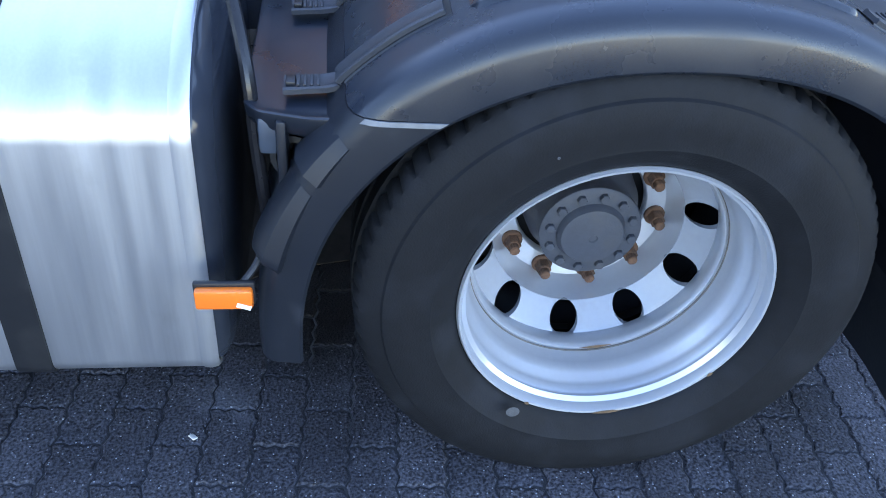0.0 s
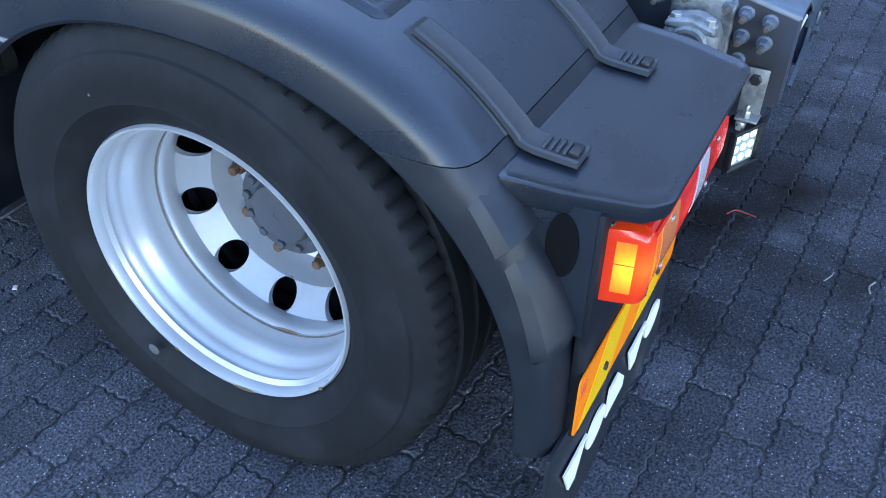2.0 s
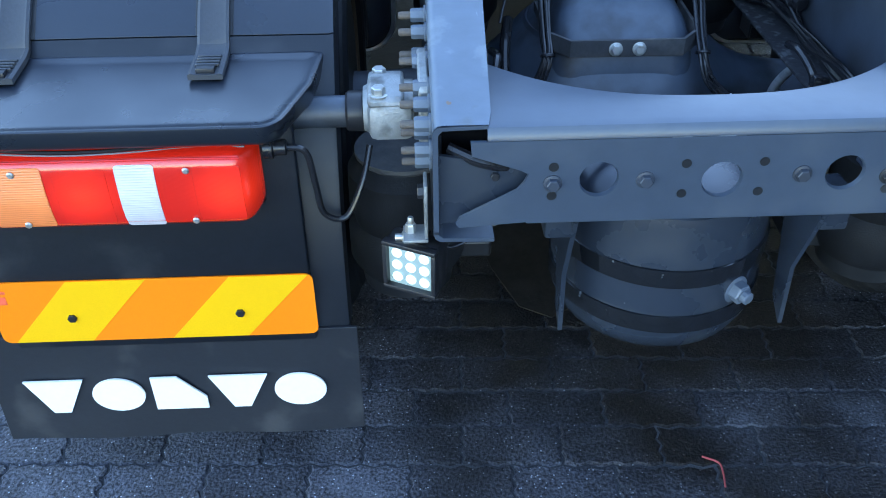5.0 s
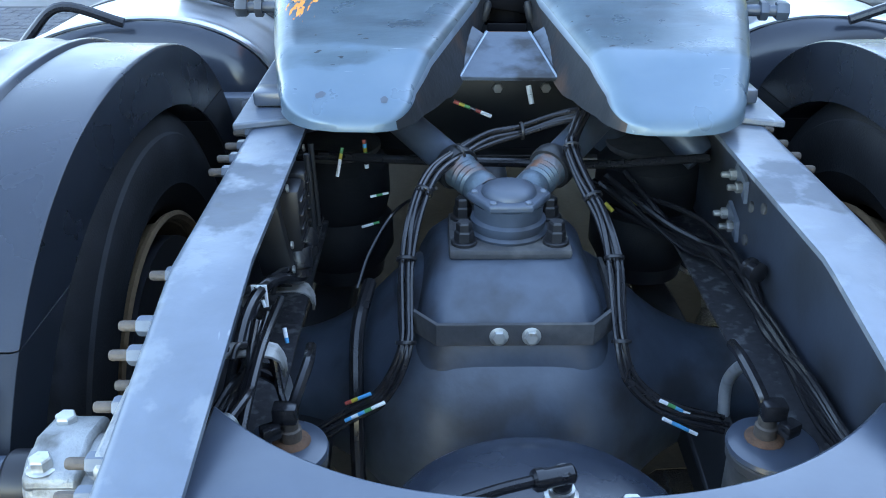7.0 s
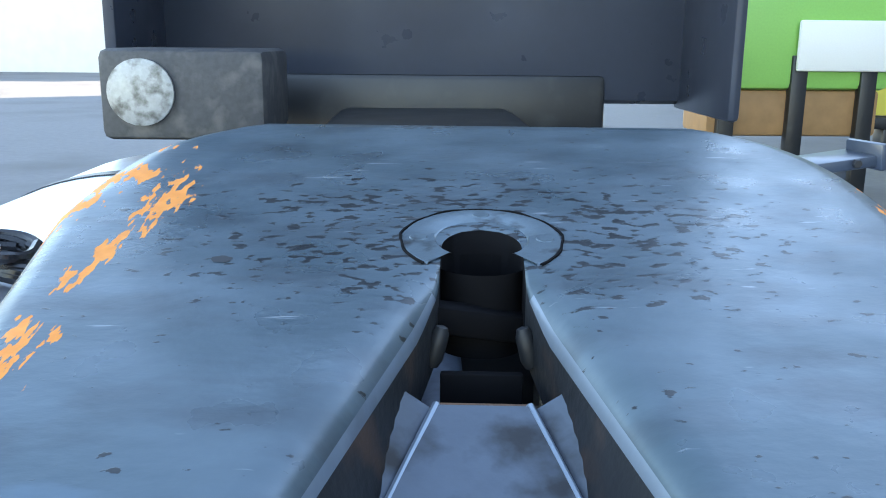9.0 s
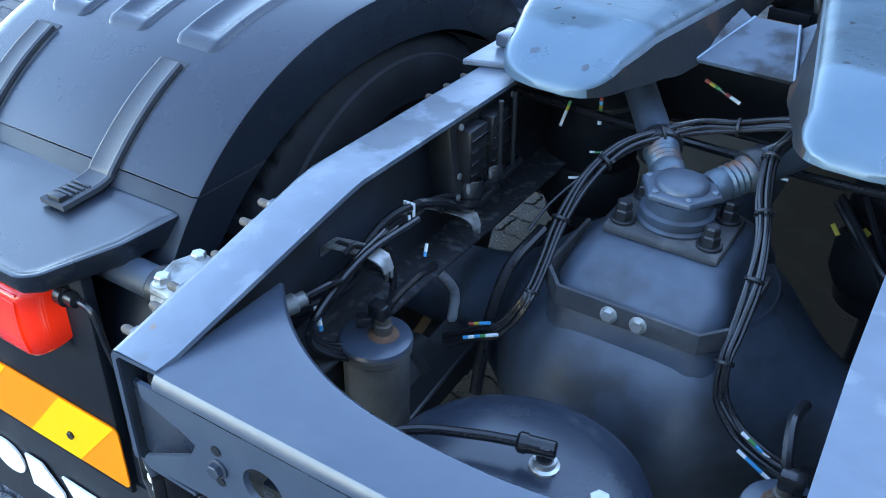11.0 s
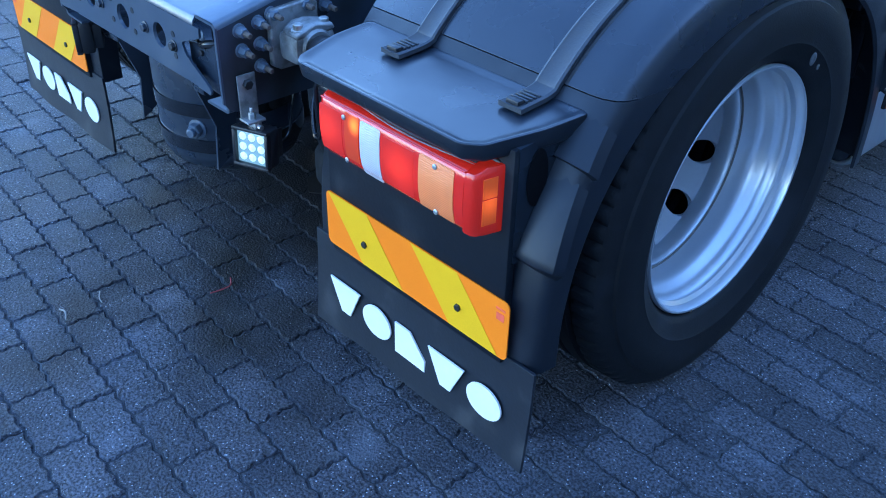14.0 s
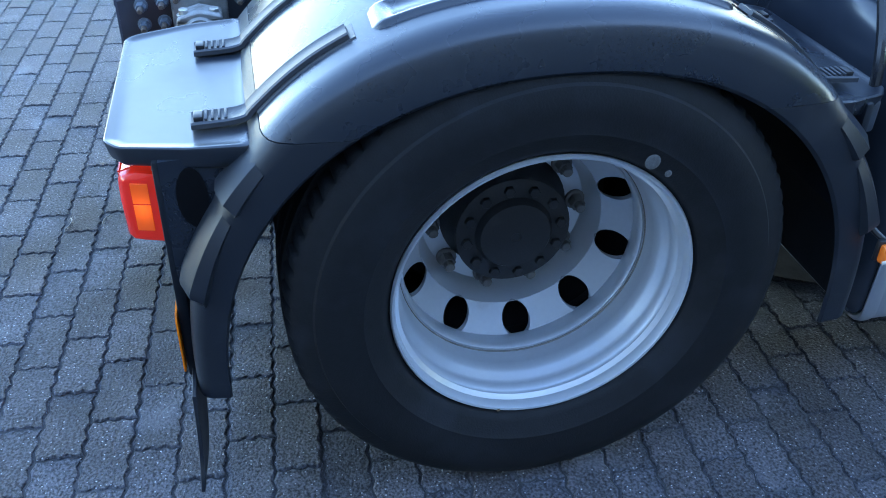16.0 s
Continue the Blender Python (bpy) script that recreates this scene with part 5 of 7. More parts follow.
# ---- work lamps under the rail ends ----
def work_lamp(s, c, tilt, turn):
    f = thing("work_lamp", "square black work lamp with nine lit white diodes", "lamp", c, "work lamps")
    rot = Euler((radians(tilt), 0, radians(turn))).to_matrix()

    def put(b):
        bmesh.ops.scale(b, vec=(1.17, 1.17, 1.17), verts=b.verts)
        bmesh.ops.rotate(b, matrix=rot, verts=b.verts)
        bmesh.ops.translate(b, vec=c, verts=b.verts)
        return b
    body = part("body", put(box((0, 0.016, 0), (0.082, 0.034, 0.082), 0.008)), "lamp_black", f)
    for k in range(6):
        part("fin", put(box((-0.030 + 0.012 * k, 0.042, 0), (0.004, 0.022, 0.060), 0.001)), "lamp_black", body)
    for dx, dz, w, h in ((0, 0.0375, 0.082, 0.007), (0, -0.0375, 0.082, 0.007), (0.0375, 0, 0.007, 0.068), (-0.0375, 0, 0.007, 0.068)):
        part("bezel", put(box((dx, -0.005, dz), (w, 0.014, h), 0.002)), "lamp_black", body)
    part("lens_plate", put(box((0, -0.002, 0), (0.068, 0.003, 0.068), 0.001)), "led_lens", f, "clear lens")
    for i in range(3):
        for k in range(3):
            part("diode", put(lathe([(0.0080, 0), (0.0080, 0.002), (0.0055, 0.004), (0, 0.005)], (-0.021 + 0.021 * i, -0.003, -0.021 + 0.021 * k), (0, -1, 0), 14)), "led", f, "lit white diode")
    part("screw", put(lathe([(0.004, 0), (0.003, 0.003), (0, 0.003)], (-0.035, -0.001, 0.035), (0, -1, 0), 10)), "zinc", body)
    b = box((s * 0.441, -0.772, 0.695), (0.006, 0.046, 0.105), 0.002)
    box((s * 0.458, -0.775, 0.646), (0.040, 0.046, 0.006), 0.002, None, b)
    br = part("bracket", b, "cast", f, "zinc-plated angle bracket")
    part("bolt", hexnut((s * 0.444, -0.772, 0.725), (s, 0, 0), 0.012, 0.010), "lamp_black", br)
    part("bolt", hexnut((c[0], c[1] + 0.006, 0.649), (0, 0, 1), 0.009, 0.016, None, 0.012), "zinc", br)
    y = box((c[0], c[1] + 0.012, 0.634), (0.030, 0.020, 0.016), 0.004)
    rod((c[0] - 0.026, c[1] + 0.012, 0.634), (c[0] + 0.026, c[1] + 0.012, 0.634), 0.006, 10, y)
    part("hinge", y, "zinc", f)
    part("lead", tube([(c[0] - s * 0.040, c[1] + 0.045, c[2] + 0.005), (c[0] - s * 0.075, c[1] + 0.055, c[2] - 0.002), (c[0] - s * 0.110, c[1] + 0.060, c[2] + 0.022), (c[0] - s * 0.122, c[1] + 0.070, c[2] + 0.075)], 0.0028, 8), "cable", f, "thin black lead")
    return f


work_lamp(-1, (-0.466, -0.778, 0.582), 0, -26)
work_lamp(1, (0.462, -0.784, 0.580), -4, 22)
for s in (-1, 1):
    single("lamp_wire", tube([(s * 0.465, -0.72, 0.57), (s * 0.42, -0.66, 0.56), (s * 0.38, -0.62, 0.60), (s * 0.37, -0.60, 0.66)], 0.003, 8), "cable",
           "thin black wire behind the work lamp", "cable", "lamp wires", at=(s * 0.42, -0.66, 0.56))


# ---- air tank and small parts between the rails ----
def air_tank():
    c = (0.0, -0.575)
    f = thing("air_tank", "grey-blue steel air tank with two black bands", "air tank", (c[0], c[1], 0.31))
    prof = [(0.0, 0.315), (0.08, 0.318), (0.14, 0.332), (0.178, 0.358), (0.194, 0.392), (0.196, 0.42), (0.196, 0.620), (0.190, 0.648), (0.172, 0.664), (0.13, 0.676), (0.06, 0.682), (0.0, 0.683)]
    part("shell", lathe(prof, (c[0], c[1], 0), (0, 0, 1), 56), "tank_paint", f)
    for z in (0.428, 0.530):
        part("band", lathe([(0.197, z - 0.019), (0.200, z - 0.018), (0.2005, z), (0.200, z + 0.018), (0.197, z + 0.019)], (c[0], c[1], 0), (0, 0, 1), 56, None, True), "band", f, "glossy black band")
    part("drain_plug", hexnut((0.106, -0.737, 0.478), (0.45, -0.89, 0), 0.020, 0.020, None, 0.012, 0.012, 0.004), "bolt_blue", f)
    for s in (-1, 1):
        part("hanger", prism([(-0.80, 0.70), (-0.70, 0.70), (-0.66, 0.60), (-0.70, 0.43), (-0.745, 0.40), (-0.735, 0.52)], "x", s * 0.198, s * 0.206), "tank_paint", f, "painted steel hanger plate")
        part("hanger_flange", box((s * 0.225, -0.745, 0.665), (0.05, 0.07, 0.07), 0.006), "tank_paint", f)
    el = rod((0.03, -0.54, 0.690), (0.03, -0.54, 0.726), 0.0125, 14, None, 0.003)
    rod((0.044, -0.537, 0.716), (0.002, -0.548, 0.716), 0.0125, 14, el, 0.003)
    lathe([(0.0145, 0), (0.0145, 0.010), (0.011, 0.014)], (0.006, -0.547, 0.716), (-0.96, -0.25, 0), 14, el)
    part("air_hose", tube([(-0.004, -0.550, 0.716), (-0.06, -0.566, 0.712), (-0.14, -0.600, 0.706), (-0.20, -0.660, 0.70)], 0.0075, 10), "cable", f, "black air hose")
    part("fitting_seat", lathe([(0.021, 0), (0.021, 0.010), (0.016, 0.012), (0.016, 0.020)], (0.03, -0.54, 0.676), (0, 0, 1), 20), "zinc", f, "brass-coloured seat")
    part("elbow_fitting", el, "cable", f, "black plastic elbow fitting")
    part("threaded_plug", hexnut((0.115, -0.55, 0.664), (0, 0, 1), 0.016, 0.02), "zinc", f)
    return f


air_tank()


def valve_can(s, at):
    f = thing("damper_can", "dull steel can with rusty top fitting", "damper", at, "damper cans")
    x, y, z = at
    part("can", lathe([(0.050, 0), (0.054, 0.006), (0.054, 0.20), (0.058, 0.205), (0.058, 0.216), (0.052, 0.224), (0.0, 0.228)], at, (0, 0, 1), 32), "grime", f)
    part("lid", lathe([(0.0585, 0), (0.060, 0.002), (0.058, 0.008), (0.050, 0.011), (0.030, 0.013), (0.0, 0.013)], (x, y, z + 0.2205), (0, 0, 1), 32), "chassis", f, "grey painted lid")
    part("rust_patch", lathe([(0.026, 0), (0.025, 0.002), (0.020, 0.005), (0.0, 0.006)], (x - s * 0.010, y + 0.006, z + 0.2330), (0, 0, 1), 18), "rust", f, "rusty seat")
    part("fitting", lathe([(0.015, 0), (0.015, 0.018), (0.012, 0.02), (0.012, 0.036)], (x - s * 0.010, y + 0.006, z + 0.236), (0, 0, 1), 12), "stud", f, "rusty fitting")
    cb = tube([(x - s * 0.010, y + 0.006, z + 0.266), (x - s * 0.02, y + 0.02, z + 0.296), (x - s * 0.03, y + 0.07, z + 0.315), (x - s * 0.025, y + 0.13, z + 0.300)], 0.008, 8)
    box((x - s * 0.006, y + 0.004, z + 0.280), (0.032, 0.024, 0.026), 0.004, None, cb)
    box((x + s * 0.012, y - 0.012, z + 0.262), (0.026, 0.020, 0.020), 0.004, (0, 0, 30), cb)
    part("connector", cb, "cable", f, "black connector")
    return f


valve_can(-1, (-0.322, -0.436, 0.448))
valve_can(1, (0.322, -0.436, 0.448))


# ---- rear axle ----
def axle():
    f = thing("rear_axle", "dark grey-blue drive axle with round centre housing", "axle", (0, 0, 0.2))
    prof = []
    for i in range(41):
        x = -0.62 + 1.24 * i / 40
        a = abs(x)
        r = 0.085 + 0.185 / (1 + (a / 0.235) ** 5)
        prof.append((r, x))
    b = lathe(prof, (0, 0.0, 0.478), (1, 0, 0), 48)
    for v in b.verts:
        v.co.z = 0.478 + (v.co.z - 0.478) * 0.94
    part("housing", b, "axle", f)
    # saddle on top of the housing, under the stay's ball joint
    sad = bmesh.new()
    lay = [(0.560, 0.175, -0.215, 0.20), (0.690, 0.152, -0.198, 0.185), (0.735, 0.136, -0.165, 0.15), (0.772, 0.116, -0.112, 0.10)]
    rows = []
    for z, w, y0, y1 in lay:
        c = 0.035
        rows.append([sad.verts.new(p + (z,)) for p in ((-w + c, y0), (w - c, y0), (w, y0 + c), (w, y1 - c), (w - c, y1), (-w + c, y1), (-w, y1 - c), (-w, y0 + c))])
    for a, d in zip(rows, rows[1:]):
        for i in range(8):
            sad.faces.new((a[i], a[(i + 1) % 8], d[(i + 1) % 8], d[i]))
    sad.faces.new(rows[-1])
    soften(part("saddle", sad, "axle", f, angle=60), 0.02, 3)
    b = bmesh.new()
    pts = [(-0.162, 0.02), (-0.160, -0.150), (-0.118, -0.2005), (0.118, -0.2005), (0.160, -0.150), (0.162, 0.02)]
    for p, q in zip(pts, pts[1:]):
        b.faces.new([b.verts.new(v) for v in ((p[0], p[1], 0.684), (q[0], q[1], 0.684), (q[0], q[1], 0.722), (p[0], p[1], 0.722))])
    bmesh.ops.remove_doubles(b, verts=b.verts, dist=0.001)
    band = part("clamp_band", b, "grime", f, "grimy steel strap round the housing")
    thicken(band, 0.008, 1)
    for x in (-0.025, 0.025):
        part("band_bolt", hexnut((x, -0.209, 0.702), (0, -1, 0.15), 0.011, 0.008, None, 0, None, 0.002), "zinc", band)
    # upright rounded front of the centre housing, below the strap
    front = lathe([(0.262, 0.300), (0.264, 0.380), (0.250, 0.470), (0.226, 0.560), (0.205, 0.640), (0.196, 0.682), (0.190, 0.690), (0.0, 0.690)], (0, 0.0, 0), (0, 0, 1), 56)
    part("centre_housing", front, "axle", f)
    for s in (-1, 1):
        part("brake_chamber", lathe([(0.0, 0), (0.06, 0.004), (0.075, 0.02), (0.078, 0.07), (0.083, 0.075), (0.083, 0.088), (0.075, 0.094), (0.07, 0.17), (0.05, 0.19), (0.0, 0.19)], (s * 0.40, -0.17, 0.40), (s * 0.1, -1, 0.12), 28), "black", f)
        part("chamber_pipe", tube([(s * 0.385, -0.235, 0.640), (s * 0.383, -0.205, 0.652), (s * 0.381, -0.160, 0.618), (s * 0.380, -0.112, 0.560), (s * 0.380, -0.098, 0.520), (s * 0.380, -0.110, 0.470)], 0.0105, 12), "pipe_grey", f, "pale bent pipe")
    part("breather_hose", tube([(-0.235, -0.03, 0.70), (-0.25, -0.13, 0.66), (-0.25, -0.20, 0.56), (-0.25, -0.23, 0.44)], 0.012, 10), "cable", f, "black hose")
    return f


axle()


def stay_joint():
    f = thing("stay_joint", "grey ball joint of the reaction stay bolted to axle", "ball joint", (0, -0.01, 0.772), "")
    p = box((0, -0.012, 0.781), (0.200, 0.156, 0.018), 0.006)
    part("base_plate", p, "grime", f)
    body = lathe([(0.064, 0), (0.066, 0.006), (0.060, 0.010), (0.063, 0.018), (0.063, 0.026), (0.056, 0.030), (0.058, 0.048), (0.060, 0.056)], (0, -0.012, 0.789), (0, 0, 1), 36)
    part("body", body, "axle", f)
    hexa = lathe([(0.066, 0), (0.070, 0.003), (0.070, 0.011), (0.067, 0.014)], (0, -0.012, 0.845), (0, 0, 1), 6)
    soften(part("cap", hexa, "axle", f, "six-cornered cap"), 0.006, 3)
    part("cap_dome", lathe([(0.046, 0), (0.045, 0.005), (0.041, 0.010), (0.030, 0.014), (0.0, 0.016)], (0, -0.012, 0.8585), (0, 0, 1), 32), "axle", f)
    for i in range(6):
        a = math.pi * i / 3
        part("cap_screw", lathe([(0.006, 0), (0.006, 0.003), (0.003, 0.005), (0, 0.005)], (0.057 * math.cos(a), -0.012 + 0.057 * math.sin(a), 0.8588), (0, 0, 1), 10), "bolt_blue", f)
    for x in (-0.075, 0.075):
        for y in (-0.062, 0.038):
            n = part("joint_nut", hexnut((x, y, 0.790), (0, 0, 1), 0.0160, 0.018, None, 0, None, 0.006), "lamp_black", f)
            part("joint_stud", lathe([(0.0135, 0), (0.0135, 0.014), (0.011, 0.017), (0, 0.017)], (x, y, 0.812), (0, 0, 1), 6), "lamp_black", n)
    for s in (-1, 1):
        d = Vector((s * 0.56, 0.80, 0.22)).normalized()
        a = Vector((s * 0.034, 0.034, 0.838))
        sl = part("arm_socket", lathe([(0.027, 0), (0.031, 0.012), (0.031, 0.026), (0.0275, 0.031), (0.0315, 0.036), (0.0275, 0.042), (0.0315, 0.048), (0.0275, 0.054), (0.0315, 0.060), (0.0275, 0.066), (0.033, 0.074), (0.034, 0.088)], a, d, 24), "rusty_thread", f, "rusty threaded socket")
        part("stay_arm", rod(a + d * 0.080, a + d * 0.62, 0.031, 20), "axle", f, "dark tubular stay arm")
        ring = lathe([(0.039, 0), (0.041, 0.006), (0.041, 0.022), (0.039, 0.028)], a + d * 0.078, d, 20)
        part("arm_clip", ring, "black", sl)
    return f


stay_joint()
single("drive_shaft", rod((0, 0.16, 0.55), (0.02, 3.2, 0.72), 0.055, 28), "axle", "dark painted drive shaft running forward", "drive shaft", at=(0, 0.5, 0.55))
for s in (-1, 1):
    b = prism([(-0.50, 0.385), (-0.50, 0.425), (-0.10, 0.480), (0.25, 0.480), (0.60, 0.455), (0.60, 0.405), (0.25, 0.415), (-0.10, 0.415)], "x", s * 0.305, s * 0.395)
    soften(single("spring_beam", b, "black", "grimy steel spring beam under the side rail", "beam", "spring beams", at=(s * 0.35, 0, 0.5)), 0.006)
    spring = thing("air_spring", "black rubber air spring beside the axle", "air spring", (s * 0.33, 0.40, 0.50), "air springs")
    part("bellows", lathe([(0.098, 0.04), (0.114, 0.07), (0.114, 0.13), (0.100, 0.15), (0.110, 0.19), (0.108, 0.26), (0.085, 0.29)], (s * 0.33, 0.40, 0.50), (0, 0, 1), 40), "rubber", spring, "folded rubber bellows")
    part("piston", lathe([(0.06, 0), (0.090, 0.004), (0.096, 0.045)], (s * 0.33, 0.40, 0.50), (0, 0, 1), 32), "black", spring)
    part("top_plate", lathe([(0.088, 0.285), (0.093, 0.292), (0.093, 0.300), (0.04, 0.305)], (s * 0.33, 0.40, 0.50), (0, 0, 1), 32), "grime", spring)
    copy_thing(spring, Matrix.Translation((s * 0.475, -0.49, 0.345)))


# ---- fifth wheel ----
def fw_z(y):
    """Height of the coupling plate, tilted backwards, with steeper ramps at the rear."""
    return 1.060 + 0.17 * (y - 0.1) if y > 0.12 else 1.0634 + 0.42 * (y - 0.12)


def fw_half(y):
    """Half width of the coupling plate."""
    if y > 0.65:
        t = min(1.0, (y - 0.65) / 0.40)
        return 0.265 + 0.240 * (1 - t ** 3.0) ** (1 / 2.2)
    if y < 0.05:
        t = min(1.0, (0.05 - y) / 0.10)
        return 0.275 + 0.105 * (1 - t ** 2.0) ** (1 / 2.0)
    return 0.380 + 0.125 * ((y - 0.05) / 0.60) ** 0.8


def fw_slot(y):
    """Half width of the throat, wide at the rear and narrow at the jaw."""
    if y > 0.60:
        return None
    if y > 0.46:
        return 0.043 if y < 0.55 else 0.043 * math.sqrt(max(0.0, 1 - ((y - 0.55) / 0.05) ** 2))
    if y > 0.04:
        return 0.043 + (0.46 - y) / 0.42 * 0.112
    t = min(1.0, (0.04 - y) / 0.09)
    return 0.155 + 0.058 * (1 - math.sqrt(max(0.0, 1 - t ** 2)))


def fifth_wheel():
    f = thing("fifth_wheel", "greasy grey-blue fifth wheel plate with orange paint marks", "fifth wheel", (0, 0.4, 0.96))
    bm = bmesh.new()
    ys = [-0.05 + 0.09 * i / 12 for i in range(12)] + [0.04 + 0.51 * i / 26 for i in range(26)] + [0.55 + 0.05 * i / 8 for i in range(8)] + [0.60 + 0.45 * i / 24 for i in range(25)]
    n = 16

    def column(y, s, smooth_edge=0.022):
        o, q = fw_half(y), fw_slot(y) or 0.0
        col = []
        for i in range(n + 1):
            t = 0.5 - 0.5 * math.cos(math.pi * i / n)
            x = q + (o - q) * t
            d_out, d_in = o - x, (x - q if fw_slot(y) else 1.0)
            d_rear = y + 0.05
            fall = min(1.0, max(0.0, d_rear / 0.14))
            z, drop = fw_z(y), 0.0
            for d, w, depth in ((d_out, 0.032, 0.010 + 0.020 * fall), (d_in, 0.034, (0.010 + 0.020 * fall) * min(1.0, max(0.05, (0.50 - y) / 0.10))), (d_rear, 0.03, 0.010), (1.05 - y, 0.02, 0.015)):
                if d < w:
                    drop = max(drop, depth * (1 - math.sqrt(max(0.0, 1 - (1 - d / w) ** 2))))
            z -= drop
            col.append(bm.verts.new((s * x, y, z)))
        return col
    for s in (-1, 1):
        cols = [column(y, s) for y in ys]
        for a, c in zip(cols, cols[1:]):
            for i in range(n):
                q = bm.faces.new((a[i], a[i + 1], c[i + 1], c[i]))
                mid = q.calc_center_median()
                # The innermost faces take the painted highlight.
                q.material_index = 3 if i < 1 and 0.01 < mid.y < 0.45 else 0
    bmesh.ops.remove_doubles(bm, verts=bm.verts, dist=0.0006)
    edge = [e for e in bm.edges if e.is_boundary]
    ext = bmesh.ops.extrude_edge_only(bm, edges=edge)
    for v in ext["geom"]:
        if isinstance(v, bmesh.types.BMVert):
            slot = fw_slot(v.co.y)
            inner = slot is not None and abs(abs(v.co.x) - slot) < 0.002
            deep = min(1.0, max(0.0, (v.co.y + 0.05) / 0.20))
            v.co.z -= 0.010 + (0.055 if inner else 0.030) * deep
            if inner:
                v.co.x -= math.copysign(0.030 * deep * min(1.0, max(0.0, (0.40 - v.co.y) / 0.20)), v.co.x)
    for q in ext["geom"]:
        if isinstance(q, bmesh.types.BMFace):
            slot = fw_slot(q.calc_center_median().y)
            q.material_index = 1 if slot is not None and q.calc_center_median().y > -0.035 and abs(q.calc_center_median().x) < slot + 0.012 else 0
            # The slot's end is painted black for the shade inside.
            if q.material_index == 1 and q.calc_center_median().y > 0.47:
                q.material_index = 2
    plate = part("plate", bm, ["fw_plate", "fw_flank", "pit", "fw_rim"], f, angle=70)
    ring = bmesh.new()
    k = 40
    pr = []
    for i in range(k + 1):
        a = radians(-50) + radians(280) * i / k
        row = []
        for r in (0.049, 0.052, 0.086, 0.088):
            x, y = r * math.cos(a), 0.570 + r * math.sin(a)
            row.append(ring.verts.new((x, y, fw_z(y) + (0.0012 if r in (0.052, 0.086) else -0.001))))
        pr.append(row)
    for a, c in zip(pr, pr[1:]):
        for i in range(3):
            ring.faces.new((a[i], a[i + 1], c[i + 1], c[i]))
    # Raised black line in place of a dark gap round the ring.
    gap = bmesh.new()
    rows = []
    for i in range(k + 1):
        a = radians(-48) + radians(276) * i / k
        row = []
        for r in (0.0865, 0.0875, 0.0895, 0.0905):
            rr = r + 0.0012 * math.sin(7 * a) + 0.0008 * math.sin(13 * a)
            x, y = rr * math.cos(a), 0.570 + rr * math.sin(a)
            row.append(gap.verts.new((x, y, fw_z(y) + (0.0018 if r in (0.0875, 0.0895) else -0.001))))
        rows.append(row)
    for a, c in zip(rows, rows[1:]):
        for i in range(3):
            gap.faces.new((a[i], a[i + 1], c[i + 1], c[i]))
    part("ring_gap", gap, "pit", plate, "black line laid round the ring")
    rg = part("lock_ring", ring, "fw_ring", plate, "worn bright ring round the jaw")
    for a in (0, 90, 180):
        x, y = 0.069 * math.cos(radians(a)), 0.570 + 0.069 * math.sin(radians(a))
        part("countersunk_screw", lathe([(0.010, 0), (0.009, 0.001), (0, 0.001)], (x, y, fw_z(y) + 0.0012), (0, -0.17, 1), 16), "fw_ring", rg)
    # Jaw and bar painted black for the shade down in the throat.
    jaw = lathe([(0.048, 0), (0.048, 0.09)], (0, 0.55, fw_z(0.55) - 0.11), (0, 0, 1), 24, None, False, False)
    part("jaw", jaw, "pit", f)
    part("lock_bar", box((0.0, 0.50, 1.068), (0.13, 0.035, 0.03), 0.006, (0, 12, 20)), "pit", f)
    # sloping guide plate in the throat
    guide = bmesh.new()
    v = [guide.verts.new(p) for p in ((-0.088, 0.205, 0.985), (0.088, 0.205, 0.985), (0.041, 0.352, 1.034), (-0.041, 0.352, 1.034))]
    guide.faces.new(v)
    g = part("guide_plate", guide, "fw_guide", f, "smeared steel guide plate")
    thicken(g, 0.008)
    part("weld_bead", rod((-0.040, 0.353, 1.037), (0.040, 0.353, 1.037), 0.004, 8), "rust", g)
    for s in (-1, 1):
        cheek = tube([(s * 0.087, 0.206, 0.9905), (s * 0.064, 0.280, 1.0150), (s * 0.041, 0.352, 1.0395)], 0.0040, 8)
        part("guide_edge", cheek, "guide_edge", g, "folded bright edge")
        web = bmesh.new()
        web.faces.new([web.verts.new(p) for p in ((s * 0.088, 0.205, 0.984), (s * 0.041, 0.352, 1.034), (s * 0.0705, 0.356, 1.052), (s * 0.104, 0.205, 1.004))])
        thicken(part("side_web", web, "fw_guide", g, "dark folded-up cheek"), 0.004)
        lug = lathe([(0.0, 0), (0.006, 0.002), (0.009, 0.010), (0.009, 0.034), (0.006, 0.042), (0.0, 0.044)], (s * 0.049, 0.440, 1.040), (-s * 0.25, 0.1, 1), 16)
        part("jaw_lug", lug, "fw_flank", f, "rubbed lug of the jaw")
        ped = prism([(0.18, 0.965), (0.72, 0.965), (0.62, 1.07), (0.30, 1.04)], "x", s * 0.40, s * 0.355)
        soften(part("pedestal", ped, "fw", f), 0.008)
        pin = lathe([(0.011, 0), (0.011, 0.062)], (s * 0.455, 0.40, 1.075), (s, -0.05, 0), 14)
        lathe([(0.020, 0.030), (0.020, 0.042), (0.018, 0.045)], (s * 0.455, 0.40, 1.075), (s, -0.05, 0), 6, pin)
        lathe([(0.017, 0.060), (0.019, 0.063), (0.019, 0.080), (0.016, 0.084)], (s * 0.455, 0.40, 1.075), (s, -0.05, 0), 6, pin)
        part("pivot_bolt", pin, "axle", f)
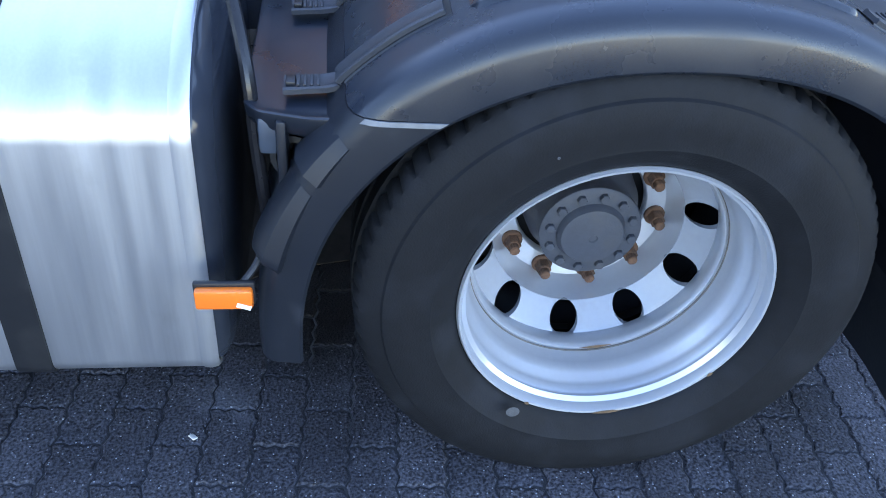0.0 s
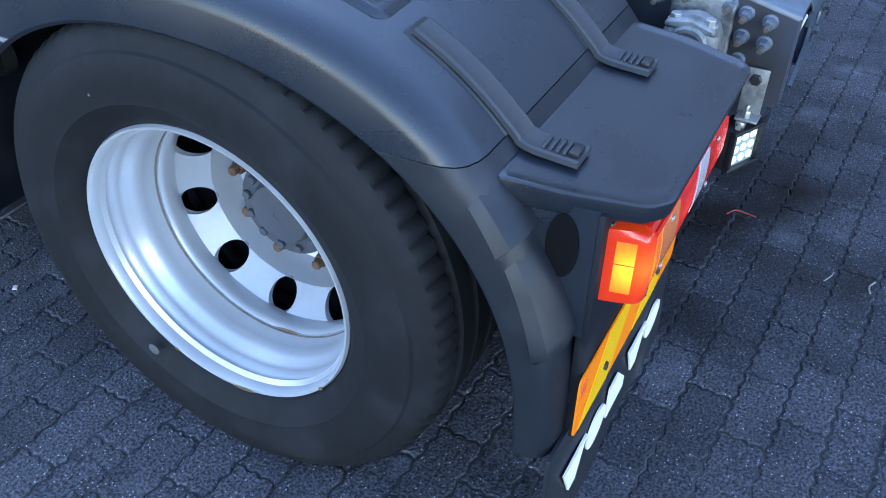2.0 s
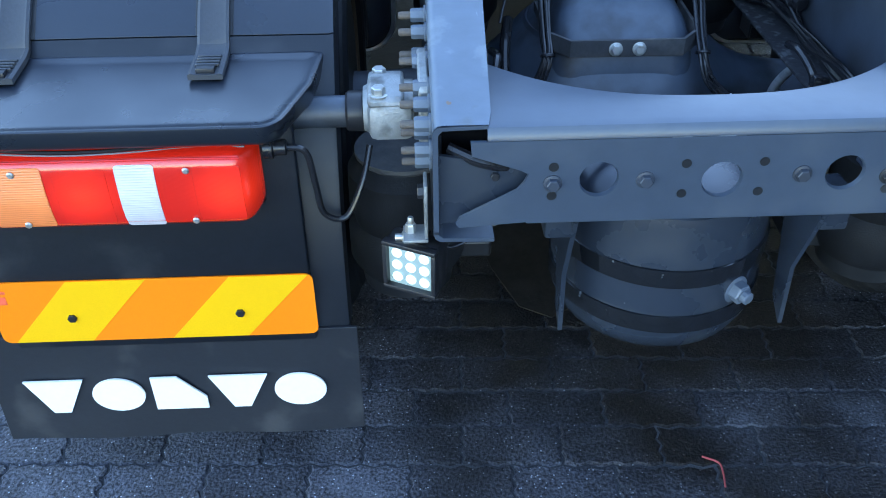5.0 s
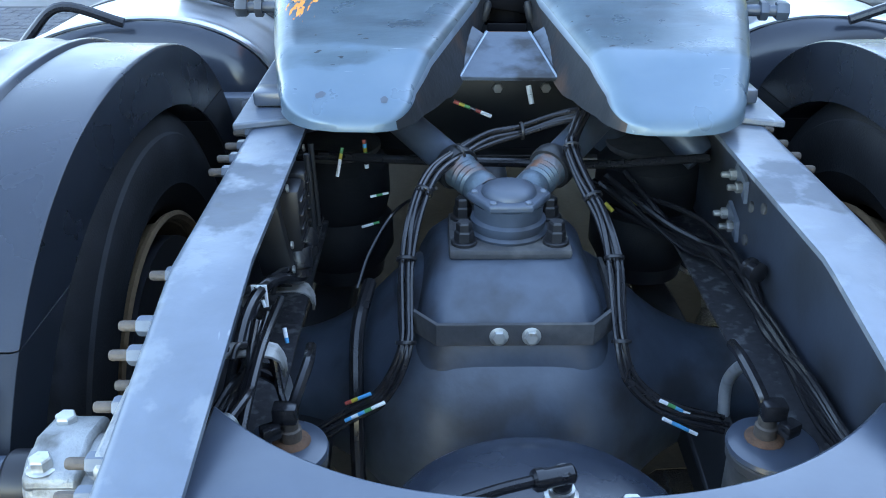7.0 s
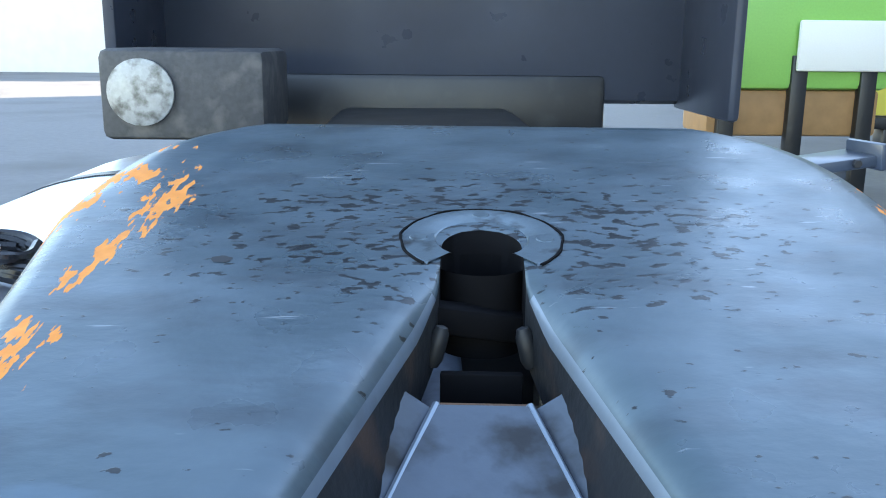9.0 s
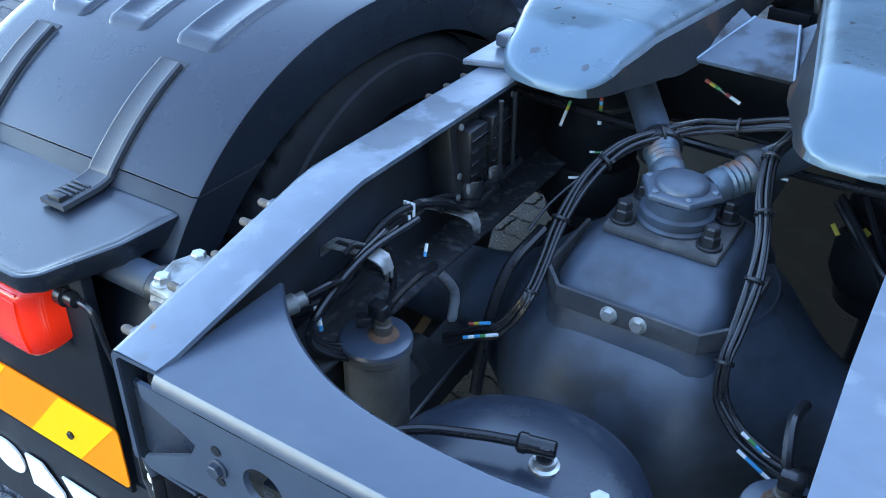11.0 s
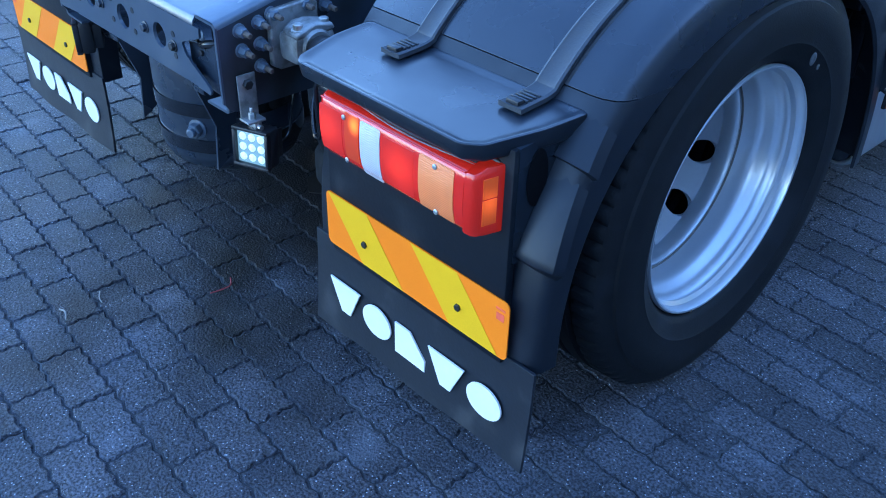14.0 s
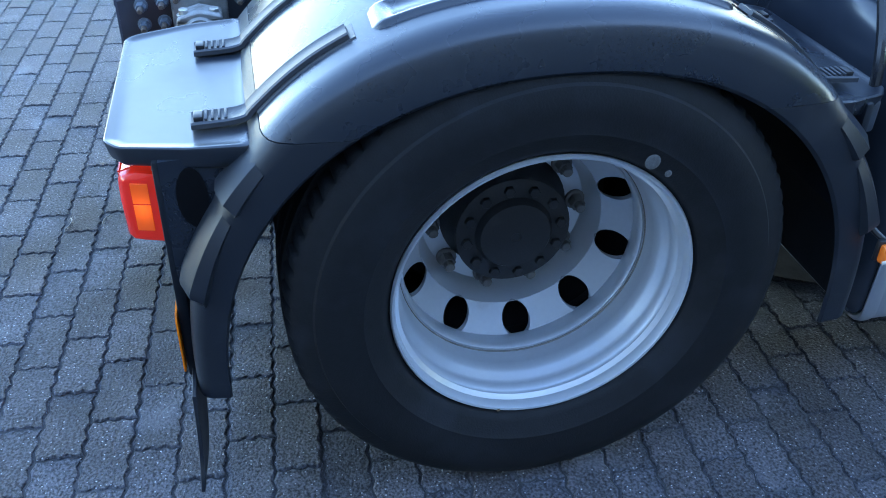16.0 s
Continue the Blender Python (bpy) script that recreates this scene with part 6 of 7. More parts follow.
    # Throat walls painted black for shade as well.
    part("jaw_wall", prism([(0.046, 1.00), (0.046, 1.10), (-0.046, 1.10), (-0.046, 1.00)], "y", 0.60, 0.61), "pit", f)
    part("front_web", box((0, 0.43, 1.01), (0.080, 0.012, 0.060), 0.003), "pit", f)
    for x, y, r in ((-0.268, 0.505, 0.010), (-0.306, 0.005, 0.008), (-0.202, -0.005, 0.007)):
        b = bmesh.new()
        vs = []
        for k in range(14):
            t = 2 * math.pi * k / 14
            q = r * (1 + 0.15 * math.sin(2 * t + x * 40) + 0.1 * math.sin(5 * t))
            xx, yy = x + q * math.cos(t), y + q * math.sin(t)
            vs.append(b.verts.new((xx, yy, fw_z(yy) + 0.0006)))
        b.faces.new(vs)
        part("dark_spot", b, "black" if y > 0.1 else "axle", plate, "dark greasy spot")
    # the plate is turned slightly to fit the camera's view
    view_turn = -0.055
    f.rotation_euler = (0, 0, view_turn)
    f.location = (-0.4 * math.sin(view_turn), 0.4 * math.cos(view_turn), 0.96)
    return f


fifth_wheel()
for s in (-1, 1):
    out = [(s * 0.452, 0.02), (s * 0.340, 0.06), (s * 0.325, 0.09), (s * 0.325, 1.05), (s * 0.452, 1.05)]
    b = prism(out, "z", 0.9555, 0.9675)
    soften(single("mounting_plate", b, "chassis_worn", "flat steel mounting plate on the rail", "plate", "mounting plates", at=(s * 0.4, 0.3, 0.9555)), 0.003)
    single("plate_clamp", box((s * 0.398, 0.135, 0.982), (0.07, 0.055, 0.026), 0.006), "chassis", "small painted steel stop block on the plate", "block", "stop blocks", at=(s * 0.398, 0.135, 0.969))


# ---- fuel tanks, side markers ----
def fuel_tank(s, label):
    f = thing("fuel_tank", label, "fuel tank", (s * 0.86, 1.6, 0.28), "fuel tanks")
    # flat sides and bottom under a broad domed top
    out = []
    for k in range(25):
        a = math.pi * k / 24
        out.append((0.80 + (0.405 if a < math.pi / 2 else 0.30) * math.cos(a), 0.80 + 0.187 * math.sin(a)))
    for cx, cz, a0, r in ((0.60, 0.375, 180, 0.10), (1.160, 0.320, 270, 0.045)):
        for k in range(9):
            a = radians(a0 + 90 * k / 8)
            out.append((cx + r * math.cos(a), cz + r * math.sin(a)))
    part("shell", prism([(s * x, z) for x, z in out], "y", 0.800, 2.5), "alu", f, "brushed aluminium shell")
    m = [((x - 0.852) * 0.965 + 0.852, (z - 0.63) * 0.975 + 0.63) for x, z in out]
    end = bmesh.new()
    rings = []
    for k, (y, sc) in enumerate(((0.780, 1.0), (0.766, 0.995), (0.754, 0.965), (0.740, 0.90), (0.730, 0.78), (0.725, 0.55))):
        rings.append([end.verts.new((s * ((x - 0.852) * sc + 0.852), y, (z - 0.63) * sc + 0.63)) for x, z in m])
    for a, c in zip(rings, rings[1:]):
        for i in range(len(a)):
            end.faces.new((a[i], a[(i + 1) % len(a)], c[(i + 1) % len(a)], c[i]))
    end.faces.new(rings[-1])
    part("end_cap", end, "tank_end", f, "dark rounded end")
    bead = bmesh.new()
    rr = [[bead.verts.new((s * ((x - 0.852) * q + 0.852), y, (z - 0.63) * q + 0.63)) for x, z in out] for y, q in ((0.770, 0.975), (0.768, 0.990), (0.773, 1.001), (0.785, 1.007), (0.797, 1.005), (0.803, 0.999))]
    for a, c in zip(rr, rr[1:]):
        for i in range(len(a)):
            bead.faces.new((a[i], a[(i + 1) % len(a)], c[(i + 1) % len(a)], c[i]))
    part("weld_bead", bead, "alu", f)
    for y in (1.115, 2.05):
        st = bmesh.new()
        rr = [[st.verts.new((s * ((x - 0.852) * q + 0.852), yy, (z - 0.63) * q + 0.63)) for x, z in out] for yy, q in ((y - 0.035, 1.001), (y - 0.033, 1.012), (y + 0.033, 1.012), (y + 0.035, 1.001))]
        for a, c in zip(rr, rr[1:]):
            for i in range(len(a)):
                st.faces.new((a[i], a[(i + 1) % len(a)], c[(i + 1) % len(a)], c[i]))
        part("tank_strap", st, "black", f, "black retaining strap")
    return f


fuel_tank(-1, "brushed aluminium fuel tank ahead of the fender")
fuel_tank(1, "aluminium tank ahead of the clean wheel's fender")
for s in (-1, 1):
    f = thing("side_marker", "amber side marker lamp with chipped corner on bracket", "lamp", (s * 1.27, 0.73, 0.545), "side markers")
    part("lens", box((s * 1.281, 0.731, 0.543), (0.018, 0.100, 0.042), 0.006), "lens_amber", f, "amber lens")
    part("backing", box((s * 1.268, 0.731, 0.545), (0.012, 0.106, 0.050), 0.004), "lamp_black", f)
    part("chip", box((s * 1.2895, 0.697, 0.530), (0.002, 0.026, 0.010), 0.0006, (20, 0, 0)), "white", f, "pale chipped corner")
    part("arm", tube([(s * 1.262, 0.70, 0.56), (s * 1.235, 0.675, 0.585), (s * 1.20, 0.66, 0.62), (s * 1.15, 0.65, 0.66)], 0.007, 8), "lamp_black", f)
    single("corrugated_hose", tube([(s * 1.14, 0.66, 0.60), (s * 1.13, 0.672, 0.75), (s * 1.11, 0.68, 0.88), (s * 1.05, 0.70, 0.97), (s * 0.98, 0.72, 1.02), (s * 0.85, 0.73, 0.98)], 0.012, 10), "cable",
           "black corrugated hose beside the tank end", "hose", "hoses", at=(s * 1.12, 0.67, 0.6))
    f = thing("fender_bracket", "dark steel bracket between tank and fender", "bracket", (s * 0.75, 0.62, 0.7), "front brackets")
    part("beam", box((s * 0.80, 0.64, 0.80), (0.74, 0.05, 0.07), 0.008), "axle", f)
    part("socket", lathe([(0.045, 0), (0.045, 0.03), (0.034, 0.032), (0.030, 0.01), (0.0, 0.01)], (s * 1.12, 0.60, 0.745), (s, 0.2, 0), 24), "black", f)



# ---- cables and clutter between the rails ----
def bundle(name, paths, label, ties=(), r=0.0045):
    f = thing(name, label, "cable bundle", tuple(paths[0][0]), "cable bundles")
    for p in paths:
        part("cable", tube(p, r, 8, 7), "cable", f)
    for c, d in ties:
        part("cable_tie", lathe([(0.0155, 0), (0.0165, 0.001), (0.0165, 0.005), (0.0155, 0.006)], c, d, 14, None, True), "lamp_black", f, "black cable tie")
    return f


def fan(base, spread, seed):
    """Several runs side by side along one course."""
    rnd = random.Random(seed)
    runs = []
    for k in range(5):
        off = Vector((spread * math.cos(k * 1.256), spread * math.sin(k * 1.256) * 0.5, spread * math.sin(k * 1.256)))
        runs.append([tuple(Vector(p) + off + Vector([rnd.uniform(-0.002, 0.002) for _ in range(3)])) for p in base])
    return runs


LEFT_RUN = [(0.150, 0.160, 0.940), (0.095, 0.170, 0.925), (0.031, 0.159, 0.907), (-0.030, 0.140, 0.898), (-0.082, 0.098, 0.886), (-0.128, 0.030, 0.872), (-0.155, -0.045, 0.838), (-0.168, -0.110, 0.780), (-0.168, -0.165, 0.720), (-0.168, -0.205, 0.685), (-0.185, -0.228, 0.640), (-0.215, -0.240, 0.606), (-0.250, -0.245, 0.585), (-0.300, -0.255, 0.560)]
RIGHT_RUN = [(0.145, 0.160, 0.945), (0.122, 0.110, 0.915), (0.113, 0.074, 0.900), (0.128, 0.010, 0.868), (0.150, -0.050, 0.830), (0.163, -0.110, 0.780), (0.165, -0.165, 0.720), (0.165, -0.205, 0.685), (0.178, -0.228, 0.640), (0.215, -0.245, 0.606), (0.255, -0.255, 0.588), (0.320, -0.265, 0.575)]
bundle("cable_bundle", fan(LEFT_RUN, 0.0085, 1), "bundle of black cables tied along the axle housing", [((0.031, 0.156, 0.907), (1, 0.1, 0.1)), ((-0.082, 0.096, 0.886), (0.8, 0.6, 0.2)), ((-0.142, -0.01, 0.856), (0.4, 0.8, 0.4)), ((-0.168, -0.110, 0.782), (0, 0.6, 0.7)), ((-0.168, -0.205, 0.686), (0, 0.5, 0.8))])
bundle("cable_bundle", fan(RIGHT_RUN, 0.0085, 2), "bundle of black cables tied along the axle housing", [((0.113, 0.074, 0.901), (0, 0.8, 0.4)), ((0.140, -0.02, 0.850), (-0.3, 0.7, 0.5)), ((0.163, -0.110, 0.782), (0, 0.6, 0.7)), ((0.165, -0.205, 0.686), (0, 0.5, 0.8))])


def tape_tag(a, b, colours, r=0.0062):
    """A cable end with coloured marking tape."""
    a, b = Vector(a), Vector(b)
    f = thing("marking_tape", "cable end wrapped in coloured marking tape", "marking tape", tuple(a), "marking tapes")
    n = len(colours)
    for i, c in enumerate(colours):
        p, q = a + (b - a) * (i / n), a + (b - a) * ((i + 0.96) / n)
        part("tape_ring", rod(p, q, r * 0.50, 10), c, f)


tape_tag((-0.262, -0.243, 0.603), (-0.222, -0.240, 0.620), ("tag_red", "tag_yellow", "tag_blue", "tag_blue"))
tape_tag((-0.262, -0.262, 0.585), (-0.200, -0.252, 0.612), ("tag_blue", "tag", "tag_blue", "tag_green", "tag", "tag"))
tape_tag((0.222, -0.252, 0.612), (0.270, -0.256, 0.588), ("tag", "tag_green", "tag_blue", "tag"))
tape_tag((0.225, -0.268, 0.590), (0.280, -0.272, 0.562), ("tag", "tag_blue", "tag_blue", "tag"))
tape_tag((-0.258, 0.242, 0.862), (-0.254, 0.236, 0.806), ("tag_red", "tag_blue", "tag_yellow", "tag_green", "rust", "cable", "tag"), 0.0085)
tape_tag((-0.292, 0.170, 0.872), (-0.302, 0.152, 0.822), ("tag_green", "tag_yellow", "tag", "tag", "tag"), 0.0065)
tape_tag((-0.085, 0.335, 0.908), (-0.010, 0.330, 0.878), ("tag_red", "tag_yellow", "tag_green", "cable", "tag_red", "tag", "tag"), 0.0075)
tape_tag((-0.245, 0.18, 0.770), (-0.210, 0.18, 0.778), ("tag", "tag_green", "tag"), 0.005)
tape_tag((-0.258, 0.12, 0.735), (-0.225, 0.12, 0.745), ("tag", "tag", "tag_green"), 0.005)
tape_tag((0.07, 0.42, 0.915), (0.078, 0.41, 0.878), ("tag", "tag"), 0.011)
tape_tag((0.216, 0.26, 0.720), (0.232, 0.25, 0.705), ("tag_yellow",), 0.009)
tape_tag((0.268, 0.266, 0.724), (0.282, 0.262, 0.716), ("tag_yellow",), 0.010)
tape_tag((0.06, 0.20, 0.815), (0.13, 0.20, 0.812), ("tag_yellow", "tag", "cable", "rust", "tag"), 0.006)
tape_tag((0.385, -0.285, 0.66), (0.388, -0.30, 0.63), ("tag", "tag"), 0.006)
tape_tag((-0.366, -0.522, 0.768), (-0.362, -0.520, 0.725), ("tag", "tag_blue", "tag", "tag_blue"), 0.0085)
tape_tag((-0.341, -0.262, 0.752), (-0.336, -0.276, 0.735), ("tag", "tag", "tag_blue"), 0.006)
tape_tag((-0.372, -0.275, 0.83), (-0.360, -0.285, 0.80), ("tag", "cable", "tag"), 0.005)
single("cross_hose", tube([(-0.42, 0.18, 0.86), (-0.2, 0.22, 0.83), (0.0, 0.24, 0.815), (0.2, 0.24, 0.81), (0.40, 0.22, 0.83)], 0.009, 10), "cable", "black hose running across between the rails", "hose", at=(0, 0.24, 0.81))
single("loose_wire", tube([(-0.12, -0.02, 0.87), (-0.19, 0.05, 0.80), (-0.235, 0.0, 0.745), (-0.255, -0.05, 0.70)], 0.003, 6), "cable", "single thin wire leaving the cable bundle", "cable", at=(-0.2, 0, 0.78))
rnd = random.Random(3)
for k in range(9):
    y0 = rnd.uniform(0.05, 0.5)
    pts = [(0.22 + rnd.uniform(-0.02, 0.05), 0.28 + rnd.uniform(-0.06, 0.1), 0.72 + rnd.uniform(-0.03, 0.06)), (0.335 + rnd.uniform(-0.025, 0.02), 0.17 + rnd.uniform(-0.05, 0.05), 0.715 + rnd.uniform(-0.03, 0.04)),
           (0.388 + rnd.uniform(-0.02, 0.015), 0.03 + rnd.uniform(-0.04, 0.04), 0.71 + rnd.uniform(-0.02, 0.03)), (0.402 + rnd.uniform(-0.010, 0.008), -0.17, 0.692 + rnd.uniform(-0.012, 0.02)), (0.400, -0.36 + rnd.uniform(-0.05, 0.05), 0.70 + rnd.uniform(-0.03, 0.02)), (0.405, -0.58, 0.70 + rnd.uniform(-0.02, 0.02))]
    single("rail_cable", tube(pts, rnd.choice((0.0035, 0.005, 0.007)), 8), "cable", "black cable lying along the inside of the rail", "cable", "rail cables", at=pts[2])
for k in range(6):
    pts = [(-0.405, -0.58, 0.72 + 0.01 * k), (-0.385 + 0.004 * k, -0.45, 0.76), (-0.375, -0.33 + 0.01 * k, 0.80 + rnd.uniform(-0.01, 0.02)), (-0.36 + rnd.uniform(-0.01, 0.01), -0.22, 0.81), (-0.33, -0.12, 0.78 + rnd.uniform(-0.02, 0.02)), (-0.32, 0.02, 0.80)]
    single("rail_cable", tube(pts, rnd.choice((0.004, 0.006, 0.008)), 8), "cable", "black cable lying along the inside of the rail", "cable", "rail cables", at=pts[2])
for k in range(4):
    pts = [(-0.400, -0.50, 0.70 + 0.02 * k), (-0.37, -0.42, 0.78), (-0.345, -0.36, 0.79 - 0.02 * k), (-0.33, -0.38, 0.72), (-0.315, -0.42, 0.69)]
    single("looped_cable", tube(pts, 0.005, 8), "cable", "black cable looping down to the damper can", "cable", "looped cables", at=pts[2])
# cable brackets on the inside of the left rail
def cable_bracket(y, z, turn):
    """A bent strap with two slots, curled down over the cables at its free end."""
    f = thing("cable_bracket", "dull steel cable bracket with slots on the rail", "bracket", (-0.42, y, z), "cable brackets")
    pts = [(-0.420, z - 0.020), (-0.419, z - 0.004), (-0.412, z), (-0.385, z + 0.001), (-0.360, z), (-0.340, z - 0.002), (-0.326, z - 0.008), (-0.319, z - 0.018), (-0.316, z - 0.030)]
    bm = bmesh.new()
    rows = []
    for k, (x, zz) in enumerate(pts):
        w = 0.0165 if k < 7 else 0.0125
        rows.append([bm.verts.new((x, y + q * w + turn * (x + 0.42), zz)) for q in (-1, 1)])
    for a, c in zip(rows, rows[1:]):
        bm.faces.new((a[0], a[1], c[1], c[0]))
    thicken(part("strap", bm, "dull_zinc", f), 0.004, 0)
    # Black bars laid on the strap for the shade in its slots.
    for x in (-0.392, -0.358):
        part("slot", box((x, y + turn * (x + 0.42), z + 0.0030), (0.024, 0.010, 0.002), 0.0005), "black", f)
    part("clip", tube([(-0.372, y - 0.014, z + 0.002), (-0.368, y, z + 0.012), (-0.360, y + 0.016, z + 0.002)], 0.004, 8), "lamp_black", f)
    part("tooth", box((-0.316, y - 0.006 + turn * 0.106, z - 0.037), (0.004, 0.006, 0.014), 0.001), "dull_zinc", f)
    part("tooth", box((-0.316, y + 0.006 + turn * 0.106, z - 0.037), (0.004, 0.006, 0.014), 0.001), "dull_zinc", f)


cable_bracket(-0.427, 0.815, 0.20)
cable_bracket(-0.158, 0.756, 0.22)
f = thing("plug_connector", "pale grey plug connector on a cable by the rail", "connector", (-0.365, -0.585, 0.80), "")
part("plug", lathe([(0.010, 0), (0.015, 0.003), (0.015, 0.030), (0.011, 0.033), (0.011, 0.046), (0.006, 0.048)], (-0.372, -0.600, 0.806), (0.5, 0.8, 0.25), 14), "cast", f)
part("cable", tube([(-0.350, -0.564, 0.818), (-0.338, -0.52, 0.82), (-0.345, -0.47, 0.80), (-0.352, -0.44, 0.815), (-0.358, -0.36, 0.822)], 0.005, 8), "cable", f, "black cable")
for k in range(4):
    loop = [(-0.352 + 0.006 * k, -0.36 + 0.02 * k, 0.822), (-0.350 + 0.004 * k, -0.44, 0.812 + 0.004 * k), (-0.362 + 0.005 * k, -0.51 - 0.010 * k, 0.775), (-0.372 + 0.006 * k, -0.530 - 0.008 * k, 0.725), (-0.366 + 0.008 * k, -0.50, 0.685 - 0.006 * k), (-0.345 + 0.01 * k, -0.46, 0.668 - 0.004 * k)]
    single("looped_cable", tube(loop, (0.0035, 0.005, 0.0042, 0.006)[k], 8), "cable", "black cable looping down to the damper can", "cable", "looped cables", at=loop[2])
f = thing("wire_clip", "bright bent wire clip among the cables", "clip", (-0.369, -0.273, 0.80))
part("wire", tube([(-0.378, -0.273, 0.795), (-0.378, -0.273, 0.828), (-0.360, -0.273, 0.828), (-0.360, -0.273, 0.795)], 0.0028, 6, 1), "tag", f)

# valve block on the inside of the left rail
f = thing("valve_block", "dark valve block with bright screws inside the rail", "valve", (-0.36, -0.06, 0.80))
part("base", box((-0.372, -0.075, 0.868), (0.05, 0.20, 0.155), 0.006, (0, -8, 0)), "black", f)
for k in range(2):
    part("solenoid", box((-0.338, -0.128 + 0.075 * k, 0.872), (0.030, 0.058, 0.100), 0.005), "lamp_black", f)
    for q in range(4):
        part("fin", box((-0.322, -0.128 + 0.075 * k, 0.838 + 0.022 * q), (0.006, 0.054, 0.004), 0.001), "cable", f)
    part("port", lathe([(0.022, 0), (0.024, 0.004), (0.024, 0.030), (0.020, 0.034), (0.020, 0.046), (0.015, 0.048)], (-0.338, -0.128 + 0.075 * k, 0.818), (0.1, -0.2, -1), 16), "cable", f)
    part("pipe", rod((-0.318, -0.060 + 0.050 * k, 0.80), (-0.322, -0.060 + 0.050 * k, 0.945), 0.005, 8), "black", f)
for y, z in ((-0.168, 0.932), (-0.168, 0.84), (-0.10, 0.80), (-0.17, 0.80), (-0.04, 0.80), (0.01, 0.93)):
    part("screw", lathe([(0.006, 0), (0.006, 0.003), (0, 0.004)], (-0.338, y, z), (1, 0, 0.1), 10), "zinc", f)

# bolted angle brackets on the inside of the right rail
for y, z in ((0.088, 0.835), (0.103, 0.753)):
    f = thing("angle_bracket", "zinc-plated angle bracket with two bolts on rail", "bracket", (0.41, y, z), "angle brackets")
    part("plate", prism([(y - 0.040, z - 0.026), (y - 0.034, z + 0.012), (y + 0.020, z + 0.030), (y + 0.030, z + 0.010)], "x", 0.414, 0.421), "bolt_blue", f)
    for d, h in ((0.020, 0.005), (-0.018, -0.004)):
        part("bolt", hexnut((0.414, y + d, z + h), (-1, 0, 0), 0.0105, 0.011, None, 0.014, 0.006), "cast", f)
for y, z in ((0.026, 0.813), (-0.030, 0.834), (0.030, 0.748)):
    single("web_rivet", lathe([(0.010, 0), (0.010, 0.004), (0.006, 0.006), (0, 0.006)], (0.4218, y, z), (-1, 0, 0), 14), "grime", "small dull rivet on the rail's inner side", "rivet", "web rivets", at=(0.42, y, z))
single("pipe_coupling", lathe([(0.0, 0), (0.013, 0.001), (0.018, 0.004), (0.018, 0.012), (0.015, 0.014), (0.015, 0.022), (0.018, 0.024), (0.018, 0.030)], (0.402, -0.108, 0.752), (-0.35, 0.93, 0.0), 20), "cable", "black pipe coupling on the rail's inner side", "coupling", at=(0.398, -0.112, 0.747))
single("curved_duct", tube([(0.41, 0.30, 0.80), (0.34, 0.36, 0.86), (0.27, 0.42, 0.85), (0.24, 0.46, 0.78)], 0.035, 16), "axle", "dark curved pipe beside the chassis rail", "pipe", at=(0.34, 0.36, 0.86))
f = thing("crossbeam", "dark pressed crossbeam between the rails", "crossbeam", (0, 0.62, 0.70), "crossbeams")
part("web", box((0, 0.62, 0.80), (0.82, 0.012, 0.20), 0.004), "black", f)
for z in (0.703, 0.897):
    part("flange", box((0, 0.62, z), (0.82, 0.10, 0.010), 0.003), "black", f)
for x in (-0.34, 0.34):
    part("end_plate", box((x, 0.605, 0.80), (0.10, 0.010, 0.16), 0.004), "tank_paint", f)
for x in (-0.12, 0.02, 0.13):
    single("beam_bolt", hexnut((x, 0.614, 0.855), (0, -1, 0), 0.012, 0.010), "zinc", "zinc-plated bolt on the dark crossbeam", "bolt", "beam bolts", at=(x, 0.57, 0.885))

# cable heaps lying on the tank tops
def tank_z(x):
    return 0.80 + 0.187 * math.sqrt(max(0.0, 1 - ((abs(x) - 0.80) / (0.405 if abs(x) > 0.80 else 0.30)) ** 2))


for s in (-1, 1):
    f = thing("coiled_cable", "coiled black cable lying on the tank top", "cable", (s * 0.70, 1.02, tank_z(0.70)), "tank cables")
    heap = random.Random(11 + s)
    for k in range(6):
        loop = []
        for q in range(9):
            a = 2 * math.pi * q / 8 + 0.5 * k
            x = 0.70 + (0.085 - 0.006 * k) * math.cos(a) + heap.uniform(-0.006, 0.006)
            y = 1.02 + (0.045 + 0.004 * k) * math.sin(a) + heap.uniform(-0.006, 0.006)
            loop.append((s * x, y, tank_z(x) + 0.011 + 0.007 * k + heap.uniform(0, 0.006)))
        part("cable", tube(loop, 0.009, 8, 4), "cable", f)
    part("connector", box((s * 0.765, 1.00, tank_z(0.765) + 0.045), (0.060, 0.028, 0.028), 0.006, (0, 0, 25)), "lamp_black", f)
    part("tape", rod((s * 0.690, 0.975, tank_z(0.69) + 0.055), (s * 0.715, 0.985, tank_z(0.71) + 0.058), 0.012, 10), "tag", f)

# ---- front of the chassis, cab back and surroundings ----
f = thing("cab", "dark painted cab rear wall behind the chassis", "cab", (0, 3.6, 0.9))
part("body", box((0, 4.72, 2.47), (2.40, 2.20, 2.80), 0.06), "cab", f)
part("lower_panel", box((0, 3.70, 1.02), (1.60, 0.20, 0.36), 0.03), "black", f)
for s in (-1, 1):
    part("side_fairing", box((s * 1.16, 3.35, 2.2), (0.05, 0.75, 2.3), 0.02), "cab", f)
f = thing("silencer_box", "dark silencer box behind the cab", "silencer", (-0.85, 2.75, 0.95))
part("box", box((-0.82, 2.9, 1.16), (0.55, 0.55, 0.30), 0.03), "grime", f)
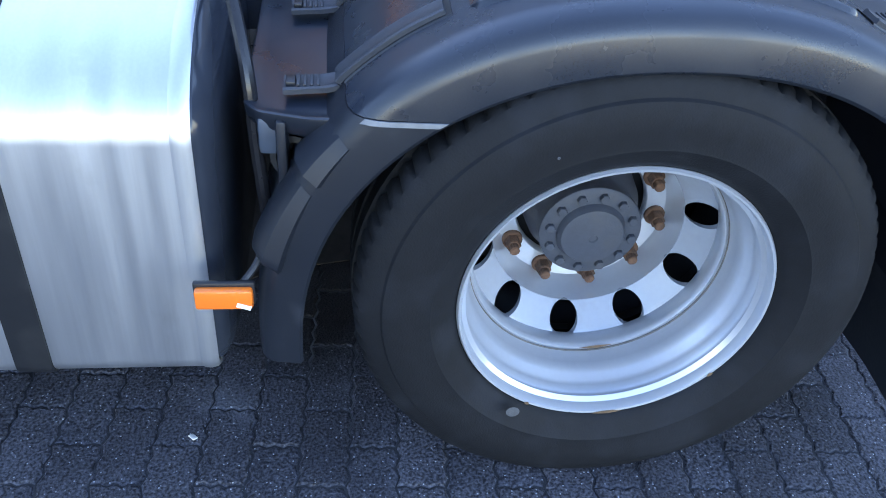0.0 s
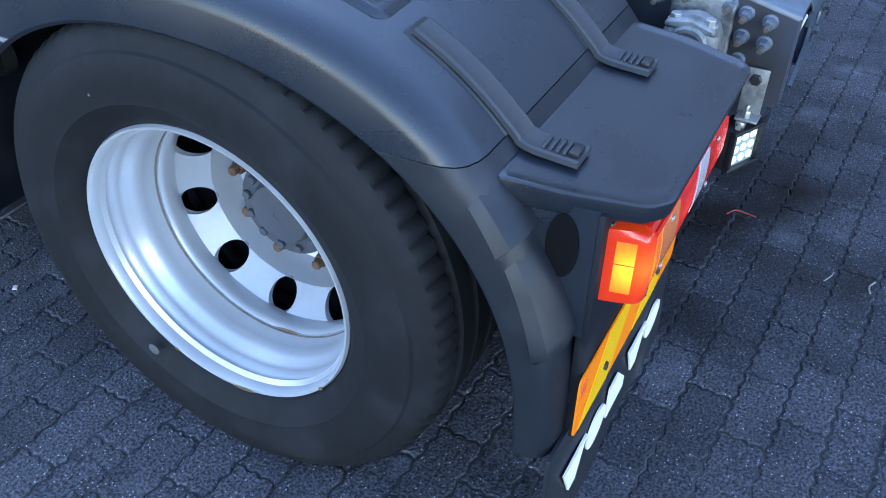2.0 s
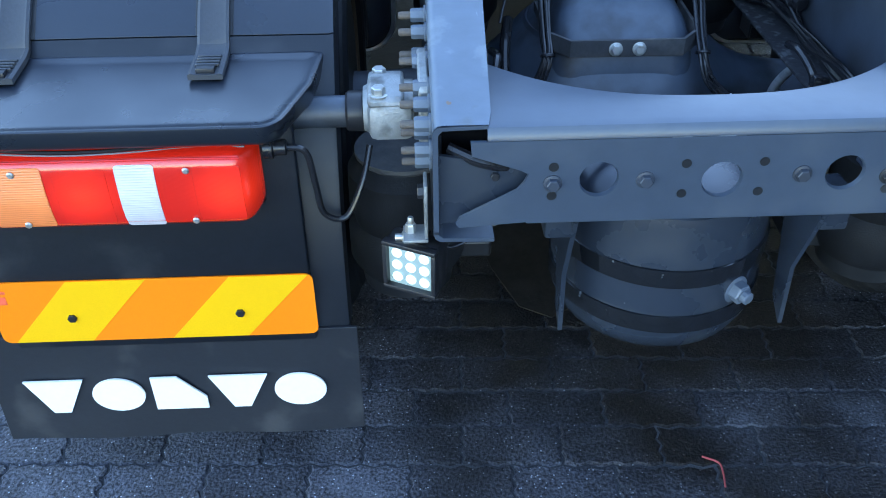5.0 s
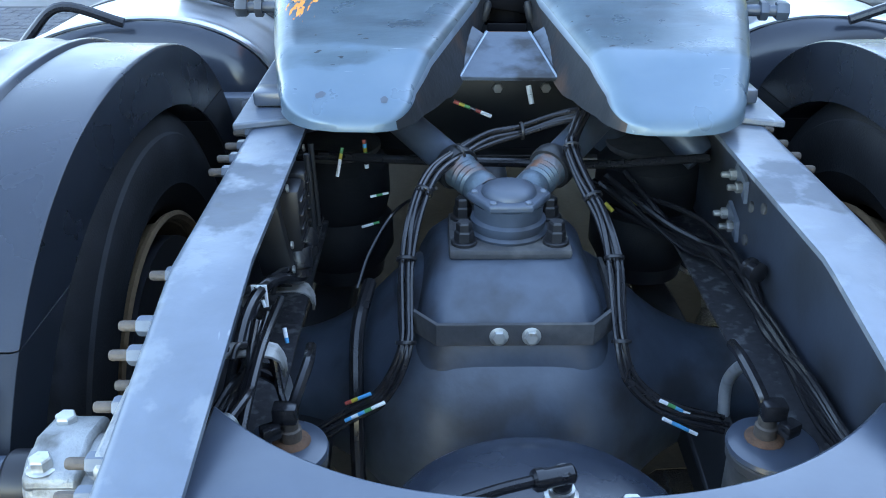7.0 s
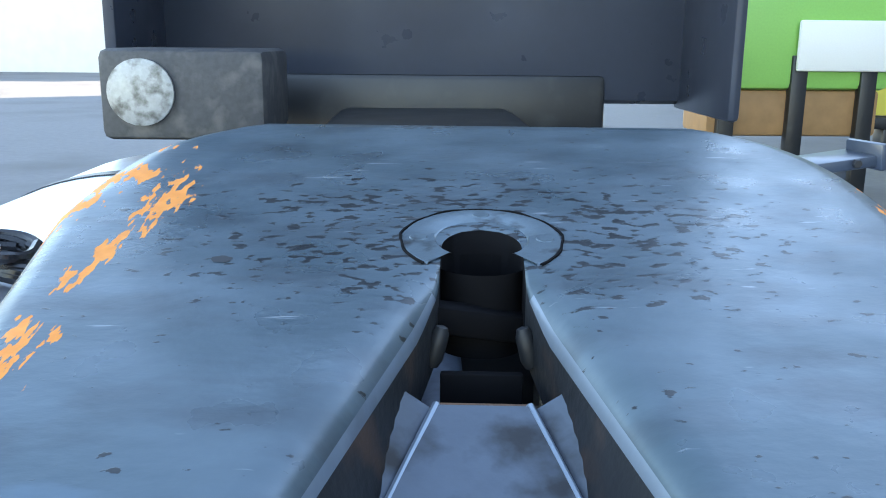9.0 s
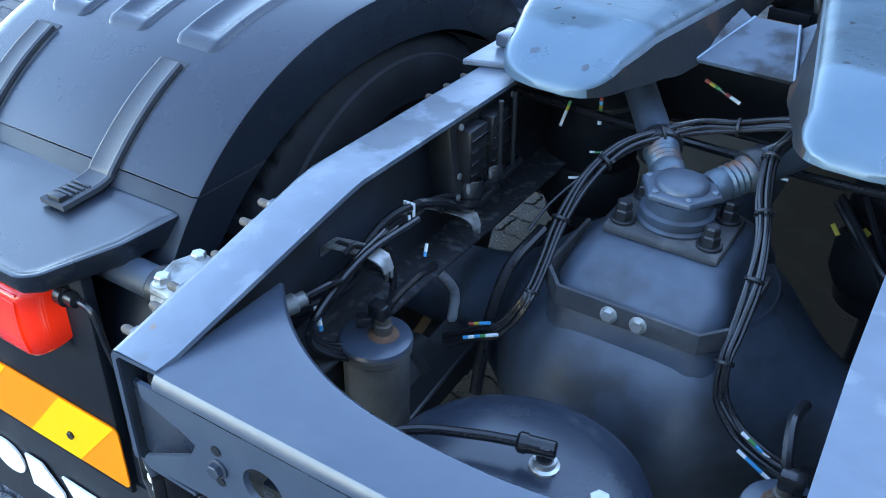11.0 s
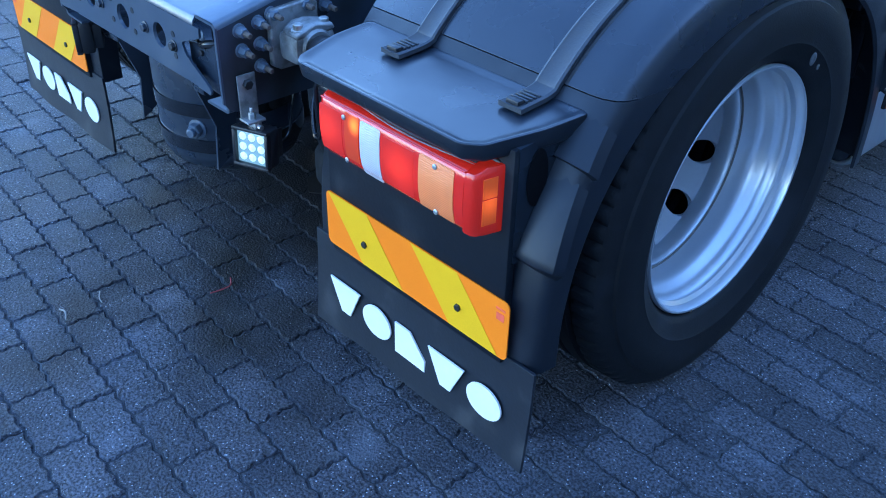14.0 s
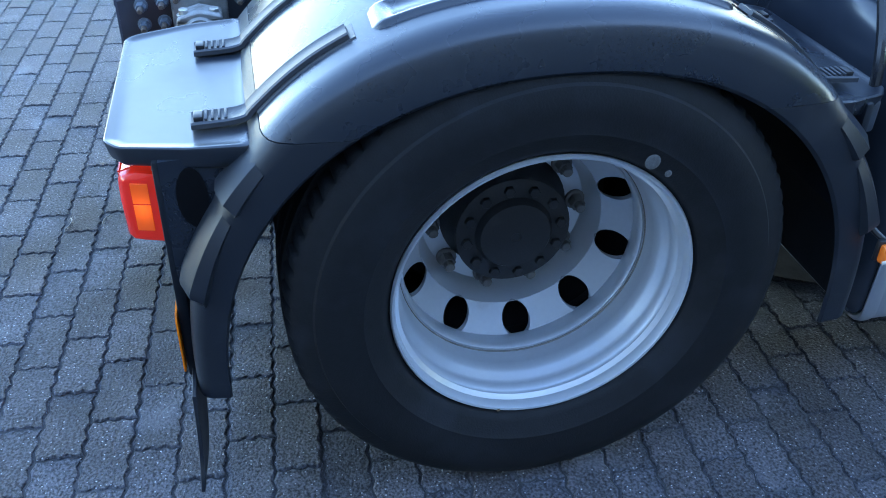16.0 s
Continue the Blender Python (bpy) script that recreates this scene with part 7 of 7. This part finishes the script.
part("round_cover", lathe([(0.10, 0), (0.11, 0.008), (0.11, 0.02), (0.09, 0.026), (0.0, 0.03)], (-0.95, 2.625, 1.17), (0, -1, 0), 28), "cast", f)
f = thing("hose_bracket", "dark steel bracket with folded plates beside the chassis", "bracket", (1.042, 1.9, 0.92))
part("post", box((1.042, 1.9, 0.984), (0.06, 0.06, 0.129), 0.006), "chassis", f)
part("plate", box((1.042, 1.9, 1.049), (0.22, 0.14, 0.030), 0.006, (0, -6, 12)), "chassis", f)
part("lug", box((1.132, 1.9, 1.069), (0.020, 0.14, 0.070), 0.006, (0, -6, 12)), "chassis", f)
part("bolt", hexnut((1.072, 1.828, 1.054), (0, -1, 0), 0.012, 0.012), "lamp_black", f)
# Unseen drivetrain, added to keep light from the front off the ground.
gear = thing("gearbox", "dark unseen gearbox and engine block added to block light", "gearbox", (0, 2.3, 0.25))
part("casing", box((0, 2.0, 0.58), (0.52, 0.9, 0.56), 0.08), "black", gear)
part("bell_housing", lathe([(0.30, 0), (0.36, 0.12), (0.36, 0.3), (0.32, 0.34)], (0, 2.4, 0.60), (0, 1, 0), 24), "black", gear)
part("engine_block", box((0, 3.3, 0.62), (0.80, 1.2, 0.86), 0.06), "black", gear)
single("crossbeam", box((0, 1.6, 0.82), (0.84, 0.10, 0.22), 0.02), "black", "dark crossbeam between the rails", "crossbeam", at=(0, 1.6, 0.71))
# Unseen building added on the sun's side to keep the truck in shade.
shed = thing("shed", "long grey building out of view, added to shade the truck", "building", (14, 5, 0))
part("wall", box((14, 5, 4.5), (10, 50, 9.0), 0.05), "shed_wall", shed)
part("roof", box((14, 5, 9.06), (10.4, 50.4, 0.12), 0.02), "pale_wall", shed)
single("pale_building", box((-14, 34, 2.0), (30, 1.0, 7.0), 0.02), "pale_wall", "pale industrial building across the yard", "building", at=(-14, 34, 0))
f = thing("yellow_trailer", "yellow panelled trailer standing across the yard", "trailer", (6.2, 10, 0))
for k in range(5):
    part("panel", box((4.6 + 1.0 * k, 10.2, 1.5), (0.98, 0.12, 2.0), 0.02), "yellow_wall", f)
part("chassis_beam", box((6.6, 10.2, 0.42), (5.0, 0.3, 0.14), 0.02), "black", f)
for x in (5.6, 8.4):
    part("support_leg", box((x, 10.2, 0.175), (0.16, 0.24, 0.35), 0.02), "black", f)
f = thing("green_machine", "bright green machine with white panel and dark wheels", "machine", (3.4, 7.4, 0))
part("body", box((3.2, 7.6, 1.45), (1.6, 0.8, 1.0), 0.06), "green_paint", f)
part("white_panel", box((3.6, 7.15, 1.32), (0.9, 0.05, 0.42), 0.02), "white", f)
part("base", box((3.2, 7.6, 0.75), (1.5, 0.7, 0.40), 0.04), "brown", f)
for x in (2.6, 3.2, 3.8):
    part("post", box((x, 7.22, 0.62), (0.14, 0.10, 1.24), 0.01), "black", f)

# ---- litter on the ground ----
single("red_thread", tube([(0.134, -0.718, 0.003), (0.164, -0.737, 0.004), (0.166, -0.764, 0.003), (0.160, -0.799, 0.003)], 0.0022, 6), "red_thread", "short red thread lying on the pavers", "thread", at=(0.15, -0.75, 0.001))
single("twig", tube([(-0.045, -1.148, 0.004), (-0.02, -1.142, 0.007), (0.012, -1.154, 0.004)], 0.0026, 6), "twig", "pale dry twig lying on the pavers", "twig", "twigs", at=(-0.02, -1.147, 0.001))
single("twig", tube([(-0.050, -1.030, 0.004), (-0.02, -1.044, 0.006), (0.002, -1.048, 0.004)], 0.0020, 6), "twig", "pale dry twig lying on the pavers", "twig", "twigs", at=(-0.02, -1.04, 0.001))
single("paper_scrap", box((-1.131, 0.861, 0.005), (0.022, 0.012, 0.003), 0.001, (8, 12, 40)), "white", "small white paper scrap on the pavers", "paper scrap", at=(-1.131, 0.861, 0.002))


# Thin dark sheet: brown dirt plus painted shade under the truck.
dirt_sheet = bmesh.new()
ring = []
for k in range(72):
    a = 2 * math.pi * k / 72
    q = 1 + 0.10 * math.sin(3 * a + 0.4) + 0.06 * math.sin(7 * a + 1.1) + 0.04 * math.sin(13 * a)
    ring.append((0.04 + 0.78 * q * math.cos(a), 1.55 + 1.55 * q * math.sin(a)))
prism(ring, "z", 0.0012, 0.0045, dirt_sheet)
single("oil_soaked_dirt", dirt_sheet, "soaked", "brown dirt patch with painted shade on the pavers under the axle", "dirt patch", at=(0.04, 1.55, 0.0012))


# ---- ground ----
ANG = radians(-2.9)
PL, PW, JOINT = 0.2135, 0.1078, 0.0040


def wave(x):
    """The zigzag of a paver's long edge: four teeth a stone."""
    t = (x / (PL / 4)) % 1.0
    return 0.0046 * (4 * abs(t - 0.5) - 1)


def paver_outline():
    pts = []
    k = 8
    xs = [-PL / 2 + JOINT / 2 + (PL - JOINT) * i / k for i in range(k + 1)]
    pts += [(x, -PW / 2 + JOINT / 2 + wave(x)) for x in xs]
    h = PW - JOINT
    for i in range(1, 6):
        pts.append((PL / 2 - JOINT / 2 + (0.0040 if i % 2 else -0.0040), pts[0][1] + h * i / 6))
    pts += [(x, PW / 2 - JOINT / 2 + wave(x)) for x in reversed(xs)]
    for i in range(1, 6):
        pts.append((-PL / 2 + JOINT / 2 + (0.0040 if i % 2 else -0.0040), pts[0][1] + h * (6 - i) / 6))
    return pts


OUT = paver_outline()


def paver_faces():
    n = len(OUT)
    c = 0.0045
    top = [(x * (1 - 2 * c / PL), y * (1 - 2 * c / PW), 0.0) for x, y in OUT]
    mid = [(x, y, -0.0045) for x, y in OUT]
    low = [(x, y, -0.014) for x, y in OUT]
    faces = [list(range(n))]
    for a, b in ((0, n), (n, 2 * n)):
        faces += [[a + i, b + i, b + (i + 1) % n, a + (i + 1) % n] for i in range(n)]
    return top + mid + low, faces


PV, PF = paver_faces()
ground = single("ground", box((0, 0, -0.0200), (14.0, 12.0, 0.03), 0), "joint", "dark sand bed between the concrete pavers", "ground", kind="structure")
far = bmesh.new()
for x0, x1, y0, y1 in ((-300, -7, -300, 300), (7, 300, -300, 300), (-7, 7, 6, 300), (-7, 7, -300, -6)):
    far.faces.new([far.verts.new(p) for p in ((x0, y0, -0.012), (x1, y0, -0.012), (x1, y1, -0.012), (x0, y1, -0.012))])
single("yard", far, "far_ground", "pale paved yard reaching to the horizon", "ground", kind="structure")
pave_mesh = bpy.data.meshes.new("paver")
pave_mesh.from_pydata(PV, [], PF)
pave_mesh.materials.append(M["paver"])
pave_rnd = random.Random(5)
near_list, far_verts, far_faces = [], [], []
ca, sa = math.cos(ANG), math.sin(ANG)
OX, OY = 0.571, -1.031
for j in range(-46, 66):
    for i in range(-34, 34):
        u, v = (i + (0.5 if j % 2 else 0.0) + 0.5) * PL, j * PW
        x, y = OX + u * ca - v * sa, OY + u * sa + v * ca
        if abs(x) > 6.9 or abs(y) > 5.9:
            continue
        dz = pave_rnd.uniform(-0.0022, 0.0012)
        tip = (pave_rnd.uniform(-0.012, 0.012), pave_rnd.uniform(-0.012, 0.012), ANG + pave_rnd.uniform(-0.006, 0.006))
        near = -1.75 < y < -0.45 and -1.55 < x < 1.95
        m = Matrix.LocRotScale((x, y, dz), Euler(tip), None)
        if near and len(near_list) < 300:
            near_list.append(m)
        elif y > 3.0 and abs(x) < 1.0:
            continue
        else:
            base = len(far_verts)
            far_verts += [tuple(m @ Vector(p)) for p in PV]
            far_faces += [[base + q for q in face] for face in PF]
rest = bpy.data.meshes.new("pavers")
rest.from_pydata(far_verts, [], far_faces)
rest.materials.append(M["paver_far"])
rest_ob = new("pavers", rest)
rest_ob.parent = ground
tagged(rest_ob, "dark grey interlocking concrete pavers", kind="stuff")
for m in near_list:
    ob = new("paver", pave_mesh)
    ob.parent = ground
    ob.matrix_local = m
